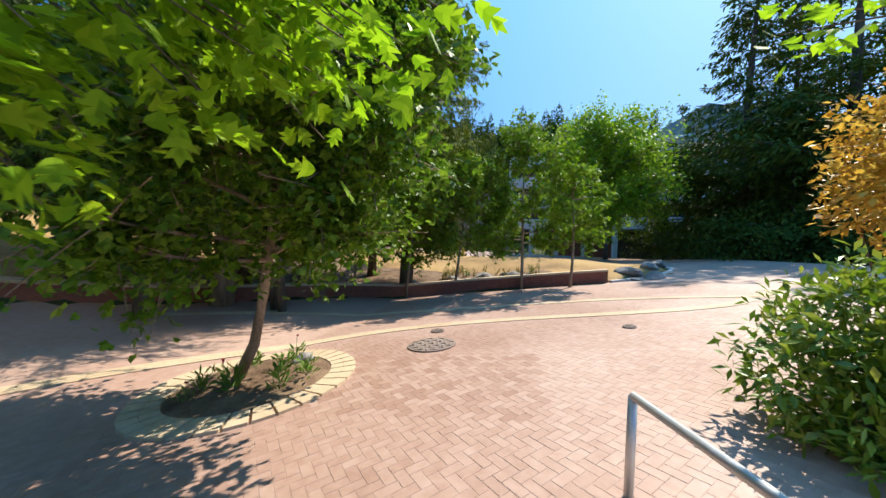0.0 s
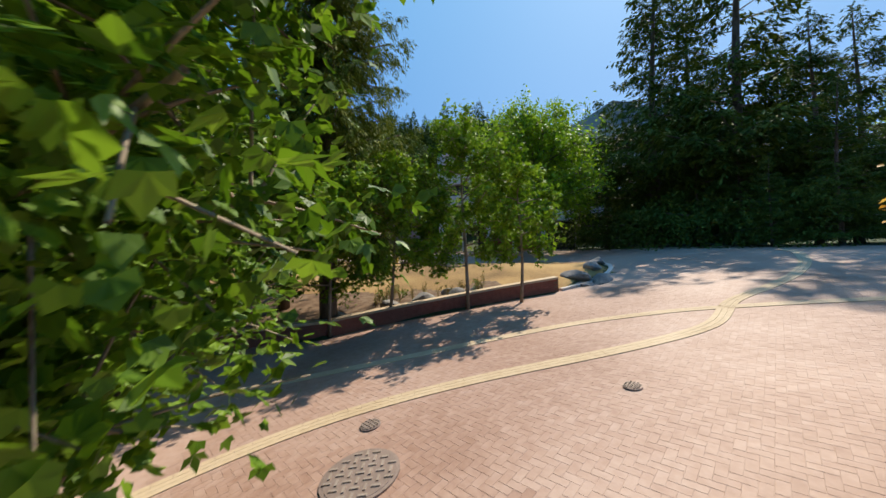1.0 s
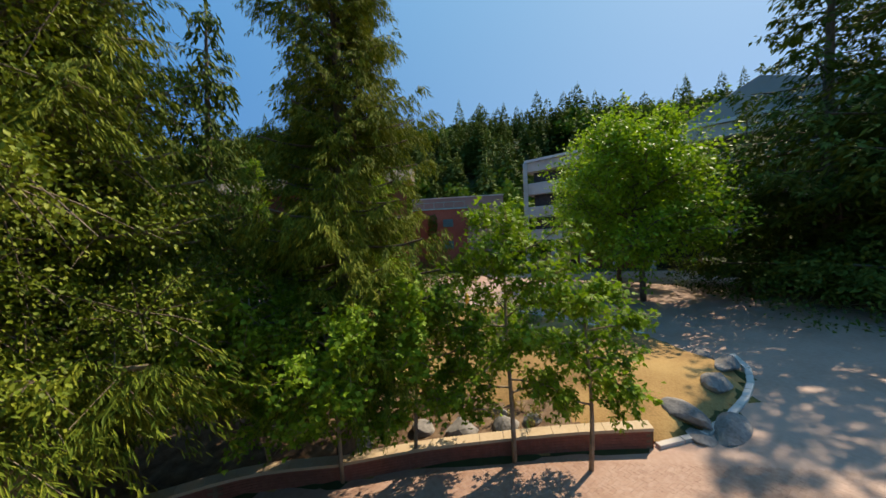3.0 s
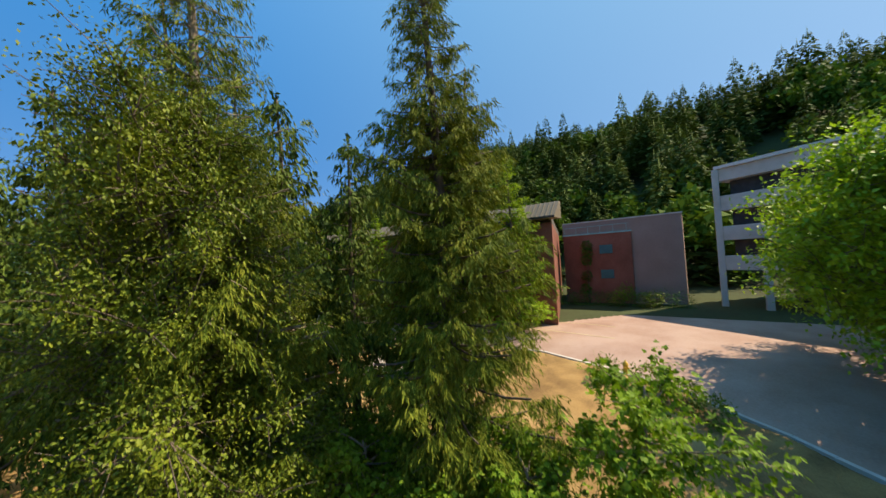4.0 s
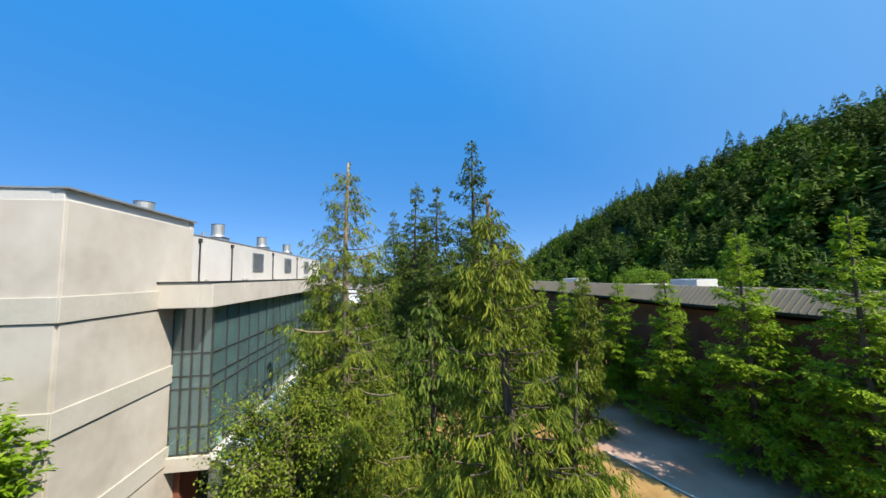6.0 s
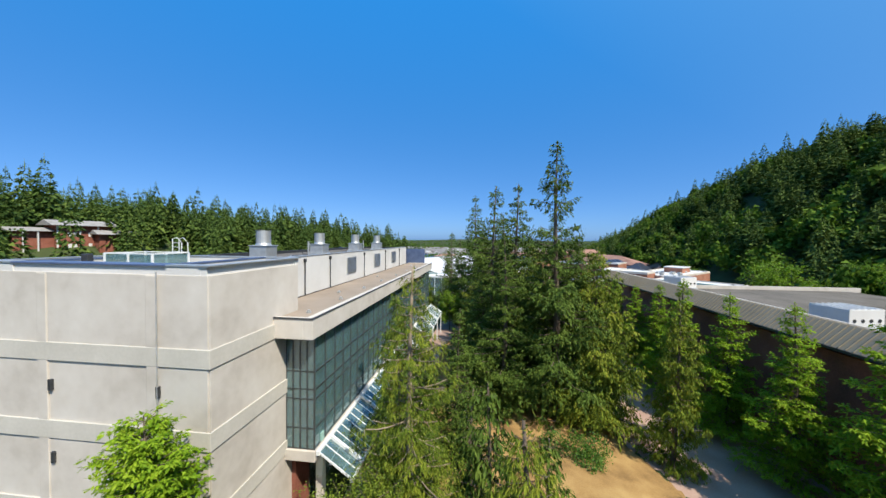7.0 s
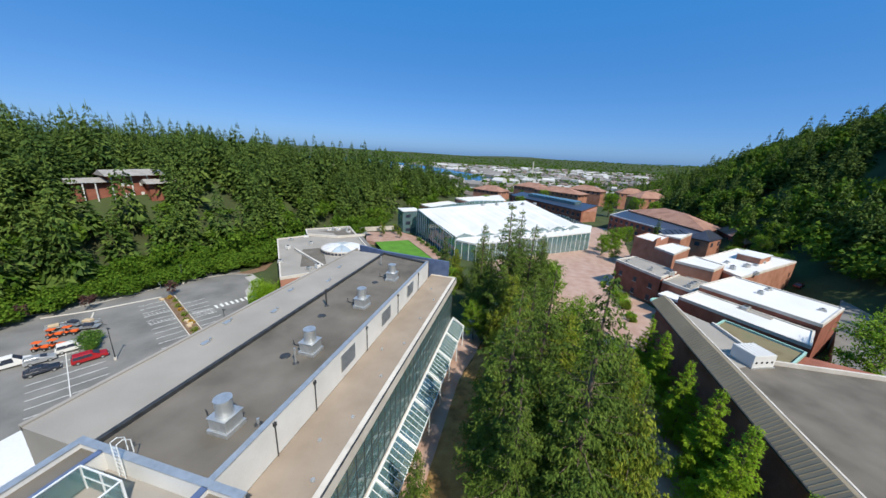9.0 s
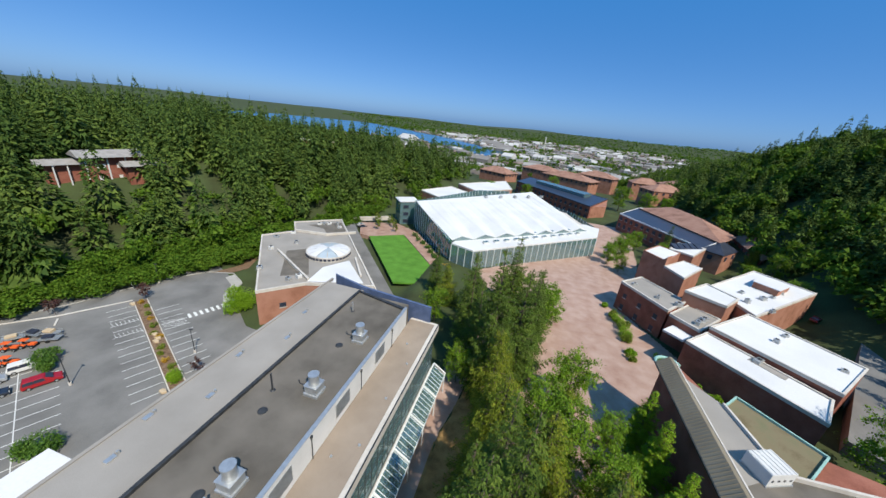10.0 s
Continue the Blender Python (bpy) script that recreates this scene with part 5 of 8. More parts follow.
def wall_piece(s0, s1, d0, d1, z0, z1):
    q = []
    for s, d in ((s0, d0), (s1, d0), (s1, d1), (s0, d1)):
        p, n = wall_at(s)
        q.append(p + n * d)
    lo, hi = [yz(x, y, z0) for x, y in q], [yz(x, y, z1) for x, y in q]
    return Mesh().add(lo + hi, [(3, 2, 1, 0), (4, 5, 6, 7), (0, 1, 5, 4), (1, 2, 6, 5), (2, 3, 7, 6), (3, 0, 4, 7)])


core = Mesh()
for s in np.arange(0, ln[-1] - 0.01, 0.5):
    m_ = wall_piece(s, min(s + 0.5, ln[-1] - 0.01), 0.02, 0.30, -0.1, 0.44)
    core.add(m_.v[0], m_.f)
part("core", core, M_MULCH, wl_)
for course in range(6):
    z0 = 0.01 + course * 0.072
    for s in np.arange(0.1 * (course % 2), ln[-1] - 0.22, 0.21):
        if s > ln[-1] - 10.8:
            part("brick", wall_piece(s, s + 0.2, 0.0, 0.1, z0, z0 + 0.063), M_BRICK, wl_)
rest = Mesh()
for course in range(6):
    z0 = 0.01 + course * 0.072
    for s in np.arange(0.1 * (course % 2), ln[-1] - 11.0, 0.21):
        m_ = wall_piece(s, s + 0.2, 0.0, 0.1, z0, z0 + 0.063)
        rest.add(m_.v[0], m_.f)
part("brickwork", rest, M_BRICK, wl_, "joined far courses of brick")["kind"] = "stuff"
part("end_face", wall_piece(ln[-1] - 0.012, ln[-1], 0.0, 0.3, 0, 0.44), M_BRICK, wl_)
for s in np.arange(0, ln[-1] - 0.4, 0.62):
    part("cap_stone", wall_piece(s, s + 0.61, -0.03, 0.34, 0.445, 0.52), M_BAND, wl_)
# pale kerb round the tip of the mound
kb = thing("kerb", "pale concrete kerb round the tip of the lawn", "kerb")
kb["kind"] = "structure"
KP = [(2.75, 2.0), (3.3, 0.8), (4.2, -0.1), (5.1, -0.85), (6.0, -1.4), (7.1, -1.85), (8.4, -2.0)]
for (xa, ya), (xb, yb) in zip(KP, KP[1:]):
    for k in range(2):
        p = (xa + (xb - xa) * k / 2, ya + (yb - ya) * k / 2)
        q = (xa + (xb - xa) * (k + 0.97) / 2, ya + (yb - ya) * (k + 0.97) / 2)
        nx, ny = -(q[1] - p[1]), q[0] - p[0]
        L = math.hypot(nx, ny)
        nx, ny = nx / L * 0.09, ny / L * 0.09
        qd = [(p[0] - nx, p[1] - ny), (q[0] - nx, q[1] - ny), (q[0] + nx, q[1] + ny), (p[0] + nx, p[1] + ny)]
        part("kerbstone", Mesh().add([yz(x, y, -0.1) for x, y in qd] + [yz(x, y, 0.09) for x, y in qd], [(3, 2, 1, 0), (4, 5, 6, 7), (0, 1, 5, 4), (1, 2, 6, 5), (2, 3, 7, 6), (3, 0, 4, 7)]), M_CONC, kb, bevel=0.015)
ke = thing("kerb", "pale concrete kerb along the walk beside the lawn", "kerb")
ke["kind"] = "structure"
EK = MOUND[10:17]
for (xa, ya), (xb, yb) in zip(EK, EK[1:]):
    nseg = max(1, int(math.hypot(xb - xa, yb - ya) / 1.2))
    for k in range(nseg):
        p = Vector((xa + (xb - xa) * k / nseg, ya + (yb - ya) * k / nseg, 0))
        q = Vector((xa + (xb - xa) * (k + 0.98) / nseg, ya + (yb - ya) * (k + 0.98) / nseg, 0))
        p.z, q.z = float(paved(p.x, p.y)) + 0.02, float(paved(q.x, q.y)) + 0.02
        part("kerbstone", vec_box(Mesh(), p, q, 0.2, 0.24), M_CONC, ke)

# manhole covers


def manhole(x, y, r, name, label):
    e = thing(name, label, "manhole cover", "plaza covers", at=yz(x, y, 0.012))
    e.rotation_euler = (-0.122, -0.02, TURN)
    part("frame", Mesh().tube([(0, 0, -0.03), (0, 0, 0.012), (0, 0, 0.014)], [r * 1.08, r * 1.08, r * 1.0], 28), M_IRON, e)
    part("plate", Mesh().tube([(0, 0, 0.0), (0, 0, 0.018)], r * 0.98, 28), M_IRON, e)
    k = 0
    st = r / 3.6
    for i in range(-4, 5):
        for j in range(-4, 5):
            cx, cy = i * st, j * st
            if math.hypot(cx, cy) < r * 0.88:
                a = (i + j) % 2
                lx_, ly_ = (st * 0.42, st * 0.13) if a else (st * 0.13, st * 0.42)
                part("tread_bar", Mesh().box(cx - lx_, cx + lx_, cy - ly_, cy + ly_, 0.018, 0.03), M_IRONL, e)
                k += 1
    return e


M_IRON = mat("cast_iron", [(0.22, 0.165, 0.14), (0.29, 0.22, 0.185)], 0.6, 6, 0.2, metal=0.3, fine=60)
M_IRONL = mat("worn_iron", [(0.30, 0.24, 0.20), (0.38, 0.31, 0.26)], 0.55, 6, 0.2, metal=0.3, fine=60)
manhole(-5.5, 6.95, 0.39, "manhole_cover", "round cast iron manhole cover with raised tread bars")
manhole(-4.5, 3.53, 0.11, "valve_cover", "small round iron valve cover in the brick paving")
manhole(-4.53, 7.08, 0.13, "valve_cover", "small round iron valve cover in the brick paving")

# stair rail, steps
rl = thing("stair_rail", "brushed steel stair handrail", "handrail")
A0, A1 = yz(-8.8, 4.85, 0.0), yz(-9.75, 4.62, 0.0)
topz = A0[2] + 0.62
part("post", Mesh().tube([A0, (A0[0], A0[1], topz)], 0.028, 10), M_GALV, rl, smooth=True)
A2 = yz(-10.9, 4.3, 0)
part("rail", Mesh().tube([(A0[0], A0[1], topz), (A1[0], A1[1], topz + 0.02), (A2[0], A2[1], topz + 0.05)], 0.026, 10), M_GALV, rl, smooth=True)
part("post", Mesh().tube([A2, (A2[0], A2[1], topz + 0.05)], 0.028, 10), M_GALV, rl, smooth=True)
st = thing("concrete_step", "pale concrete step edge with dark joints", "step")
for k in range(3):
    q = [yz(-8.9 - 0.36 * k, 4.75), yz(-9.25 - 0.36 * k, 4.7), yz(-9.45 - 0.36 * k, 3.4), yz(-9.1 - 0.36 * k, 3.4)]
    part("tread", Mesh().prism([(x, y) for x, y, _ in q], q[0][2] - 0.2, q[0][2] + 0.02 + 0.05 * k), M_CONC, st, bevel=0.01)

# fire hydrant
hy = thing("fire_hydrant", "yellow fire hydrant at the edge of the walk", "hydrant", at=(18.45, 7.6, float(paved(18.45, 7.6))))
M_YEL = mat("hydrant_paint", [(0.55, 0.33, 0.04), (0.68, 0.45, 0.07)], 0.5, 8, 0.1)
part("barrel", Mesh().tube([(0, 0, 0), (0, 0, 0.05), (0, 0, 0.06), (0, 0, 0.62), (0, 0, 0.66), (0, 0, 0.7)], [0.2, 0.2, 0.14, 0.14, 0.19, 0.19], 14), M_YEL, hy)
part("bonnet", Mesh().tube([(0, 0, 0.7), (0, 0, 0.8), (0, 0, 0.87), (0, 0, 0.9), (0, 0, 0.96)], [0.16, 0.13, 0.07, 0.035, 0.03], 14), M_YEL, hy)
part("nozzle", Mesh().tube([(-0.14, 0, 0.5), (-0.26, 0, 0.5)], 0.08, 10), M_YEL, hy)
part("nozzle", Mesh().tube([(0.14, 0, 0.5), (0.24, 0, 0.5)], 0.06, 10), M_YEL, hy)
part("nozzle", Mesh().tube([(0, -0.14, 0.48), (0, -0.22, 0.48)], 0.06, 10), M_YEL, hy)

# ---- shrubs, flowers and leaves near the start ----


def shrub(name, pts, radii, k, leaf, wide, material, seed, label, category="shrub", group="", stems=7, z0=None):
    """A shrub of leafy lobes on several stems."""
    rng = np.random.default_rng(seed)
    base = np.mean(pts, 0)
    e = thing(name, label, category, group, at=(0, 0, 0))
    tr, cr = Mesh(), Mesh()
    gz = float(land(base[0], base[1])) - 0.05 if z0 is None else z0
    qs = []
    for c, r in zip(pts, radii):
        c = np.array(c, float)
        for _ in range(max(1, stems // len(pts) + 1)):
            end = c + rng.normal(size=3) * r * 0.25
            mid = (np.array([base[0], base[1], gz]) + end) / 2 + rng.normal(size=3) * 0.08
            tr.tube([(base[0] + rng.normal(0, 0.08), base[1] + rng.normal(0, 0.08), gz), mid, end], [0.02, 0.014, 0.005], 5, cap=False)
        d = unit(rng.normal(size=(k, 3)))
        p = c + d * r * (rng.uniform(0.25, 1.0, (k, 1)) ** 0.45) * (1 + 0.3 * np.sin(7 * d[:, :1] + seed) * np.sin(6 * d[:, 1:2]))
        p[:, 2] = np.maximum(p[:, 2], gz + 0.06)
        qs.append(leaf_quads(rng, p, d * 0.6 + UP * 0.1, leaf, leaf * wide, 0.6))
    cr.blades(np.concatenate(qs))
    part("stem", tr, M_BARK, e)
    part("foliage", cr, material, e)
    return e


def yp(x, y, z):
    a, b = yard(x, y)
    return (float(a), float(b), z)


M_RHODO = mat("rhododendron_leaf", [(0.08, 0.16, 0.008), (0.17, 0.28, 0.015), (0.30, 0.36, 0.04)], 0.4, 1, 0.0, fine=8, island=0.6, trans=0.3, spec=0.6)
shrub("rhododendron", [yp(-7.95, 3.2, 0.2), yp(-7.9, 2.95, 0.65), yp(-8.35, 3.0, -0.05), yp(-7.5, 2.5, 0.4), yp(-8.4, 2.5, 0.9)], [0.55, 0.55, 0.55, 0.7, 0.65], 1200, 0.12, 0.38, M_RHODO, 70, "dense rhododendron with long green leaves")
shrub("japanese_maple", [yp(-6.8, 1.8, 1.9), yp(-6.5, 1.5, 2.6), yp(-7.2, 1.5, 1.5), yp(-6.25, 1.1, 2.2)], [0.55, 0.6, 0.5, 0.7], 1300, 0.10, 0.55, M_GOLD, 71, "golden orange japanese maple", "tree")
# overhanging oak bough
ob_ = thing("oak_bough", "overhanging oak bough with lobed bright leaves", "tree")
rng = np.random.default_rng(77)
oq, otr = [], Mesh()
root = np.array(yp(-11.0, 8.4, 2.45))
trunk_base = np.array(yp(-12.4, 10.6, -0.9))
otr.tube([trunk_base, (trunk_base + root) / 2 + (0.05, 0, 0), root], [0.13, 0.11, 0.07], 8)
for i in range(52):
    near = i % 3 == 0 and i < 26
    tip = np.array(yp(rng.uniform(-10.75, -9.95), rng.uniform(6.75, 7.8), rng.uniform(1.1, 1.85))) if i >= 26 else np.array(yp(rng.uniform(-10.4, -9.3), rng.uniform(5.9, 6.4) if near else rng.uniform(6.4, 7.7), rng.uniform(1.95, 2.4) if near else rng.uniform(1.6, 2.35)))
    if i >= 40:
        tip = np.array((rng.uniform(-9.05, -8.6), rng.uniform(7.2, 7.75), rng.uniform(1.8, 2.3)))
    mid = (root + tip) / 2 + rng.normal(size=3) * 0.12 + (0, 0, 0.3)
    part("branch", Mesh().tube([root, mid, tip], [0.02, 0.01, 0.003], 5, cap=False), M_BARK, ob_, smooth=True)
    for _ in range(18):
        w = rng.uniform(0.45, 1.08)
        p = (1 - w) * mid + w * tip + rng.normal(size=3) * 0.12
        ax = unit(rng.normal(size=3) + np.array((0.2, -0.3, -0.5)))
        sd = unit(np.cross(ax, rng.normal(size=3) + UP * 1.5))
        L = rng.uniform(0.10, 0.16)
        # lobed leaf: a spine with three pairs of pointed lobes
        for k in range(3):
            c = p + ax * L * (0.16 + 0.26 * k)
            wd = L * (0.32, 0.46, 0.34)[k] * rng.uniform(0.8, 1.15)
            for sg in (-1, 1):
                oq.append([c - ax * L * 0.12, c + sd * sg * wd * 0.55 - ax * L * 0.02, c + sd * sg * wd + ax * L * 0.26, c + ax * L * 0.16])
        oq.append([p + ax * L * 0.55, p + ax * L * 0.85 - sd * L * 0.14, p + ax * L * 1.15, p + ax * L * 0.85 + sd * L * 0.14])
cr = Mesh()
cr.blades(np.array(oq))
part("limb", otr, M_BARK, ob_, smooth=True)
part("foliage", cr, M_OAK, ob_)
# a second bough over the steps
ob2 = thing("oak_bough", "oak bough with lobed leaves over the steps", "tree")
oq, otr = [], Mesh()
root = np.array(yp(-7.6, 1.6, 3.3))
otr.tube([np.array(yp(-7.4, 0.2, 0.0)), np.array(yp(-7.5, 0.6, 2.0)), root], [0.1, 0.08, 0.05], 8)
for i in range(9):
    tip = np.array(yp(-8.5 + rng.uniform(-0.5, 0.5), 3.4 + rng.uniform(-0.9, 0.7), 2.75 + rng.uniform(-0.1, 0.5)))
    mid = (root + tip) / 2 + rng.normal(size=3) * 0.1
    part("branch", Mesh().tube([root, mid, tip], [0.02, 0.01, 0.003], 5, cap=False), M_BARK, ob2, smooth=True)
    for _ in range(14):
        w = rng.uniform(0.3, 1.08)
        p = (1 - w) * mid + w * tip + rng.normal(size=3) * 0.14
        ax = unit(rng.normal(size=3) + np.array((-0.3, 0.2, -0.4)))
        sd = unit(np.cross(ax, rng.normal(size=3) + UP * 1.5))
        L = rng.uniform(0.10, 0.16)
        for k in range(3):
            c = p + ax * L * (0.16 + 0.26 * k)
            wd = L * (0.32, 0.46, 0.34)[k] * rng.uniform(0.8, 1.15)
            for sg in (-1, 1):
                oq.append([c - ax * L * 0.12, c + sd * sg * wd * 0.55 - ax * L * 0.02, c + sd * sg * wd + ax * L * 0.26, c + ax * L * 0.16])
cr = Mesh()
cr.blades(np.array(oq))
part("limb", otr, M_BARK, ob2, smooth=True)
part("foliage", cr, M_OAK, ob2)
# planter flowers and grasses
rng = np.random.default_rng(88)
M_RED = mat("poppy_red", [(0.45, 0.02, 0.02), (0.60, 0.05, 0.03)], 0.5, 5, 0)
M_STALK = mat("plant_stalk", [(0.09, 0.18, 0.02), (0.17, 0.28, 0.04)], 0.6, 4, 0, trans=0.3, island=0.4)
for i in range(10):
    a, r = 2.4 * i + rng.normal(0, 0.2), rng.uniform(0.35, 0.85)
    x, y = PC[0] + r * math.cos(a), PC[1] + 0.9 * r * math.sin(a)
    e = thing("garden_plant", "small leafy garden plant in the planter soil", "plant", "planter plants", at=yz(x, y, 0.06))
    h = rng.uniform(0.12, 0.42)
    n = 46
    pos = rng.normal(size=(n, 3)) * (0.055, 0.055, 0)
    pos[:, 2] = rng.uniform(0, h * 0.6, n)
    out = unit(pos * (1, 1, 0) + 1e-3)
    ms = Mesh()
    ms.blades(leaf_quads(rng, pos, out * 0.5 + UP * 1.1, h * 0.45, h * 0.09, 0.45))
    part("foliage", ms, M_STALK, e)
    if i % 3 == 0:
        part("stalk", Mesh().tube([(0, 0, 0), (0.02, 0.01, h * 1.2)], 0.004, 4), M_STALK, e)
        fq = leaf_quads(rng, np.zeros((9, 3)) + (0.02, 0.01, h * 1.2), rng.normal(size=(9, 3)) + UP, 0.04, 0.035, 0.3)
        fm = Mesh()
        fm.blades(fq)
        part("flower", fm, M_RED, e)
# bed of shrubs and hedges by the buildings
M_HEDGE = mat("hedge_leaf", [(0.04, 0.10, 0.012), (0.08, 0.17, 0.02), (0.13, 0.24, 0.03)], 0.5, 1, 0.0, fine=8, island=0.6, trans=0.3)
hg = [("hedge", [(42.6, 17.5 - 1.4 * i, 1.9) for i in range(10)], 1.3, 420, M_HEDGE, "dense dark hedge below the brick wall"),
      ("shrub", [(9.0, 30.4, 3.0), (10.8, 30.8, 2.7), (7.4, 31.2, 2.6), (9.9, 29.6, 2.3)], 1.1, 900, M_HEDGE, "bright green shrub at the edge of dry grass"),
      ("shrub", [(42.0, 10.6, 3.0), (41.6, 11.4, 2.4)], 1.1, 500, M_MAPLE, "light green shrub before the buff wall"),
      ("shrub", [(41.6, 7.6, 2.4), (41.4, 8.6, 2.2)], 1.0, 500, M_BIRCH, "olive shrub before the buff wall"),
      ("ivy", [(44.5, 15.6, 5.0), (44.5, 15.5, 7.2), (44.5, 15.4, 9.2), (44.5, 15.8, 3.2), (44.5, 15.3, 8.3)], 0.75, 700, M_HEDGE, "climbing ivy on the red brick wall"),
      ("shrub", [(15.0, 4.6, 1.4), (16.3, 6.3, 1.5), (13.6, 3.6, 1.3), (16.8, 8.3, 1.5)], 0.75, 420, M_BIRCH, "low yellow green shrub on dry grass"),
      ("undergrowth", [(10, -8.5, 2.6), (13, -9.5, 2.8), (8, -10.5, 2.6), (16, -9.5, 2.8), (6, -12.5, 2.8), (19, -9.5, 2.8), (22, -9.5, 2.6), (11.5, -11.5, 3.2), (17.5, -12, 3.2)], 2.0, 700, M_FIR, "dark undergrowth below the firs")]
for i, (nm, ps, r, k, mt, lb) in enumerate(hg):
    shrub(nm, ps, [r] * len(ps), k, 0.2, 0.5, mt, 90 + i, lb, "shrub" if nm != "ivy" else "climber")
# ramp of logs on the far side of the mound
lr = thing("log_ramp", "weathered ramp sculpture of peeled logs on the lawn", "sculpture")
M_LOG = mat("weathered_log", [(0.16, 0.12, 0.09), (0.30, 0.25, 0.20), (0.42, 0.37, 0.31)], 0.9, 2, 0.4, fine=24, streak=(0.4, 0.4, 1))
axis_ = np.array((0.86, 0.51, 0.0))
for k in range(14):
    e0 = np.array((9.0 - 0.03 * k, 17.3 + 0.27 * k, float(land(9, 17.3)) + 0.12 + 0.085 * k))
    part("log", Mesh().tube([e0, e0 + axis_ * 1.8 + (0, 0, 0.01), e0 + axis_ * 3.6], [0.135, 0.14, 0.13], 10), M_LOG, lr)
    if k > 2:
        part("log", Mesh().tube([e0 - (0, 0, 0.27), e0 + axis_ * 3.6 - (0, 0, 0.27)], 0.135, 10), M_LOG, lr)
    if k > 6:
        part("log", Mesh().tube([e0 - (0, 0, 0.54), e0 + axis_ * 3.6 - (0, 0, 0.54)], 0.135, 10), M_LOG, lr)
    if k > 9:
        part("log", Mesh().tube([e0 - (0, 0, 0.81), e0 + axis_ * 3.6 - (0, 0, 0.81)], 0.135, 10), M_LOG, lr)
# fallen dead branch
dl_ = thing("dead_branch", "bleached dead branch lying in the cedar", "branch")
part("limb", Mesh().tube([(3.3, 8.2, 5.6), (3.6, 7.9, 5.9), (3.9, 7.6, 6.3)], [0.05, 0.04, 0.015], 6), M_BARKP, dl_)
# mulch below the young maples; past v 13 it stands in for shade
laid("mulch_bed", lambda x, y: inside(MOUND, x, y) & (edge_distance(MOUND, x, y) > 0.35) & (unyard(x, y)[0] < 4.5 + 0.5 * wave(x, y, 0.8)) & (unyard(x, y)[0] > -6) & (unyard(x, y)[1] > 3.6 + 0.3 * (unyard(x, y)[0] - 2.5)) & (unyard(x, y)[1] < 17), -8, 8, 0, 20, 0.2, 0.02, M_MULCH, "brown bark mulch below the young trees, carried north in place of shade", "mulch")

# parched plants standing in the mulch
M_STRAW = mat("parched_leaf", [(0.16, 0.11, 0.035), (0.30, 0.22, 0.07), (0.36, 0.31, 0.10)], 0.8, 3, 0, fine=10, island=0.6, trans=0.25)
rng = np.random.default_rng(89)
for i in range(34):
    x, y = yard(rng.uniform(2.7, 4.4), rng.uniform(4.2, 9.0))
    h = rng.uniform(0.25, 0.6)
    e = thing("dry_plant", "parched upright plant standing in bark mulch", "plant", "mulch plants", at=at_land(float(x), float(y), 0.0))
    stalks, n = Mesh(), 26
    pos = []
    for _ in range(5):
        tip = np.array((rng.normal(0, 0.09), rng.normal(0, 0.09), h * rng.uniform(0.7, 1.1)))
        stalks.tube([(0, 0, 0), tip * (0.35, 0.35, 0.55), tip], [0.006, 0.005, 0.003], 4, cap=False)
        pos += [tip * w for w in rng.uniform(0.15, 1.0, n // 3)]
    pos = np.array(pos)
    leaves = Mesh()
    leaves.blades(leaf_quads(rng, pos, rng.normal(size=pos.shape) + UP * 0.7, 0.11, 0.035, 0.4))
    part("stalk", stalks, M_STRAW, e)
    part("foliage", leaves, M_STRAW if i % 4 else M_STALK, e)

# ---- parking lot ----
LU, LV = np.array((0.897, -0.441)), np.array((0.441, 0.897))
LOT = -5.36
M_RED_CAR = mat("red_car_paint", [(0.28, 0.008, 0.012), (0.33, 0.012, 0.016)], 0.25, 1, 0.0, spec=0.7)
M_NAVY = mat("dark_car_paint", [(0.015, 0.02, 0.03), (0.03, 0.035, 0.05)], 0.25, 1, 0.0, spec=0.7)
M_SILVER = mat("silver_car_paint", [(0.42, 0.43, 0.44), (0.5, 0.51, 0.52)], 0.3, 1, 0.0, metal=0.5)
M_MAROON = mat("maroon_car_paint", [(0.12, 0.012, 0.02), (0.16, 0.02, 0.03)], 0.25, 1, 0.0, spec=0.7)
M_ORANGE = mat("orange_paint", [(0.62, 0.09, 0.02), (0.75, 0.14, 0.03)], 0.45, 2, 0.05)
M_TYRE = mat("rubber", [(0.012, 0.012, 0.012), (0.03, 0.03, 0.03)], 0.85, 8, 0.1)
M_LAMP = mat("lamp_lens", [(0.6, 0.6, 0.58), (0.7, 0.7, 0.68)], 0.15, 4, 0.0)
M_TERRA = mat("terracotta_roof", [(0.20, 0.105, 0.075), (0.30, 0.165, 0.12), (0.36, 0.21, 0.155)], 0.85, 0.2, 0.2, fine=4)
M_SLATE = mat("dark_panel", [(0.02, 0.025, 0.04), (0.045, 0.052, 0.075)], 0.35, 0.5, 0.02)
M_HALLG = glass_mat("sea_green_glass", (0.55, 0.85, 0.8), 0.03, 0.3)
M_SHINGLE = mat("grey_shingle", [(0.22, 0.21, 0.20), (0.33, 0.315, 0.30)], 0.9, 0.5, 0.3, fine=6)
M_WALKC = mat("walk_concrete", [(0.30, 0.285, 0.26), (0.40, 0.385, 0.35)], 0.9, 0.4, 0.2, fine=8)
M_BRICKW = mat("warm_brick", [(0.24, 0.105, 0.065), (0.34, 0.16, 0.105), (0.40, 0.20, 0.14)], 0.9, 0.3, 0.3, fine=7)
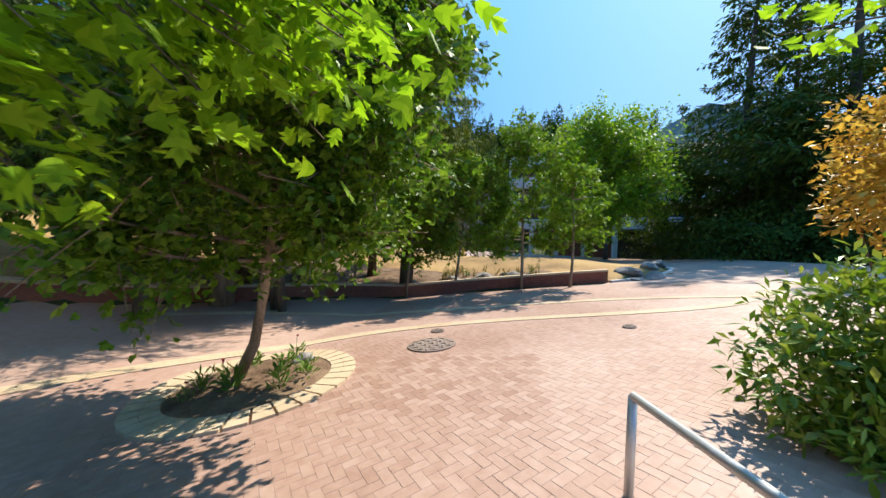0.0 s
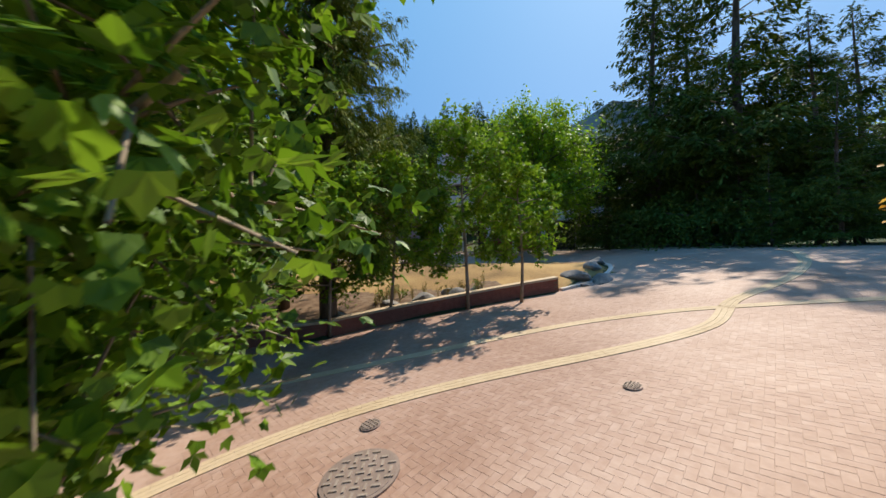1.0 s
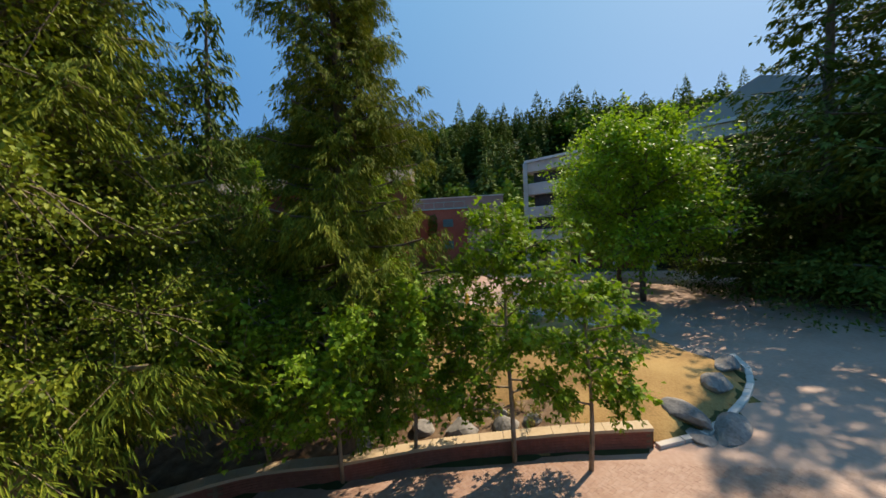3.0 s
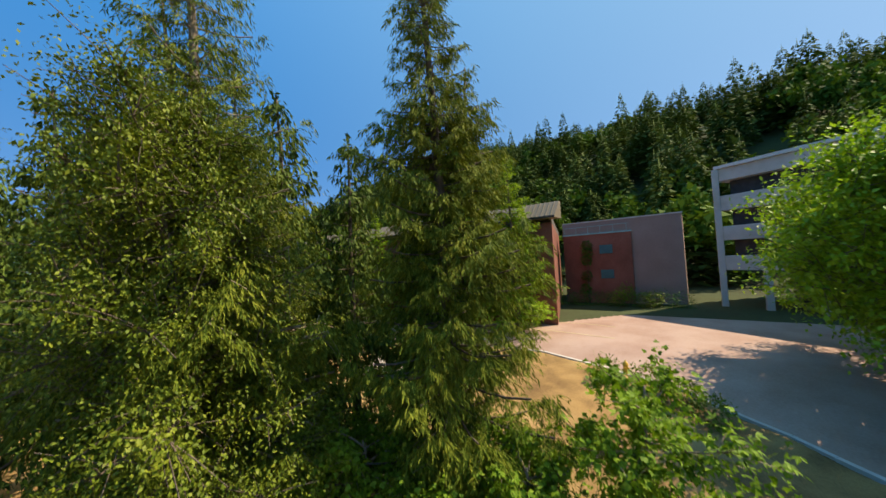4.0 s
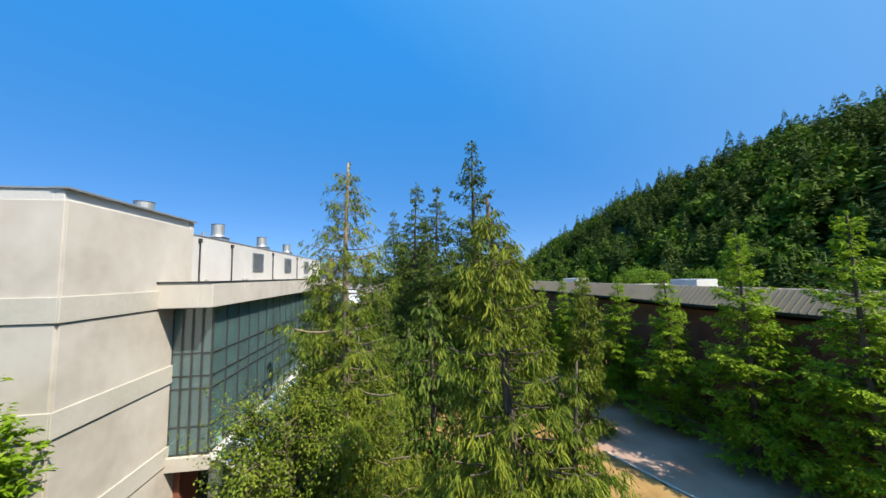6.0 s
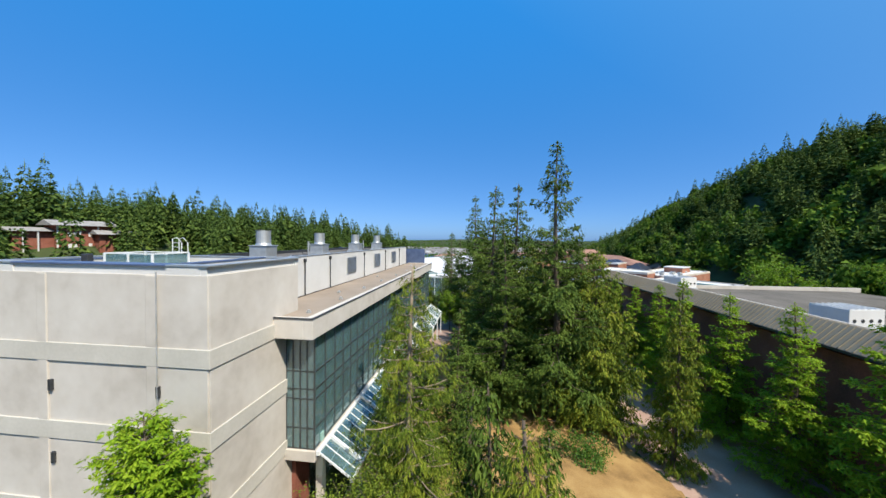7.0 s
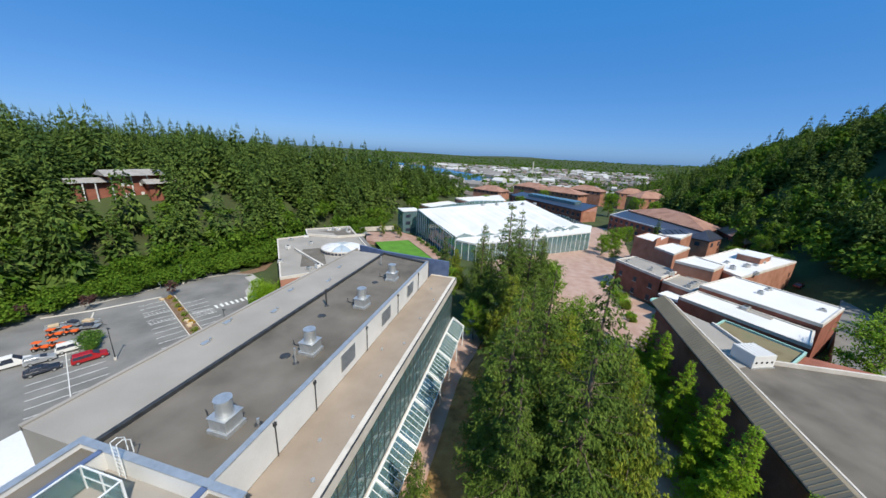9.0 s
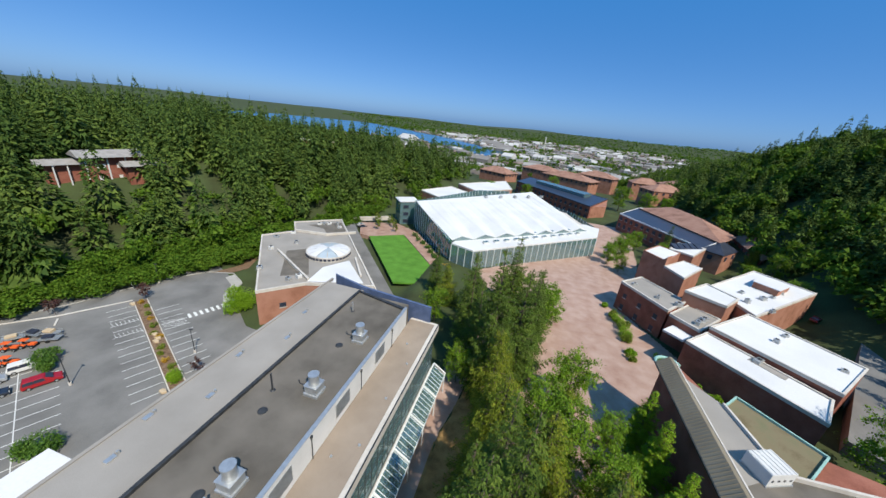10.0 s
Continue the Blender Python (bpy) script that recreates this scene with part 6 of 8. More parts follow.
M_PANEL = mat("blue_translucent_panel", [(0.34, 0.40, 0.44), (0.42, 0.48, 0.52)], 0.3, 0.5, 0.02)
M_PLUM = mat("plum_leaf", [(0.05, 0.02, 0.022), (0.09, 0.04, 0.035), (0.12, 0.06, 0.045)], 0.5, 1, 0.0, fine=6, island=0.6, trans=0.2)


def lot(s, t):
    """A point of the lot: s along the stalls, t across, from the island's west end."""
    p = np.array((-92.8, 74.9)) + LU * s + LV * t
    return float(p[0]), float(p[1])


def flat_strip(ms, p, q, w, z, h=0.006):
    d = np.array(q) - np.array(p)
    d = d / np.linalg.norm(d)
    n = np.array((-d[1], d[0])) * w / 2
    return ms.prism([tuple(np.array(p) - n), tuple(np.array(q) - n), tuple(np.array(q) + n), tuple(np.array(p) + n)], z, z + h)


marks = thing("lot_markings", "worn white stall lines on grey asphalt", "road marking")
marks["kind"] = "structure"
for s in np.arange(2.0, 41, 2.7):
    part("stall_line", flat_strip(Mesh(), lot(s, -5.4), lot(s, -0.4), 0.13, LOT), M_STRIPE, marks)
for s in np.arange(7.5, 41, 2.7):
    part("stall_line", flat_strip(Mesh(), lot(s, 3.0), lot(s, 8.0), 0.13, LOT), M_STRIPE, marks)
for s in np.arange(16, 46, 2.7):
    part("stall_line", flat_strip(Mesh(), lot(s, -23.6), lot(s, -13.6), 0.13, LOT), M_STRIPE, marks)
part("stall_line", flat_strip(Mesh(), lot(14, -18.6), lot(44, -18.6), 0.13, LOT), M_STRIPE, marks)
for s0, s1 in ((8.2, 10.4), (13.8, 16.0)):
    for k in range(7):
        part("hatch_line", flat_strip(Mesh(), lot(s0 + 0.1 * k, -5.2 + 0.75 * k), lot(s1 - 0.1 * (6 - k), -5.6 + 0.75 * k + 0.7), 0.1, LOT), M_STRIPE, marks)
for k in range(5):
    part("hatch_line", flat_strip(Mesh(), lot(14 + 0.7 * k, 3.2), lot(15.6 + 0.7 * k, 7.6), 0.1, LOT), M_STRIPE, marks)
for k in range(8):
    part("crosswalk_bar", flat_strip(Mesh(), lot(14.0, 8.6 + 1.25 * k), lot(16.2, 8.6 + 1.25 * k), 0.6, LOT), M_STRIPE, marks)
isl = thing("lot_island", "narrow planted island between the parking rows", "traffic island")
isl["kind"] = "structure"
part("soil", Mesh().prism([lot(0, 0), lot(41, 0), lot(41, 2.5), lot(0, 2.5)], LOT - 0.1, LOT + 0.14), M_MULCH, isl, "dry brown soil")
for t0 in (-0.08, 2.58):
    for s in np.arange(0, 41, 2.0):
        part("kerbstone", flat_strip(Mesh(), lot(s, t0), lot(s + 1.97, t0), 0.18, LOT - 0.1, 0.28), M_CONC, isl)
rk = thing("kerb", "pale kerb between the lot and the road", "kerb")
rk["kind"] = "structure"
for a, b in (((-107, 57.5), (-101, 63.9)), ((-101, 63.9), (-97.5, 69.5)), ((-97.5, 69.5), (-93.9, 75.3)), ((-99.5, 63.4), (-97, 61.5))):
    part("kerbstone", flat_strip(Mesh(), a, b, 0.35, LOT - 0.05, 0.2), M_CONC, rk)
for a, b in (((-113, 55), (-108.5, 60.5)), ((-108.5, 60.5), (-104, 69)), ((-104, 69), (-101, 79)), ((-101, 79), (-97.5, 88)), ((-97.5, 88), (-92, 95.5)), ((-92, 95.5), (-85, 98)), ((-85, 98), (-79, 95)), ((-79, 95), (-75.5, 89.5))):
    part("kerbstone", flat_strip(Mesh(), a, b, 0.3, LOT - 0.05, 0.2), M_WALKC, rk)
single("sidewalk", Mesh().prism([(-84, 97.5), (-78, 94.6), (-74.5, 88.5), (-70, 83.6), (-72, 82.6), (-76.5, 86.5), (-79.5, 92), (-85, 95)], LOT - 0.1, LOT + 0.05), M_WALKC, "curving pale concrete sidewalk", "sidewalk", kind="structure")
single("dirt_path", Mesh().prism([(-91, 95.5), (-86, 98), (-84, 103), (-88, 112), (-91, 112), (-88, 103)], LOT - 0.1, LOT + 0.03), M_MULCH, "bare brown dirt path into the bushes", "path", kind="structure")


def bush(x, y, r, z, material, label, seed, group="", squash=0.8, leaf=0.3, k=900, name="shrub"):
    rng = np.random.default_rng(seed)
    pts = [(x, y, z + r * squash * 0.75)] + [(x + rng.normal(0, 0.45 * r), y + rng.normal(0, 0.45 * r), z + r * squash * rng.uniform(0.4, 1.0)) for _ in range(4)]
    return shrub(name, pts, [r * 0.75] + [r * rng.uniform(0.4, 0.6) for _ in range(4)], k, leaf, 0.6, material, seed, label, "shrub", group, z0=z)


bush(-83.4, 53.2, 2.6, LOT, M_HEDGE, "round leafy green bush in the parking lot", 201)
bush(-62.0, 42.4, 2.5, LOT, M_HEDGE, "round leafy green bush in the parking lot", 202)
bush(-58.6, 59.6, 1.6, LOT, M_LIME, "low yellow green bush at the island's end", 203, leaf=0.22)
bush(-67.6, 83.4, 4.2, LOT, M_LIME, "big bright yellow green bush by the crosswalk", 204, squash=1.0, leaf=0.34, k=1500)
bush(-64.5, 87.5, 3.2, LOT, M_LIME, "big bright yellow green bush by the crosswalk", 205, squash=1.0, leaf=0.34, k=1200)
for i, (x, y) in enumerate(((-102, 64.3), (-92.6, 77.6), (-108.6, 55.5))):
    broadleaf("plum_tree", 4.6, 1.5, 210 + i, M_PLUM, M_BARK, 0.35, 0.06, 12, 8, 22, 0.2, label="small dark red plum tree on the kerb", group="plum trees", at=(x, y, LOT - 0.05))
broadleaf("bare_shrub", 3.4, 1.3, 215, M_PLUM, M_BARK, 0.2, 0.05, 12, 8, 14, 0.16, label="dark reddish shrub at the island's end", category="shrub", at=(-56.5, 62.6, LOT - 0.05))
rng = np.random.default_rng(220)
for i in range(12):
    s = 2 + 3.2 * i + rng.normal(0, 0.5)
    x, y = lot(s, 1.25 + rng.normal(0, 0.3))
    bush(x, y, rng.uniform(0.5, 0.9), LOT + 0.12, M_GOLD if i % 3 == 0 else M_BIRCH, "small dry shrub on the parking island", 221 + i, "island shrubs", leaf=0.16, k=160)
for i, (s, t) in enumerate(((19.5, 1.2), (21.5, 1.4), (22.5, 0.9), (40.3, -0.9), (1.5, -0.4))):
    x, y = lot(s, t)
    single("island_rock", Mesh().prism([(x - 0.7, y - 0.3), (x + 0.3, y - 0.5), (x + 0.8, y + 0.1), (x + 0.1, y + 0.5), (x - 0.6, y + 0.35)], LOT + 0.1, LOT + 0.6), M_BAND, "pale cut stone on the parking island", "rock", "island rocks", bevel=0.08)


def car(x, y, turn, paint, label, L=4.6, W=1.85, H=1.5, van=False, z=LOT):
    """A parked car: shaped body, glasshouse, wheels, lights."""
    e = thing("car", label, "car", "parked cars")
    e.matrix_world = pose(x, y, z, 0, 0, turn)
    h = L / 2
    if van:
        prof = [(-h, 0.35), (-h, 1.0), (-h + 0.1, 1.15), (h - 1.15, 1.1), (h - 0.15, 0.9), (h, 0.7), (h, 0.35)]
        roofp = [(-h + 0.12, 1.12), (-h + 0.35, H), (h - 2.2, H), (h - 1.05, 1.08)]
    else:
        prof = [(-h, 0.35), (-h, 0.85), (-h + 0.15, 0.98), (h - 1.3, 0.95), (h - 0.15, 0.78), (h, 0.62), (h, 0.35)]
        roofp = [(-h + 0.35, 0.97), (-h + 1.05, H), (h - 2.25, H), (h - 1.35, 0.94)]

    def loft(pr, w0, w1, z_mid):
        k = len(pr)
        v = [(a, -(w0 if b < z_mid else w1) / 2, b) for a, b in pr] + [(a, (w0 if b < z_mid else w1) / 2, b) for a, b in pr]
        return Mesh().add(v, [tuple(range(k)), tuple(range(2 * k - 1, k - 1, -1))] + [(i, i + k, (i + 1) % k + k, (i + 1) % k) for i in range(k)])
    part("body", loft(prof, W, W - 0.08, 0.9), paint, e, bevel=0.06)
    part("cabin", loft(roofp, W - 0.1, W - 0.35, 1.2), paint, e, bevel=0.05)
    a0, a1 = roofp[1][0], roofp[2][0]
    for sg in (-1, 1):
        for f0, f1 in ((0.02, 0.47), (0.53, 0.98)):
            xa, xb = a0 + (a1 - a0) * f0, a0 + (a1 - a0) * f1
            y0, y1 = sg * ((W - 0.1) / 2 + 0.012), sg * ((W - 0.33) / 2 + 0.012)
            part("side_window", Mesh().add([(xa - 0.15, y0, 1.08), (xb + 0.15, y0, 1.08), (xb, y1, H - 0.1), (xa, y1, H - 0.1)], [(0, 1, 2, 3) if sg < 0 else (3, 2, 1, 0)]), M_SLATE, e)
        for wx in (-h + 0.85, h - 0.9):
            wh = part("wheel", Mesh().tube([(wx, sg * (W / 2 - 0.2), 0.33), (wx, sg * (W / 2 + 0.01), 0.33)], 0.33, 16), M_TYRE, e)
            part("rim", Mesh().tube([(wx, sg * (W / 2), 0.33), (wx, sg * (W / 2 + 0.02), 0.33)], 0.2, 12), M_GALV, wh)
        part("headlight", Mesh().box(h - 0.06, h + 0.01, sg * W * 0.36 - 0.17, sg * W * 0.36 + 0.17, 0.6, 0.73), M_LAMP, e, bevel=0.02)
        part("tail_light", Mesh().box(-h - 0.01, -h + 0.05, sg * W * 0.4 - 0.12, sg * W * 0.4 + 0.12, 0.7, 0.9), M_RED_CAR, e, bevel=0.02)
    (xr, zr), (xs, zs_) = roofp[2], roofp[3]
    part("windscreen", Mesh().add([(xr + 0.06, -W / 2 + 0.24, zr - 0.05), (xr + 0.06, W / 2 - 0.24, zr - 0.05), (xs - 0.08, W / 2 - 0.12, zs_ + 0.14), (xs - 0.08, -W / 2 + 0.12, zs_ + 0.14)], [(3, 2, 1, 0)]), M_SLATE, e)
    (xr, zr), (xs, zs_) = roofp[1], roofp[0]
    part("rear_window", Mesh().add([(xr - 0.04, -W / 2 + 0.24, zr - 0.06), (xr - 0.04, W / 2 - 0.24, zr - 0.06), (xs + 0.02, W / 2 - 0.14, zs_ + 0.12), (xs + 0.02, -W / 2 + 0.14, zs_ + 0.12)], [(0, 1, 2, 3)]), M_SLATE, e)
    return e


AL = 64.0
car(-78.0, 50.4, AL, M_RED_CAR, "red minivan parked in a marked stall", 5.1, 1.95, 1.75, True)
car(-81.2, 45.2, AL, M_NAVY, "dark blue sedan parked in a marked stall")
car(-85.5, 47.0, AL, M_SILVER, "silver hatchback parked beside the bush", 4.2, 1.8, 1.5, True)
car(-85.0, 46.2 + 5.6, AL, M_WHITE, "white pickup parked beside the bush", 5.2, 1.95, 1.8, True)
car(-88.6, 44.6, AL, M_WHITE, "white van parked in a marked stall", 5.2, 2.0, 2.1, True)
car(-71.2, 157.8, 50, M_NAVY, "dark car on the service lane", z=-4.6)
car(-74.2, 160.4, 50, M_SILVER, "silver car on the service lane", z=-4.6)
car(92.6, 139.6, 40, M_MAROON, "maroon car on the road below the hill", z=float(land(92.6, 139.6)))


def utility(x, y, turn, paint, label):
    """A small maintenance tractor: chassis, hood, seat, roll bar, wheels."""
    e = thing("utility_tractor", label, "tractor", "maintenance tractors")
    e.matrix_world = pose(x, y, LOT, 0, 0, turn) @ Matrix.Scale(0.8, 4)
    part("chassis", Mesh().box(-1.5, 1.5, -0.6, 0.6, 0.45, 0.7), M_DARK, e, bevel=0.05)
    part("hood", Mesh().box(0.2, 1.6, -0.55, 0.55, 0.7, 1.25), paint, e, bevel=0.12)
    part("fender", Mesh().box(-1.6, -0.3, -0.85, 0.85, 0.7, 1.0), paint, e, bevel=0.1)
    part("seat", Mesh().box(-0.9, -0.35, -0.3, 0.3, 1.0, 1.2).box(-1.0, -0.85, -0.3, 0.3, 1.2, 1.7), M_DARK, e, bevel=0.04)
    part("roll_bar", Mesh().tube([(-1.1, -0.6, 1.0), (-1.1, -0.6, 2.2), (-1.1, 0.6, 2.2), (-1.1, 0.6, 1.0)], 0.05, 6), M_DARK, e)
    part("canopy", Mesh().box(-1.5, 0.3, -0.7, 0.7, 2.2, 2.3), paint, e, bevel=0.05)
    for wx, r in ((-0.95, 0.5), (1.1, 0.38)):
        for sg in (-1, 1):
            w = part("wheel", Mesh().tube([(wx, sg * 0.65, r), (wx, sg * 0.98, r)], r, 14), M_TYRE, e)
            part("rim", Mesh().tube([(wx, sg * 0.97, r), (wx, sg * 1.0, r)], r * 0.5, 10), M_GALV, w)
    return e


for i, (x, y, tn) in enumerate(((-94.2, 53.6, 30), (-92.6, 55.4, 30), (-88.9, 51.2, 30), (-90.4, 49.6, 30))):
    utility(x, y, tn, M_ORANGE, "orange maintenance tractor parked among equipment")
for i, (x, y, tn) in enumerate(((-96.2, 58.0, 10), (-93.8, 59.4, 20), (-91.6, 58.2, 35), (-97.8, 55.6, 60))):
    e = thing("equipment_trailer", "grey flatbed equipment trailer with side rails", "trailer", "trailers")
    e.matrix_world = pose(x, y, LOT, 0, 0, tn)
    part("bed", Mesh().box(-1.7, 1.7, -0.9, 0.9, 0.55, 0.7), M_GALV, e, bevel=0.02)
    for sg in (-1, 1):
        part("side_rail", Mesh().box(-1.7, 1.7, sg * 0.9 - 0.03, sg * 0.9 + 0.03, 0.95, 1.05), M_GALV, e)
        part("wheel", Mesh().tube([(0, sg * 0.92, 0.32), (0, sg * 1.1, 0.32)], 0.32, 14), M_TYRE, e)
    part("drawbar", Mesh().box(1.7, 2.9, -0.05, 0.05, 0.5, 0.6), M_DARK, e)
    part("load", Mesh().box(-1.1, 0.6, -0.6, 0.6, 0.7, 1.3), M_BAND if i % 2 else M_SLATE, e, bevel=0.1)
for x, y, hgt in ((-73.5, 51.8, 7.0), (-97.5, 84.5, 6.0), (-62.0, 66.5, 6.0)):
    e = thing("street_lamp", "slim dark parking lot lamp on a square arm", "street lamp", "lot lamps", at=(x, y, LOT))
    part("pole", Mesh().tube([(0, 0, 0), (0, 0, hgt)], [0.1, 0.06], 8), M_DARK, e)
    part("base", Mesh().tube([(0, 0, 0), (0, 0, 0.6)], 0.25, 12), M_CONC, e)
    part("lamp_head", Mesh().box(-0.2, 0.6, -0.15, 0.15, hgt, hgt + 0.14), M_DARK, e, bevel=0.03)
sg_ = thing("road_sign", "blank white road sign on a steel post", "sign", at=(-99.3, 79.2, LOT))
part("post", Mesh().tube([(0, 0, 0), (0, 0, 2.2)], 0.04, 6), M_GALV, sg_)
part("sign_board", Mesh().box(-0.03, 0.0, -0.4, 0.4, 1.5, 2.4), M_WHITE, sg_, bevel=0.01)

# ---- buildings north of the grove ----


def block(e, poly, z0, z1, wall, roof, rim=0.5, rim_mat=None, roof_label="", windows=None, wall_label=""):
    """Walls, a roof sunk behind a parapet, and window rows on chosen edges."""
    poly = [np.array(p, float) for p in poly]
    area = sum(poly[i][0] * poly[(i + 1) % len(poly)][1] - poly[(i + 1) % len(poly)][0] * poly[i][1] for i in range(len(poly)))
    if area < 0:
        poly = poly[::-1]
    part("wall", Mesh().prism([tuple(p) for p in poly], z0, z1 - rim), wall, e, wall_label)
    c = sum(poly) / len(poly)
    part("roof", Mesh().prism([tuple(c + (p - c) * 0.985) for p in poly], z1 - rim, z1 - rim + 0.12), roof, e, roof_label)
    for i in range(len(poly)):
        a, b = poly[i], poly[(i + 1) % len(poly)]
        d = (b - a) / np.linalg.norm(b - a)
        n = np.array((d[1], -d[0]))
        part("parapet", Mesh().prism([tuple(a + n * 0.05), tuple(b + n * 0.05), tuple(b - n * 0.35 - d * 0.05), tuple(a - n * 0.35 + d * 0.05)], z1 - rim - 0.3 - 0.003 * i, z1 - 0.003 * i), rim_mat or wall, e)
    for i, levels, wide, gap in (windows or ()):
        a, b = poly[i], poly[(i + 1) % len(poly)]
        L = np.linalg.norm(b - a)
        d = (b - a) / L
        n = np.array((d[1], -d[0]))
        k = max(1, int(L / (wide + gap)))
        for j in range(k):
            m = a + d * (L * (j + 0.5) / k)
            for zz, hh in levels:
                w = part("window", Mesh().prism([tuple(m - d * wide / 2 + n * 0.06), tuple(m + d * wide / 2 + n * 0.06), tuple(m + d * wide / 2 - n * 0.3), tuple(m - d * wide / 2 - n * 0.3)], zz, zz + hh), M_SLATE, e)
                part("sill", Mesh().prism([tuple(m - d * (wide / 2 + 0.1) + n * 0.14), tuple(m + d * (wide / 2 + 0.1) + n * 0.14), tuple(m + d * (wide / 2 + 0.1)), tuple(m - d * (wide / 2 + 0.1))], zz - 0.14, zz - 0.02), M_CONC, w)
    return poly


def clutter(name, label, group, x, y, z, w, d, h, turn, material):
    e = thing(name, label, "roof unit", group)
    e.matrix_world = pose(x, y, z, 0, 0, turn)
    part("base", Mesh().box(-w / 2 - 0.1, w / 2 + 0.1, -d / 2 - 0.1, d / 2 + 0.1, 0, 0.15), M_GALV, e)
    part("case", Mesh().box(-w / 2, w / 2, -d / 2, d / 2, 0.15, h), material, e, bevel=0.05)
    part("fan_guard", Mesh().tube([(0, 0, h), (0, 0, h + 0.12)], min(w, d) * 0.35, 12), M_DARK, e)
    return e


# low building with the round skylight
dm = thing("skylight_building", "low brick building with a round rooftop skylight", "building")
block(dm, [(-57.5, 79.7), (-50.0, 88.2), (-33.5, 94.5), (-72, 140), (-85, 127.3), (-78, 119), (-84.3, 110.2)], -7, 4.4, M_BRICKW, M_ROOFG, 0.5, M_CONC, "pale grey stained membrane roof", [(0, ((-1.5, 1.3),), 1.6, 6.0), (6, ((-2.5, 1.6), (0.8, 1.6)), 1.5, 2.5)])
part("roof_patch", Mesh().prism([(-66, 121.5), (-71.5, 127), (-79, 127.5), (-70, 136.5), (-62, 127.5)], 4.02, 4.05), M_GRAVEL, dm, "dark gravel roof section")
part("roof_patch", Mesh().prism([(-58.5, 89), (-52.5, 93), (-64, 108), (-68.5, 103.5)], 4.02, 4.05), M_GRAVEL, dm, "dark gravel roof section")
part("roof_patch", Mesh().prism([(-50.5, 89.5), (-37, 95), (-48, 106), (-52, 98.5)], 4.02, 4.06), M_MEMB, dm, "white membrane section")
for a, b, hh in (((-70.5, 102), (-50.5, 90), 0.7), ((-47, 108), (-39.5, 98), 0.6), ((-78, 119), (-66, 121), 0.9), ((-66, 121), (-58.5, 128), 0.9)):
    part("roof_ridge", vec_box(Mesh(), (*a, 4.1 + hh / 2), (*b, 4.1 + hh / 2), 0.5, hh), M_CONC, dm)
DC, DR = (-56.2, 107.6), 6.7
cm = Mesh().tube([(*DC, 3.9), (*DC, 5.3), (*DC, 5.32)], [DR, DR, DR - 0.3], 40)
part("skylight_drum", cm, M_CONC, dm, "round concrete skylight drum")
for k in range(36):
    a = 2 * math.pi * (k + 0.5) / 36
    m = Matrix.Translation((DC[0], DC[1], 0)) @ Matrix.Rotation(a, 4, "Z")
    part("drum_pane", Mesh().box(DR - 0.06, DR + 0.05, -0.45, 0.45, 4.3, 5.0, m), M_SLATE, dm)
for k in range(12):
    a0, a1 = 2 * math.pi * k / 12, 2 * math.pi * (k + 1) / 12
    q = []
    for r, z in ((DR - 0.3, 5.33), (DR * 0.5, 5.95), (0.15, 6.2)):
        q += [(DC[0] + r * math.cos(a0 + 0.02), DC[1] + r * math.sin(a0 + 0.02), z), (DC[0] + r * math.cos(a1 - 0.02), DC[1] + r * math.sin(a1 - 0.02), z)]
    part("skylight_panel", Mesh().add(q, [(0, 1, 3, 2), (2, 3, 5, 4)]), M_MEMB if k % 6 not in (3, 4) else M_PANEL, dm, "pale translucent skylight panel")
rng = np.random.default_rng(231)
for i, (x, y) in enumerate(((-75.5, 130), (-74.5, 131), (-72.5, 132), (-69.5, 133), (-67, 130.5), (-79, 111), (-73, 102), (-66, 90), (-77, 117), (-55, 88), (-53.5, 90.2), (-70, 110))):
    clutter("roof_unit", "small grey rooftop fan unit", "skylight building units", x, y, 4.06, rng.uniform(0.8, 1.8), rng.uniform(0.8, 1.4), rng.uniform(0.6, 1.2), rng.uniform(0, 90), M_GALV if i % 2 else M_WHITE)
single("service_walk", Mesh().prism([(-72, 140.3), (-33.2, 95), (-29, 101), (-68, 147.5), (-80, 163), (-84, 160)], -5.6, -3.6), M_ASPHALT, "dark paved service lane beside the low building", "lane", kind="structure")
single("garden_wall", vec_box(vec_box(Mesh(), (-70.6, 142.6, -3.0), (-31.8, 97.0, -3.0), 0.35, 1.4), (-84, 161, -3.2), (-66, 176, -3.2), 0.4, 2.2), M_CONC, "long low pale concrete wall beside the lane", "wall", kind="structure")
single("brick_terrace", Mesh().prism([(-68, 148), (-63, 147.5), (-50.5, 157), (-19.5, 119.6), (-14, 122), (-46, 163), (-60, 171), (-76, 163)], -5.8, -3.7), M_PAVER, "red brick walk round the green lawn", "walk", kind="structure")
for i, (x, y) in enumerate(((-66, 163), (-62, 166.5), (-58.5, 163.5), (-64, 157), (-55.5, 158), (-70, 168))):
    broadleaf("sapling", 5.5, 1.3, 240 + i, M_BIRCH, M_BARKP, 0.25, 0.06, 12, 8, 22, 0.22, label="slim young tree beside the brick walk", group="lawn saplings", at=(x, y, -3.8))
for i in range(9):
    f = i / 8
    bush(-45 + 24 * f, 158 - 30.5 * f, 1.4, -3.75, M_GOLD if i == 7 else M_HEDGE, "low shrub along the glass wall", 250 + i, "hall shrubs", leaf=0.25, k=260)

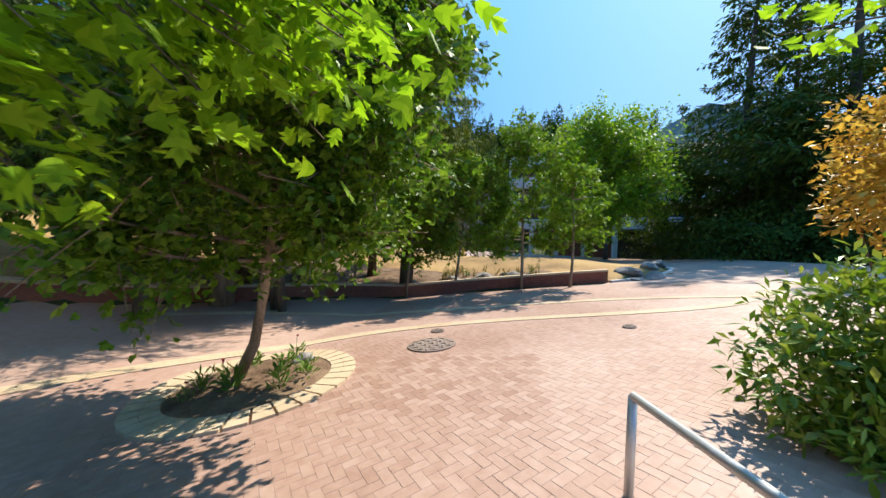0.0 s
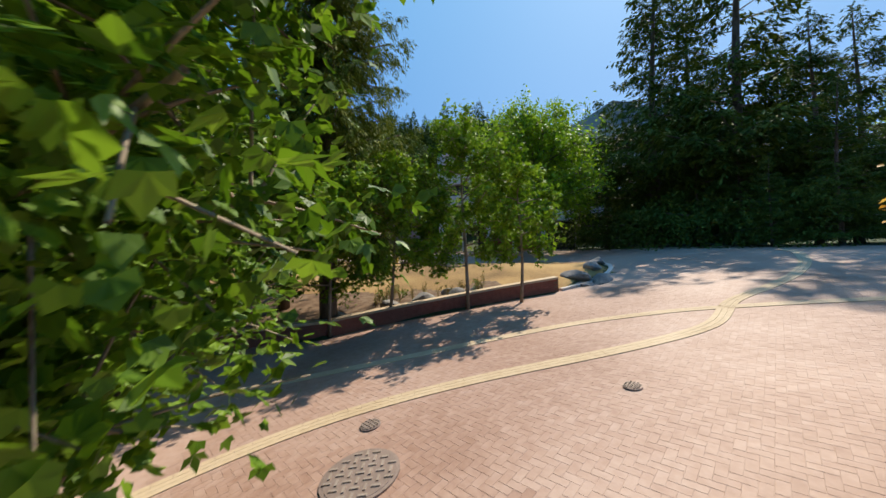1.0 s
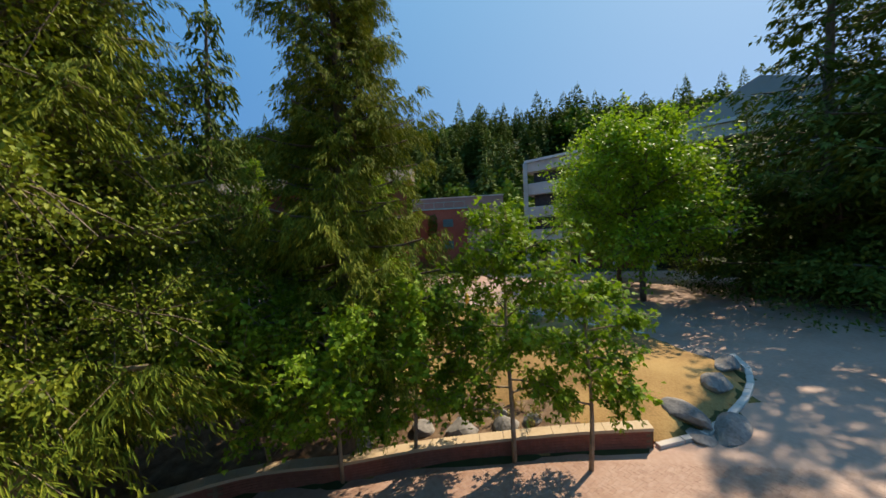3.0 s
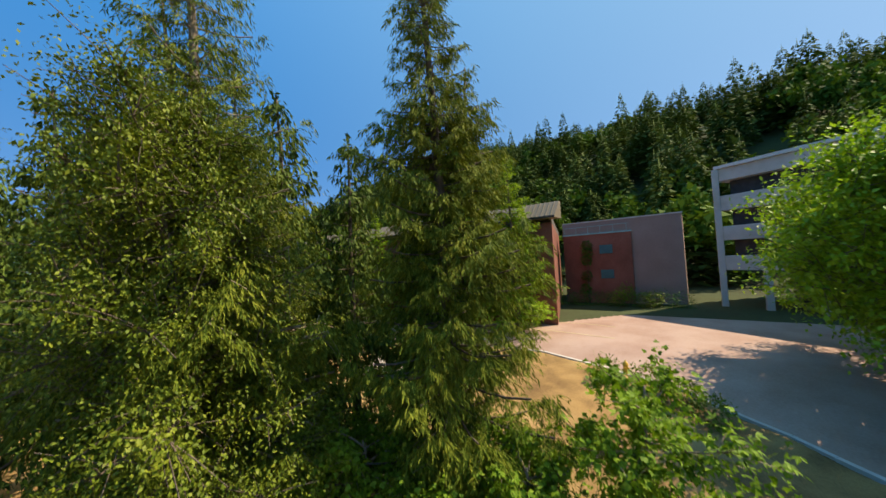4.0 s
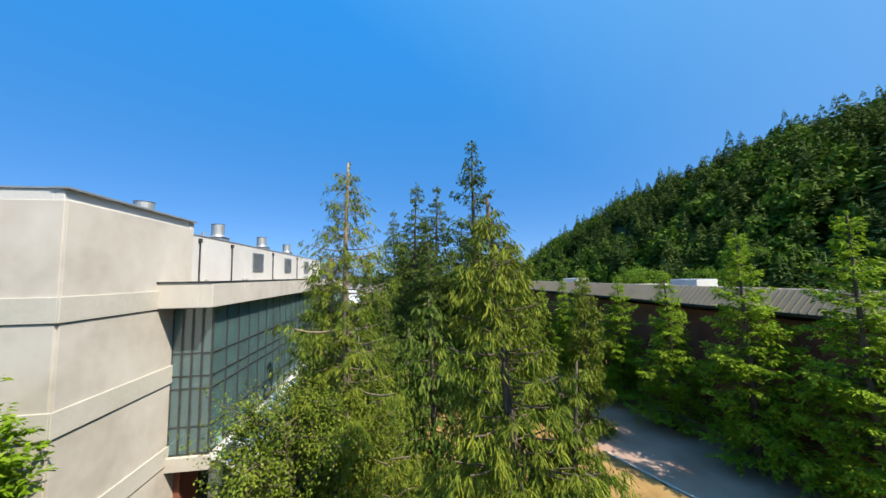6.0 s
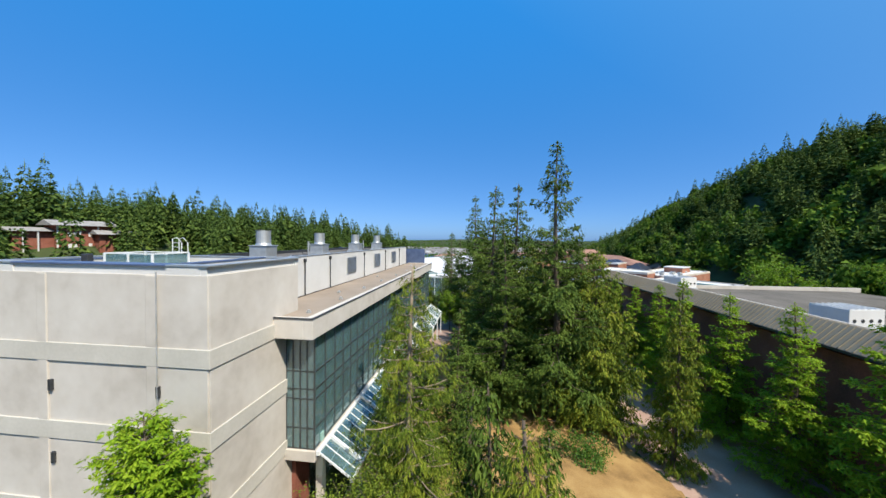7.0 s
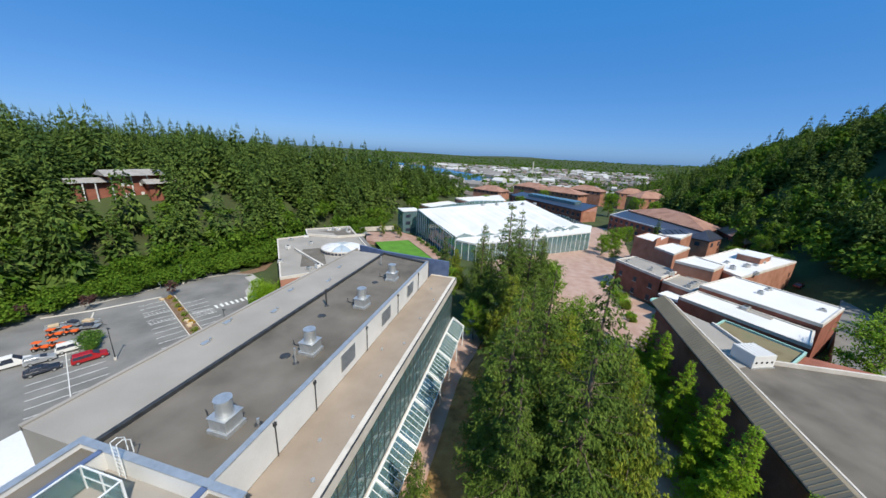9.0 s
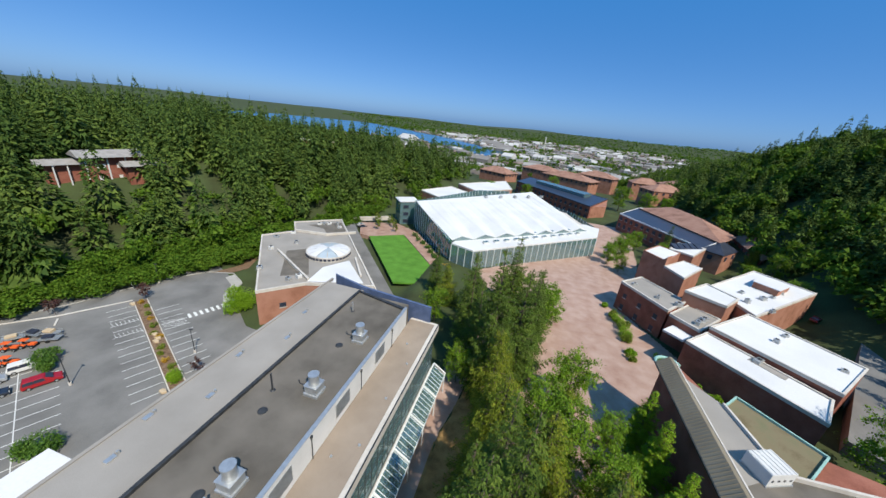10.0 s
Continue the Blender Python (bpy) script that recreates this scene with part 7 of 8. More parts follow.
# white-roofed glass hall
hall = thing("glass_hall", "glass walled hall with folded white roofs", "building")
HP = [(-52.6, 175.2), (-22.9, 134.8), (-14, 131.5), (33.5, 176.5), (36.5, 192), (26, 222), (2, 246), (-12, 238), (-30, 226)]
part("core", Mesh().prism([(-49, 176), (-22, 139.5), (-15, 137), (29, 178), (32, 192), (23, 219), (2, 241), (-12, 233)], -8, 4.2), M_CONC, hall)
part("lower_roof", Mesh().prism([(-22.9, 134.8), (-14, 131.5), (33.5, 176.5), (36.5, 192), (30, 196), (-20, 148)], 4.6, 5.2), M_MEMB, hall, "white flat membrane roof", bevel=0.05)
# the large roof, sloped, with a pleated south edge
q0, q1 = np.array((-24.0, 136.0)), np.array((30.0, 184.0))
nf = 7
north = [np.array((-51, 172)), np.array((2, 244))]
for k in range(nf):
    a, b = q0 + (q1 - q0) * k / nf, q0 + (q1 - q0) * (k + 1) / nf
    c, d = north[0] + (north[1] - north[0]) * k / nf, north[0] + (north[1] - north[0]) * (k + 1) / nf
    m = (a + b) / 2
    v = [(*a, 5.6), (*m, 7.2), (*b, 5.6), (*d, 9.0), (*c, 9.0), (*((c + d) / 2), 9.0)]
    lo = [(x, y, z - 0.35) for x, y, z in v]
    part("roof_fold", Mesh().add(v + lo, [(0, 1, 5, 4), (1, 2, 3, 5), (10, 11, 7, 6), (11, 9, 8, 7), (6, 7, 1, 0), (7, 8, 2, 1), (8, 9, 3, 2), (9, 11, 5, 3), (11, 10, 4, 5), (10, 6, 0, 4)]), M_MEMB, hall, "folded white membrane roof")
    part("clerestory", Mesh().add([(*a, 4.9), (*b, 4.9), (*b, 5.3), (*m, 6.9), (*a, 5.3)], [(0, 1, 2, 3, 4)]), M_HALLG, hall, "green tinted clerestory glass")
for i in range(len(HP)):
    a, b = np.array(HP[i]), np.array(HP[(i + 1) % len(HP)])
    L = np.linalg.norm(b - a)
    k = max(2, int(L / 3.0))
    top = 8.4 if i in (0, 8, 7) else 4.6
    for j in range(k):
        p, q = a + (b - a) * (j + 0.03) / k, a + (b - a) * (j + 0.97) / k
        t0 = top if i != 0 else 8.4 - 2.2 * j / k
        part("glass_panel", vec_box(Mesh(), (*p, (t0 - 8) / 2), (*q, (t0 - 8) / 2), 0.06, t0 + 8), M_HALLG, hall)
        part("mullion", Mesh().box(a[0] + (b - a)[0] * j / k - 0.1, a[0] + (b - a)[0] * j / k + 0.1, a[1] + (b - a)[1] * j / k - 0.1, a[1] + (b - a)[1] * j / k + 0.1, -8, t0), M_FRAME, hall)
for i in range(11):
    f = (i + 1.5) / 13
    p = np.array((-14, 133.5)) + f * (np.array((33, 178)) - np.array((-14, 133.5)))
    for w in range(2 if i > 4 else 1):
        x, y = p + np.array((-3.0, 3.2)) * (0.9 + w * 1.1)
        e = thing("roof_skylight", "small raised skylight on the white roof", "skylight", "hall skylights")
        e.matrix_world = pose(float(x), float(y), 5.2, 0, 0, 43)
        part("curb", Mesh().box(-1.2, 1.2, -0.7, 0.7, 0, 0.5), M_WHITE, e, bevel=0.04)
        part("lens", Mesh().box(-1.1, 1.1, -0.6, 0.6, 0.5, 0.7), M_HALLG, e, bevel=0.05)
for i in range(5):
    clutter("roof_unit", "white exhaust hood on the folded roof", "hall roof units", -22 + 7.5 * i, 205 + 6.5 * i, 8.7, 1.6, 1.6, 1.2, 45, M_GALV)
tw = thing("glass_stair_tower", "square glass stair tower with dark openings", "tower")
part("core", Mesh().prism([(-66, 182), (-60.4, 174.8), (-53, 181), (-58.6, 188)], -7, 6.4), M_HALLG, tw)
part("roof", Mesh().prism([(-66.4, 182), (-60.4, 174.3), (-52.5, 181), (-58.6, 188.5)], 6.4, 6.8), M_MEMB, tw)
for z in (-3.5, 0.3, 4.0):
    part("opening", vec_box(Mesh(), (-59.0, 175.8, z), (-57.0, 177.5, z), 0.3, 1.6), M_SLATE, tw)
an = thing("annex", "brick annex with white flat roofs behind the hall", "building")
block(an, [(-69, 229), (-55, 257), (-33, 240), (-46, 212)], -8, 2.4, M_BRICKW, M_MEMB, 0.4, M_CONC)
block(an, [(-50, 257), (-20, 300), (-12, 266), (-32, 238)], -8, 5.2, M_BRICKW, M_MEMB, 0.4, M_CONC)
# long brick hall beyond, with a glazed roof lantern
lh = thing("long_brick_hall", "long red brick hall with a glazed roof lantern", "building")
block(lh, [(-12, 316), (-2, 352), (57, 290), (40, 251)], -10, 4.2, M_BRICK, M_SLATE, 0.3, M_SLATE, windows=[(3, ((-4, 2.0), (0, 2.0)), 2.2, 2.6)])
part("lantern", Mesh().prism([(4, 318), (9, 326), (45, 290), (39, 280)], 4.0, 6.4), M_HALLG, lh, "glazed roof lantern")
part("end_tower", Mesh().prism([(39, 252), (52, 264), (57, 290), (44, 276)], -10, 3.0), M_BRICKW, lh)
# brick arts building right of the walk
ah = thing("brick_arts_building", "stepped brick building with white membrane roofs", "building")
MR = [(33, 126), (40.1, 132.8), (48.6, 120.3), (41.4, 112)]
block(ah, MR, -4, 7.0, M_BRICK, M_ROOFG, 0.4, M_CONC, "grey membrane roof", [(0, ((-1.2, 1.6),), 1.2, 3.6), (3, ((-1.2, 1.6), (2.6, 1.4)), 1.2, 4.0)])
block(ah, [(41.8, 111.6), (49.0, 119.8), (54.6, 114.5), (46.6, 105.6)], -4, 6.4, M_BRICK, M_ROOFG, 0.4, M_CONC, "grey membrane roof", [(0, ((0, 1.6),), 1.4, 3.2)])
block(ah, [(40.7, 98.3), (47.3, 104.6), (61.2, 88.6), (55.7, 81.1)], -4, 7.0, M_BRICK, M_MEMB, 0.4, M_CONC, "clean white membrane roof", [(0, ((1, 1.2),), 1.3, 3.0), (2, ((-1, 1.4), (2.5, 1.4)), 1.3, 3.2)])
block(ah, [(47.4, 104.6), (60.8, 116.5), (74, 100.5), (62.0, 88.6)], -4, 8.6, M_BRICK, M_MEMB, 0.4, M_CONC, "clean white membrane roof")
block(ah, [(47.2, 120.4), (55.8, 129), (60.6, 121.6), (54.8, 114.8)], -4, 10.2, M_BRICKW, M_MEMB, 0.4, M_CONC, "clean white membrane roof")
block(ah, [(57.5, 131), (80.9, 154.8), (91.5, 142.6), (62, 115.5)], -4, 8.8, M_BRICKW, M_MEMB, 0.4, M_CONC, "clean white membrane roof", [(1, ((0, 2), (4.5, 2)), 1.6, 2.6)])
part("roof_pavilion", Mesh().prism([(72, 138), (78, 144.5), (82.5, 140), (76, 133.5)], 8.4, 10.4), M_BRICKW, ah)
part("roof_pavilion_top", Mesh().prism([(71.6, 138), (78, 145), (83, 140), (76, 133)], 10.4, 10.6), M_MEMB, ah)
part("porch_roof", Mesh().prism([(39.5, 106.8), (43.5, 110.8), (47.2, 107.6), (43, 103.4)], 3.4, 4.0), M_MEMB, ah, bevel=0.05)
part("inset_roof", Mesh().prism([(51.5, 96.4), (54.5, 99), (58.5, 94.4), (55.5, 91.7)], 6.75, 6.8), M_ROOFG, ah, "grey roof inset")
rng = np.random.default_rng(251)
for i, (x, y, z) in enumerate(((50, 112.5, 6.15), (48.6, 110.8, 6.15), (47.2, 109, 6.15), (36.5, 125.5, 6.75), (41, 119, 6.75), (45.2, 116.4, 6.75), (53.5, 96.5, 6.8), (64, 108, 8.35), (68, 97.5, 8.35), (60, 104, 8.35), (66, 131, 8.55), (70, 128.5, 8.55), (74, 131.5, 8.55), (79, 137, 8.55), (84, 143, 8.55), (80, 147, 8.55), (64, 124, 8.55), (68, 120.5, 8.55))):
    clutter("roof_unit", "grey rooftop ventilation unit on a white roof", "arts building roof units", x, y, z, rng.uniform(0.8, 2.4), rng.uniform(0.7, 1.3), rng.uniform(0.5, 1.2), rng.uniform(20, 60), M_GALV)
# stepped brick towers
st_ = thing("stepped_tower", "stepped brick tower with sloped skylights", "building")
block(st_, [(45, 152.6), (53, 163), (58.5, 157), (50, 144.5)], -4, 10, M_BRICKW, M_MEMB, 0.3, M_BRICKW)
block(st_, [(48.8, 141.8), (58, 151.6), (62, 146.6), (52, 133.5)], -4, 9.0, M_BRICKW, M_MEMB, 0.3, M_CONC)
block(st_, [(55.5, 159.5), (62.4, 171), (71, 168), (61.8, 154.7)], -4, 10.4, M_BRICKW, M_MEMB, 0.3, M_CONC)
part("buttress", Mesh().prism([(49.2, 142.5), (51.5, 145.2), (48.5, 149.5), (46, 147)], [-4] * 4, [12, 12, 5, 5]), M_BRICKW, st_)
for k in range(5):
    x, y = 57.5 + 2.4 * k, 161.5 + 1.4 * k
    part("skylight", Mesh().add([(x - 1, y + 1.5, 10.3), (x + 1, y + 2.6, 10.3), (x + 2.4, y - 0.4, 10.3), (x + 0.4, y - 1.5, 10.3), (x - 1, y + 1.5, 11.6), (x + 1, y + 2.6, 11.6)], [(3, 2, 5, 4), (0, 3, 4), (1, 5, 2), (0, 4, 5, 1)]), M_SLATE, st_, "dark sloped skylight")
# library and hip-roofed halls


def hip(e, poly, z0, z1, z2, roof, wall, inset=0.35):
    """A hipped roof over a four-sided building."""
    p = [np.array(q, float) for q in poly]
    area = sum(p[i][0] * p[(i + 1) % 4][1] - p[(i + 1) % 4][0] * p[i][1] for i in range(4))
    if area < 0:
        p = p[::-1]
    if np.linalg.norm(p[1] - p[0]) < np.linalg.norm(p[2] - p[1]):
        p = p[1:] + p[:1]
    c = sum(p) / 4
    part("wall", Mesh().prism([tuple(c + (q - c) * 0.94) for q in p], z0, z1), wall, e)
    r0 = (p[0] + p[3]) / 2 + ((p[1] + p[2]) / 2 - (p[0] + p[3]) / 2) * inset
    r1 = (p[0] + p[3]) / 2 + ((p[1] + p[2]) / 2 - (p[0] + p[3]) / 2) * (1 - inset)
    v = [(*q, z1) for q in p] + [(*r0, z2), (*r1, z2)] + [(*q, z1 - 0.3) for q in p]
    part("roof", Mesh().add(v, [(0, 1, 5, 4), (1, 2, 5), (2, 3, 4, 5), (3, 0, 4), (6, 7, 1, 0), (7, 8, 2, 1), (8, 9, 3, 2), (9, 6, 0, 3), (9, 8, 7, 6)]), roof, e)
    for i in range(4):
        a, b = p[i], p[(i + 1) % 4]
        a, b = c + (a - c) * 0.95, c + (b - c) * 0.95
        L = np.linalg.norm(b - a)
        d = (b - a) / L
        for k in range(max(1, int(L / 5.5))):
            m = a + d * L * (k + 0.5) / max(1, int(L / 5.5))
            part("window", vec_box(Mesh(), (*(m - d * 0.9), z1 - 2.2), (*(m + d * 0.9), z1 - 2.2), 0.35, 1.8), M_SLATE, e)


lb = thing("library", "long brick library with dark panels and hipped roofs", "building")
block(lb, [(54, 234), (71, 262), (93, 204), (78, 185)], -6, 6.0, M_BRICK, M_SLATE, 0.3, M_MEMB, "dark solar panelled roof", [(3, ((-1.5, 2.2), (2.6, 1.8)), 2.0, 2.0)])
hip(lb, [(70, 258), (96, 280), (105, 216), (90, 197)], -6, 6.5, 11.0, M_TERRA, M_BRICK)
hip(lb, [(107, 224), (126, 243), (119, 204), (101, 186)], -6, 4.5, 8.5, M_TERRA, M_BRICK)
part("ridge", vec_box(Mesh(), (71, 259, 6.4), (92, 206, 6.4), 1.4, 0.9), M_MEMB, lb, "white ridge strip")
hip(lb, [(77, 186), (88, 198), (95, 192), (84, 180)], -6, 5.4, 9.0, M_SLATE, M_BRICKW)
for i, (x, y, w, d, z, tn) in enumerate(((118, 372, 34, 22, 6, 20), (150, 420, 40, 26, 7, 20), (175, 372, 30, 22, 4, 10), (205, 440, 40, 24, 8, 35), (165, 330, 26, 16, 2, 10), (118, 430, 30, 20, 4, 0), (240, 500, 44, 26, 9, 30), (40, 420, 60, 22, 1, -35), (10, 470, 50, 22, 0, -35), (75, 460, 44, 20, 2, -30), (-40, 420, 40, 24, -3, -30))):
    e = thing("brick_hall", "brick hall under a terracotta hipped roof", "building", "far brick halls")
    c, s = math.cos(radians(tn)), math.sin(radians(tn))
    hip(e, [(x + a * w / 2 * c - b * d / 2 * s, y + a * w / 2 * s + b * d / 2 * c) for a, b in ((-1, -1), (1, -1), (1, 1), (-1, 1))], -22, z, z + 5.5, M_TERRA, M_BRICKW)
# trees among the halls
for i, (x, y, s) in enumerate([(38, 168, 0.8), (43, 175, 0.9), (48, 186, 0.9), (55, 196, 0.85), (41, 160, 0.6), (62, 182, 0.8), (82, 285, 1.5), (68, 300, 1.6), (98, 296, 1.3), (92, 150, 0.8), (98, 172, 0.9), (105, 178, 1.0), (88, 168, 0.8), (108, 160, 0.9), (-2, 290, 1.0), (20, 360, 1.3), (96, 78, 1.2), (88, 84, 1.1), (80, 72, 1.2), (84, 92, 0.9), (60, 75, 1.35), (12, 108, 0.9), (4, 112, 0.9), (-30, 284, 1.0), (-82, 190, 0.8)]):
    copy_thing(gum, pose(*at_land(x, y), 0, 0, 70 * i + 10) @ Matrix.Scale(s, 4))
for i, (x, y, s) in enumerate([(8, 96, 0.8), (2, 104, 0.85), (-8, 100, 0.75), (-16, 104, 0.7), (-21, 110, 0.6), (-1, 114, 0.6), (66, 190, 0.7), (100, 190, 0.6)]):
    copy_thing(fir_c if i % 2 else fir_a, pose(*at_land(x, y), 0, 0, 50 * i) @ Matrix.Scale(s, 4))
for i, (x, y, r) in enumerate(((31.5, 119, 1.6), (32.2, 116, 1.9), (32.6, 112.6, 1.8), (32.8, 109.5, 2.0), (32.6, 106.4, 1.7), (31.9, 100.5, 1.2), (31.8, 97.8, 0.9), (30, 124.5, 1.0))):
    bush(x, y, r, float(land(x, y)) - 0.05, M_LIME if i % 2 else M_BIRCH, "yellow green shrub in a bed on the brick walk", 300 + i, "walk shrubs", squash=1.0, leaf=0.24, k=500)
for i, (x, y, r) in enumerate(((39, 96, 1.0), (41, 94.5, 1.1), (43, 92, 1.0), (45.5, 89.5, 0.9), (38.6, 100.4, 1.0))):
    bush(x, y, r, float(land(x, y)) - 0.05, M_LIME, "yellow green shrub below the brick wall", 320 + i, "wall shrubs", squash=1.2, leaf=0.22, k=300)
single("service_road", Mesh().prism([(62, 84), (98, 132), (118, 190), (124, 188), (112, 128), (72, 74)], -4, float(land(95, 135)) + 0.1), M_ASPHALT, "grey service road below the wooded hill", "road", kind="structure")
# house on the knoll
hz = float(land(-147, 108))
kh = thing("knoll_house", "red brick house with grey roofs and white posts", "house")
Rk = Matrix.Translation((-147, 108, 0)) @ Matrix.Rotation(radians(76), 4, "Z") @ Matrix.Diagonal((0.82, 0.82, 1, 1))


def kbox(nm, x0, x1, y0, y1, z0, z1, m, lab=""):
    return part(nm, Mesh().box(x0, x1, y0, y1, z0, z1, Rk), m, kh, lab)


kbox("wall", -9, 9, -5, 5, hz - 9, 23.4, M_BRICK, "red brick wall")
kbox("wall", -20, -9, -3, 5, hz - 9, 21.2, M_BRICK)
kbox("wall", 3, 15, -9, -4, hz - 9, 20.4, M_BRICK)
for x0, x1, y0, y1, z, r in ((-11, 11, -7.5, 6.5, 23.4, 2.0), (-22, -9.2, -5, 6.5, 21.2, 1.4), (1.5, 17, -11, -3, 20.4, 1.6)):
    v = [tuple(Rk @ Vector(p)) for p in ((x0, y0, z), (x1, y0, z), (x1, y1, z), (x0, y1, z), (x0, (y0 + y1) / 2, z + r), (x1, (y0 + y1) / 2, z + r))]
    part("roof", Mesh().add(v, [(0, 1, 5, 4), (2, 3, 4, 5), (0, 4, 3), (1, 2, 5), (3, 2, 1, 0)]), M_SHINGLE, kh, "grey shingled gable roof")
for x in (-8.9, -2, 4):
    kbox("post", x, x + 0.5, -5.4, -5.0, hz - 6, 23.4, M_WHITE, "white post")
for x in (-18, -14):
    kbox("post", x, x + 0.4, -4.6, -4.2, hz - 6, 21.2, M_WHITE, "white post")
for x in (-5.5, -3.8, 1, 6):
    for z in (15.5, 19.5):
        kbox("window", x, x + 1.2, -5.1, -4.9, z, z + 1.5, M_WHITE, "white framed window")
k2 = thing("brick_dormitory", "long brick dormitory among tall conifers", "building")
block(k2, [(-162, 228), (-127, 247), (-133, 258), (-168, 239)], 0, 24.6, M_BRICK, M_MEMB, 0.4, M_CONC, windows=[(0, ((18, 1.8), (22, 1.8)), 1.6, 2.6)])
part("stair_panel", vec_box(Mesh(), (-139, 240.4, 22), (-136, 242, 22), 0.6, 9), M_BAND, k2)
# ---- the town ----


def town(name, label, n, ok, size, hts, material, seed, x0, x1, y0, y1):
    rng = np.random.default_rng(seed)
    ms = Mesh()
    x, y = rng.uniform(x0, x1, n), rng.uniform(y0, y1, n)
    k = ok(x, y)
    x, y = x[k], y[k]
    z = land(x, y)
    vs = []
    for i in range(len(x)):
        w, d, h = rng.uniform(*size), rng.uniform(*size) * 0.7, rng.uniform(*hts)
        a = rng.normal(-0.4, 0.12)
        m = Matrix.Translation((x[i], y[i], z[i])) @ Matrix.Rotation(a, 4, "Z")
        r = h + rng.choice([0.1, 0.28 * d])
        v = [tuple(m @ Vector(p)) for p in ((-w / 2, -d / 2, -4), (w / 2, -d / 2, -4), (w / 2, d / 2, -4), (-w / 2, d / 2, -4), (-w / 2, -d / 2, h), (w / 2, -d / 2, h), (w / 2, d / 2, h), (-w / 2, d / 2, h), (-w / 2, 0, r), (w / 2, 0, r))]
        ms.add(v, [(0, 1, 5, 4), (1, 2, 6, 9, 5), (2, 3, 7, 6), (3, 0, 4, 8, 7), (4, 5, 9, 8), (6, 7, 8, 9)])
    return single(name, ms, material, label, "town", kind="stuff")


WATER = np.array([(-1755, 1095), (-1580, 1460), (-856, 1452), (-550, 1467), (-155, 1092), (-120, 1340), (-471, 1895), (-1110, 2540), (-2400, 3700), (-4300, 2660)])
dry = lambda x, y: ~inside(WATER, x, y) & (np.abs(x) < 0.75 * y)
M_TOWNA = mat("pale_town_walls", [(0.20, 0.19, 0.18), (0.34, 0.33, 0.32), (0.50, 0.49, 0.48)], 0.8, 0.01, 0, fine=0.3, island=0.9)
M_TOWNB = mat("dull_town_roofs", [(0.14, 0.12, 0.11), (0.26, 0.19, 0.16), (0.34, 0.30, 0.28)], 0.85, 0.01, 0, fine=0.3, island=0.9)
town("town_houses", "many small houses with grey and brown roofs", 2600, lambda x, y: dry(x, y) & (y > 460 + 0.3 * np.abs(x)), (9, 22), (4, 9), M_TOWNB, 401, -900, 900, 450, 2900)
town("town_blocks", "pale commercial blocks and sheds of the town", 420, lambda x, y: dry(x, y) & (y > 620), (14, 48), (5, 14), M_TOWNA, 402, -600, 700, 600, 2600)
town("harbour_sheds", "long white industrial sheds along the shoreline", 60, lambda x, y: dry(x, y) & (edge_distance(WATER, x, y) < 260) & (x > -1000), (30, 90), (6, 12), M_TOWNA, 403, -1000, 200, 1250, 2500)
p, rng = scatter(411, 12000, -2200, 1800, 600, 4200, lambda x, y: dry(x, y) & ((wave(x, y, 130) > -0.35) | (y > 2400)))
woods("far_trees", "green tree cover among the distant streets", p, rng.uniform(8, 18, len(p)), rng.uniform(12, 26, len(p)), [leaf_template(s, 12) for s in range(20, 24)], M_FARLEAF, 7)
ch = thing("smokestack", "tall pale smokestack in the town", "chimney", at=(20, 1700, -45))
part("shaft", Mesh().tube([(0, 0, 0), (0, 0, 62)], [3.5, 2.2], 12), M_CONC, ch)
part("cap_ring", Mesh().tube([(0, 0, 60), (0, 0, 62.5)], 2.6, 12), M_MEMB, ch)

# ---- herringbone bricks of the plaza ----
HB = 0.092


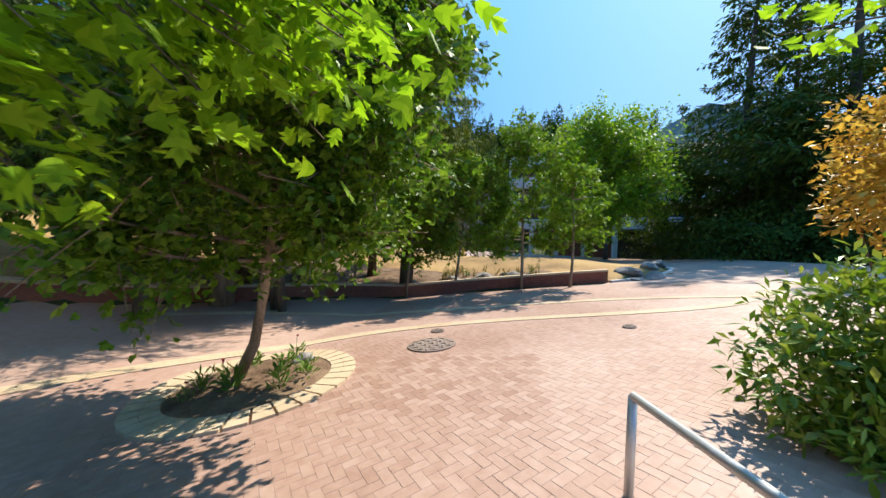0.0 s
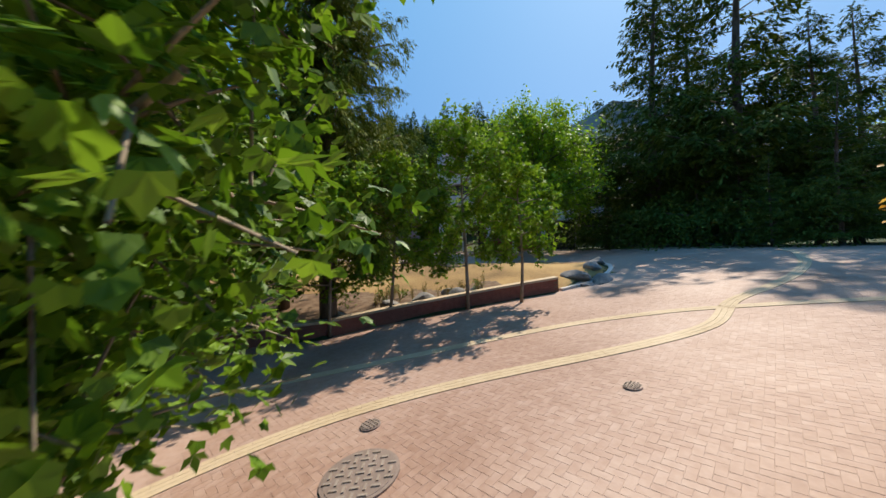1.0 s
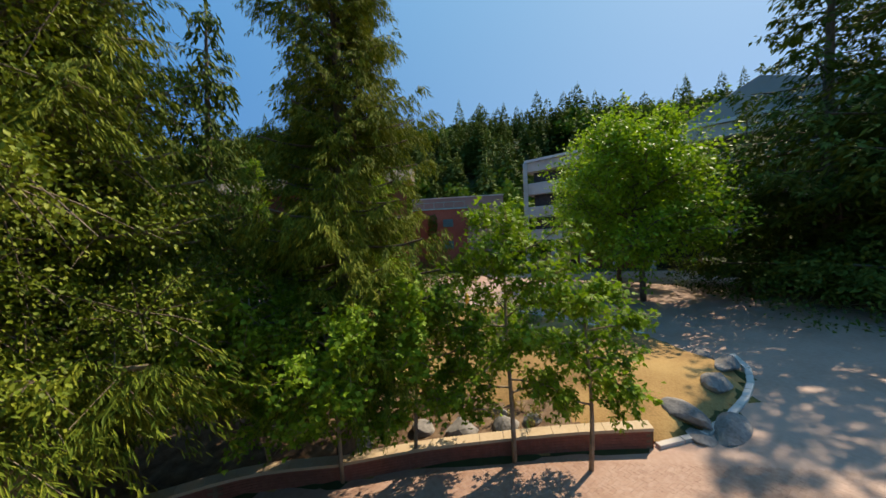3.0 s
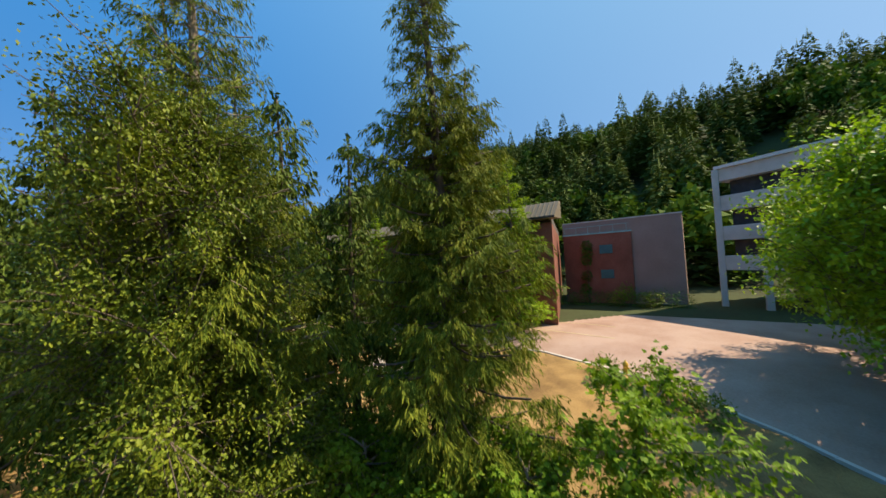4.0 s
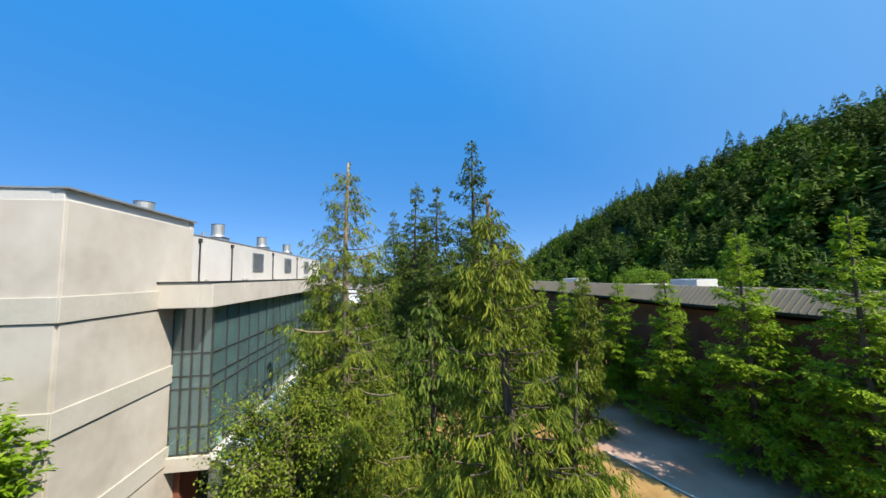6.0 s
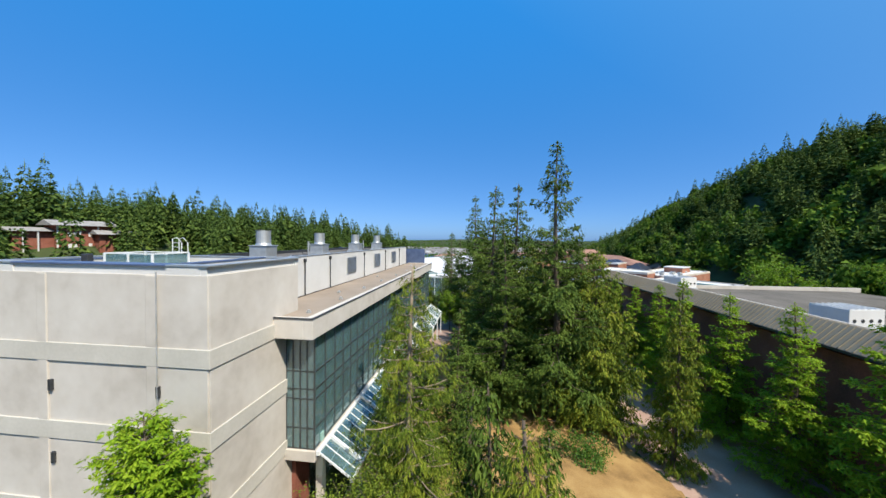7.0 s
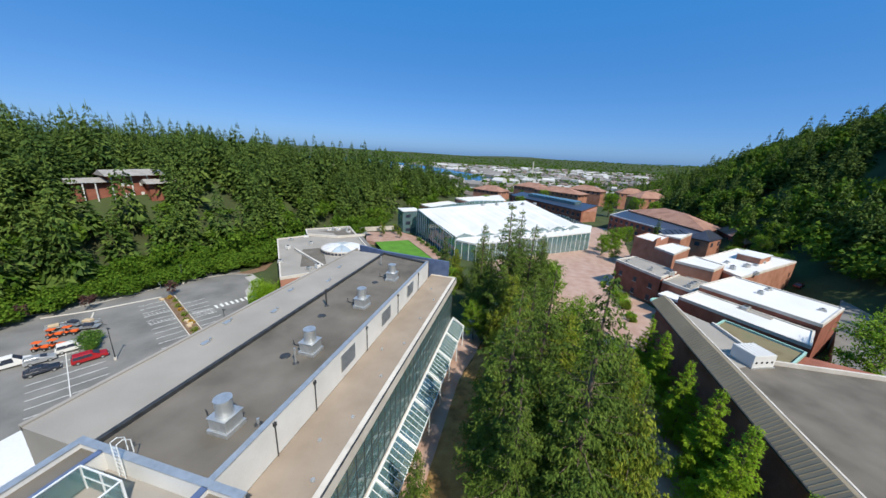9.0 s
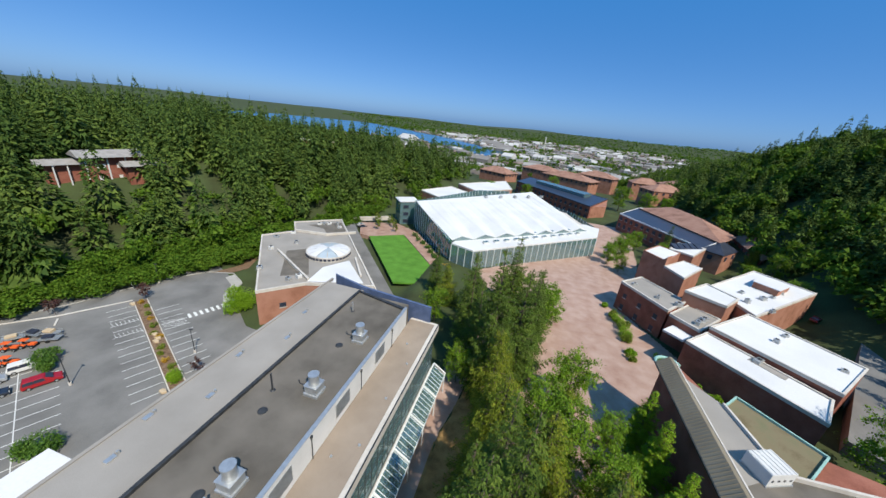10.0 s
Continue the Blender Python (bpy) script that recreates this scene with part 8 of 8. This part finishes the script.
def brick_mesh(lx, ly):
    g = 0.0014
    ms = Mesh()
    ms.add([(g, g, 0), (lx - g, g, 0), (lx - g, ly - g, 0), (g, ly - g, 0), (2 * g, 2 * g, 0.002), (lx - 2 * g, 2 * g, 0.002), (lx - 2 * g, ly - 2 * g, 0.002), (2 * g, ly - 2 * g, 0.002)],
           [(4, 5, 6, 7), (0, 1, 5, 4), (1, 2, 6, 5), (2, 3, 7, 6), (3, 0, 4, 7)])
    return ms


HM = {0: brick_mesh(2 * HB, HB), 3: brick_mesh(HB, 2 * HB)}
HD = {k: v.data("brick", M_PAVER) for k, v in HM.items()}
bed = thing("herringbone_paving", "weathered red bricks laid in herringbone", "paving", at=yz(0, 0, 0.001))
bed["kind"] = "structure"
bed.rotation_euler = (math.atan(-0.122), math.atan(-0.02), TURN)
rest_v, rest_f, n = [], [], 0
rng = np.random.default_rng(500)
c45, s45 = math.cos(radians(45)), math.sin(radians(45))
made = 0
for i in range(-165, 100):
    for j in range(-70, 210):
        k = (i - j) % 4
        if k not in HM:
            continue
        x, y = (i * c45 - j * s45) * HB, (i * s45 + j * c45) * HB
        if not (-11.2 < x < 2.3 and -4.0 < y < 9.6):
            continue
        if x > 2.2 - 0.19 * max(0, y - 4) or math.hypot(x - PC[0], y - PC[1]) < 1.1:
            continue
        dz = rng.uniform(-0.0012, 0.0008)
        if -8.0 < x < -6.0 and 5.2 < y < 7.9 and made < 300:
            o = part("brick", HD[k], M_PAVER, bed)
            o.location = (x, y, dz)
            o.rotation_euler = (0, 0, radians(45))
            made += 1
        else:
            v = HM[k].v[0]
            rest_v.append(np.stack([v[:, 0] * c45 - v[:, 1] * s45 + x, v[:, 0] * s45 + v[:, 1] * c45 + y, v[:, 2] + dz], -1))
            rest_f.extend([[a + n for a in f] for f in HM[k].f])
            n += 8
me = bpy.data.meshes.new("brickwork")
me.from_pydata(np.concatenate(rest_v).tolist(), [], rest_f)
M_PAVERI = mat("brick_paver_piece", [(0.27, 0.155, 0.11), (0.36, 0.23, 0.175), (0.43, 0.30, 0.24)], 0.6, 0.35, 0.25, fine=9, island=0.14)
me.materials.append(M_PAVERI)
part("brickwork", me, M_PAVERI, bed)["kind"] = "stuff"
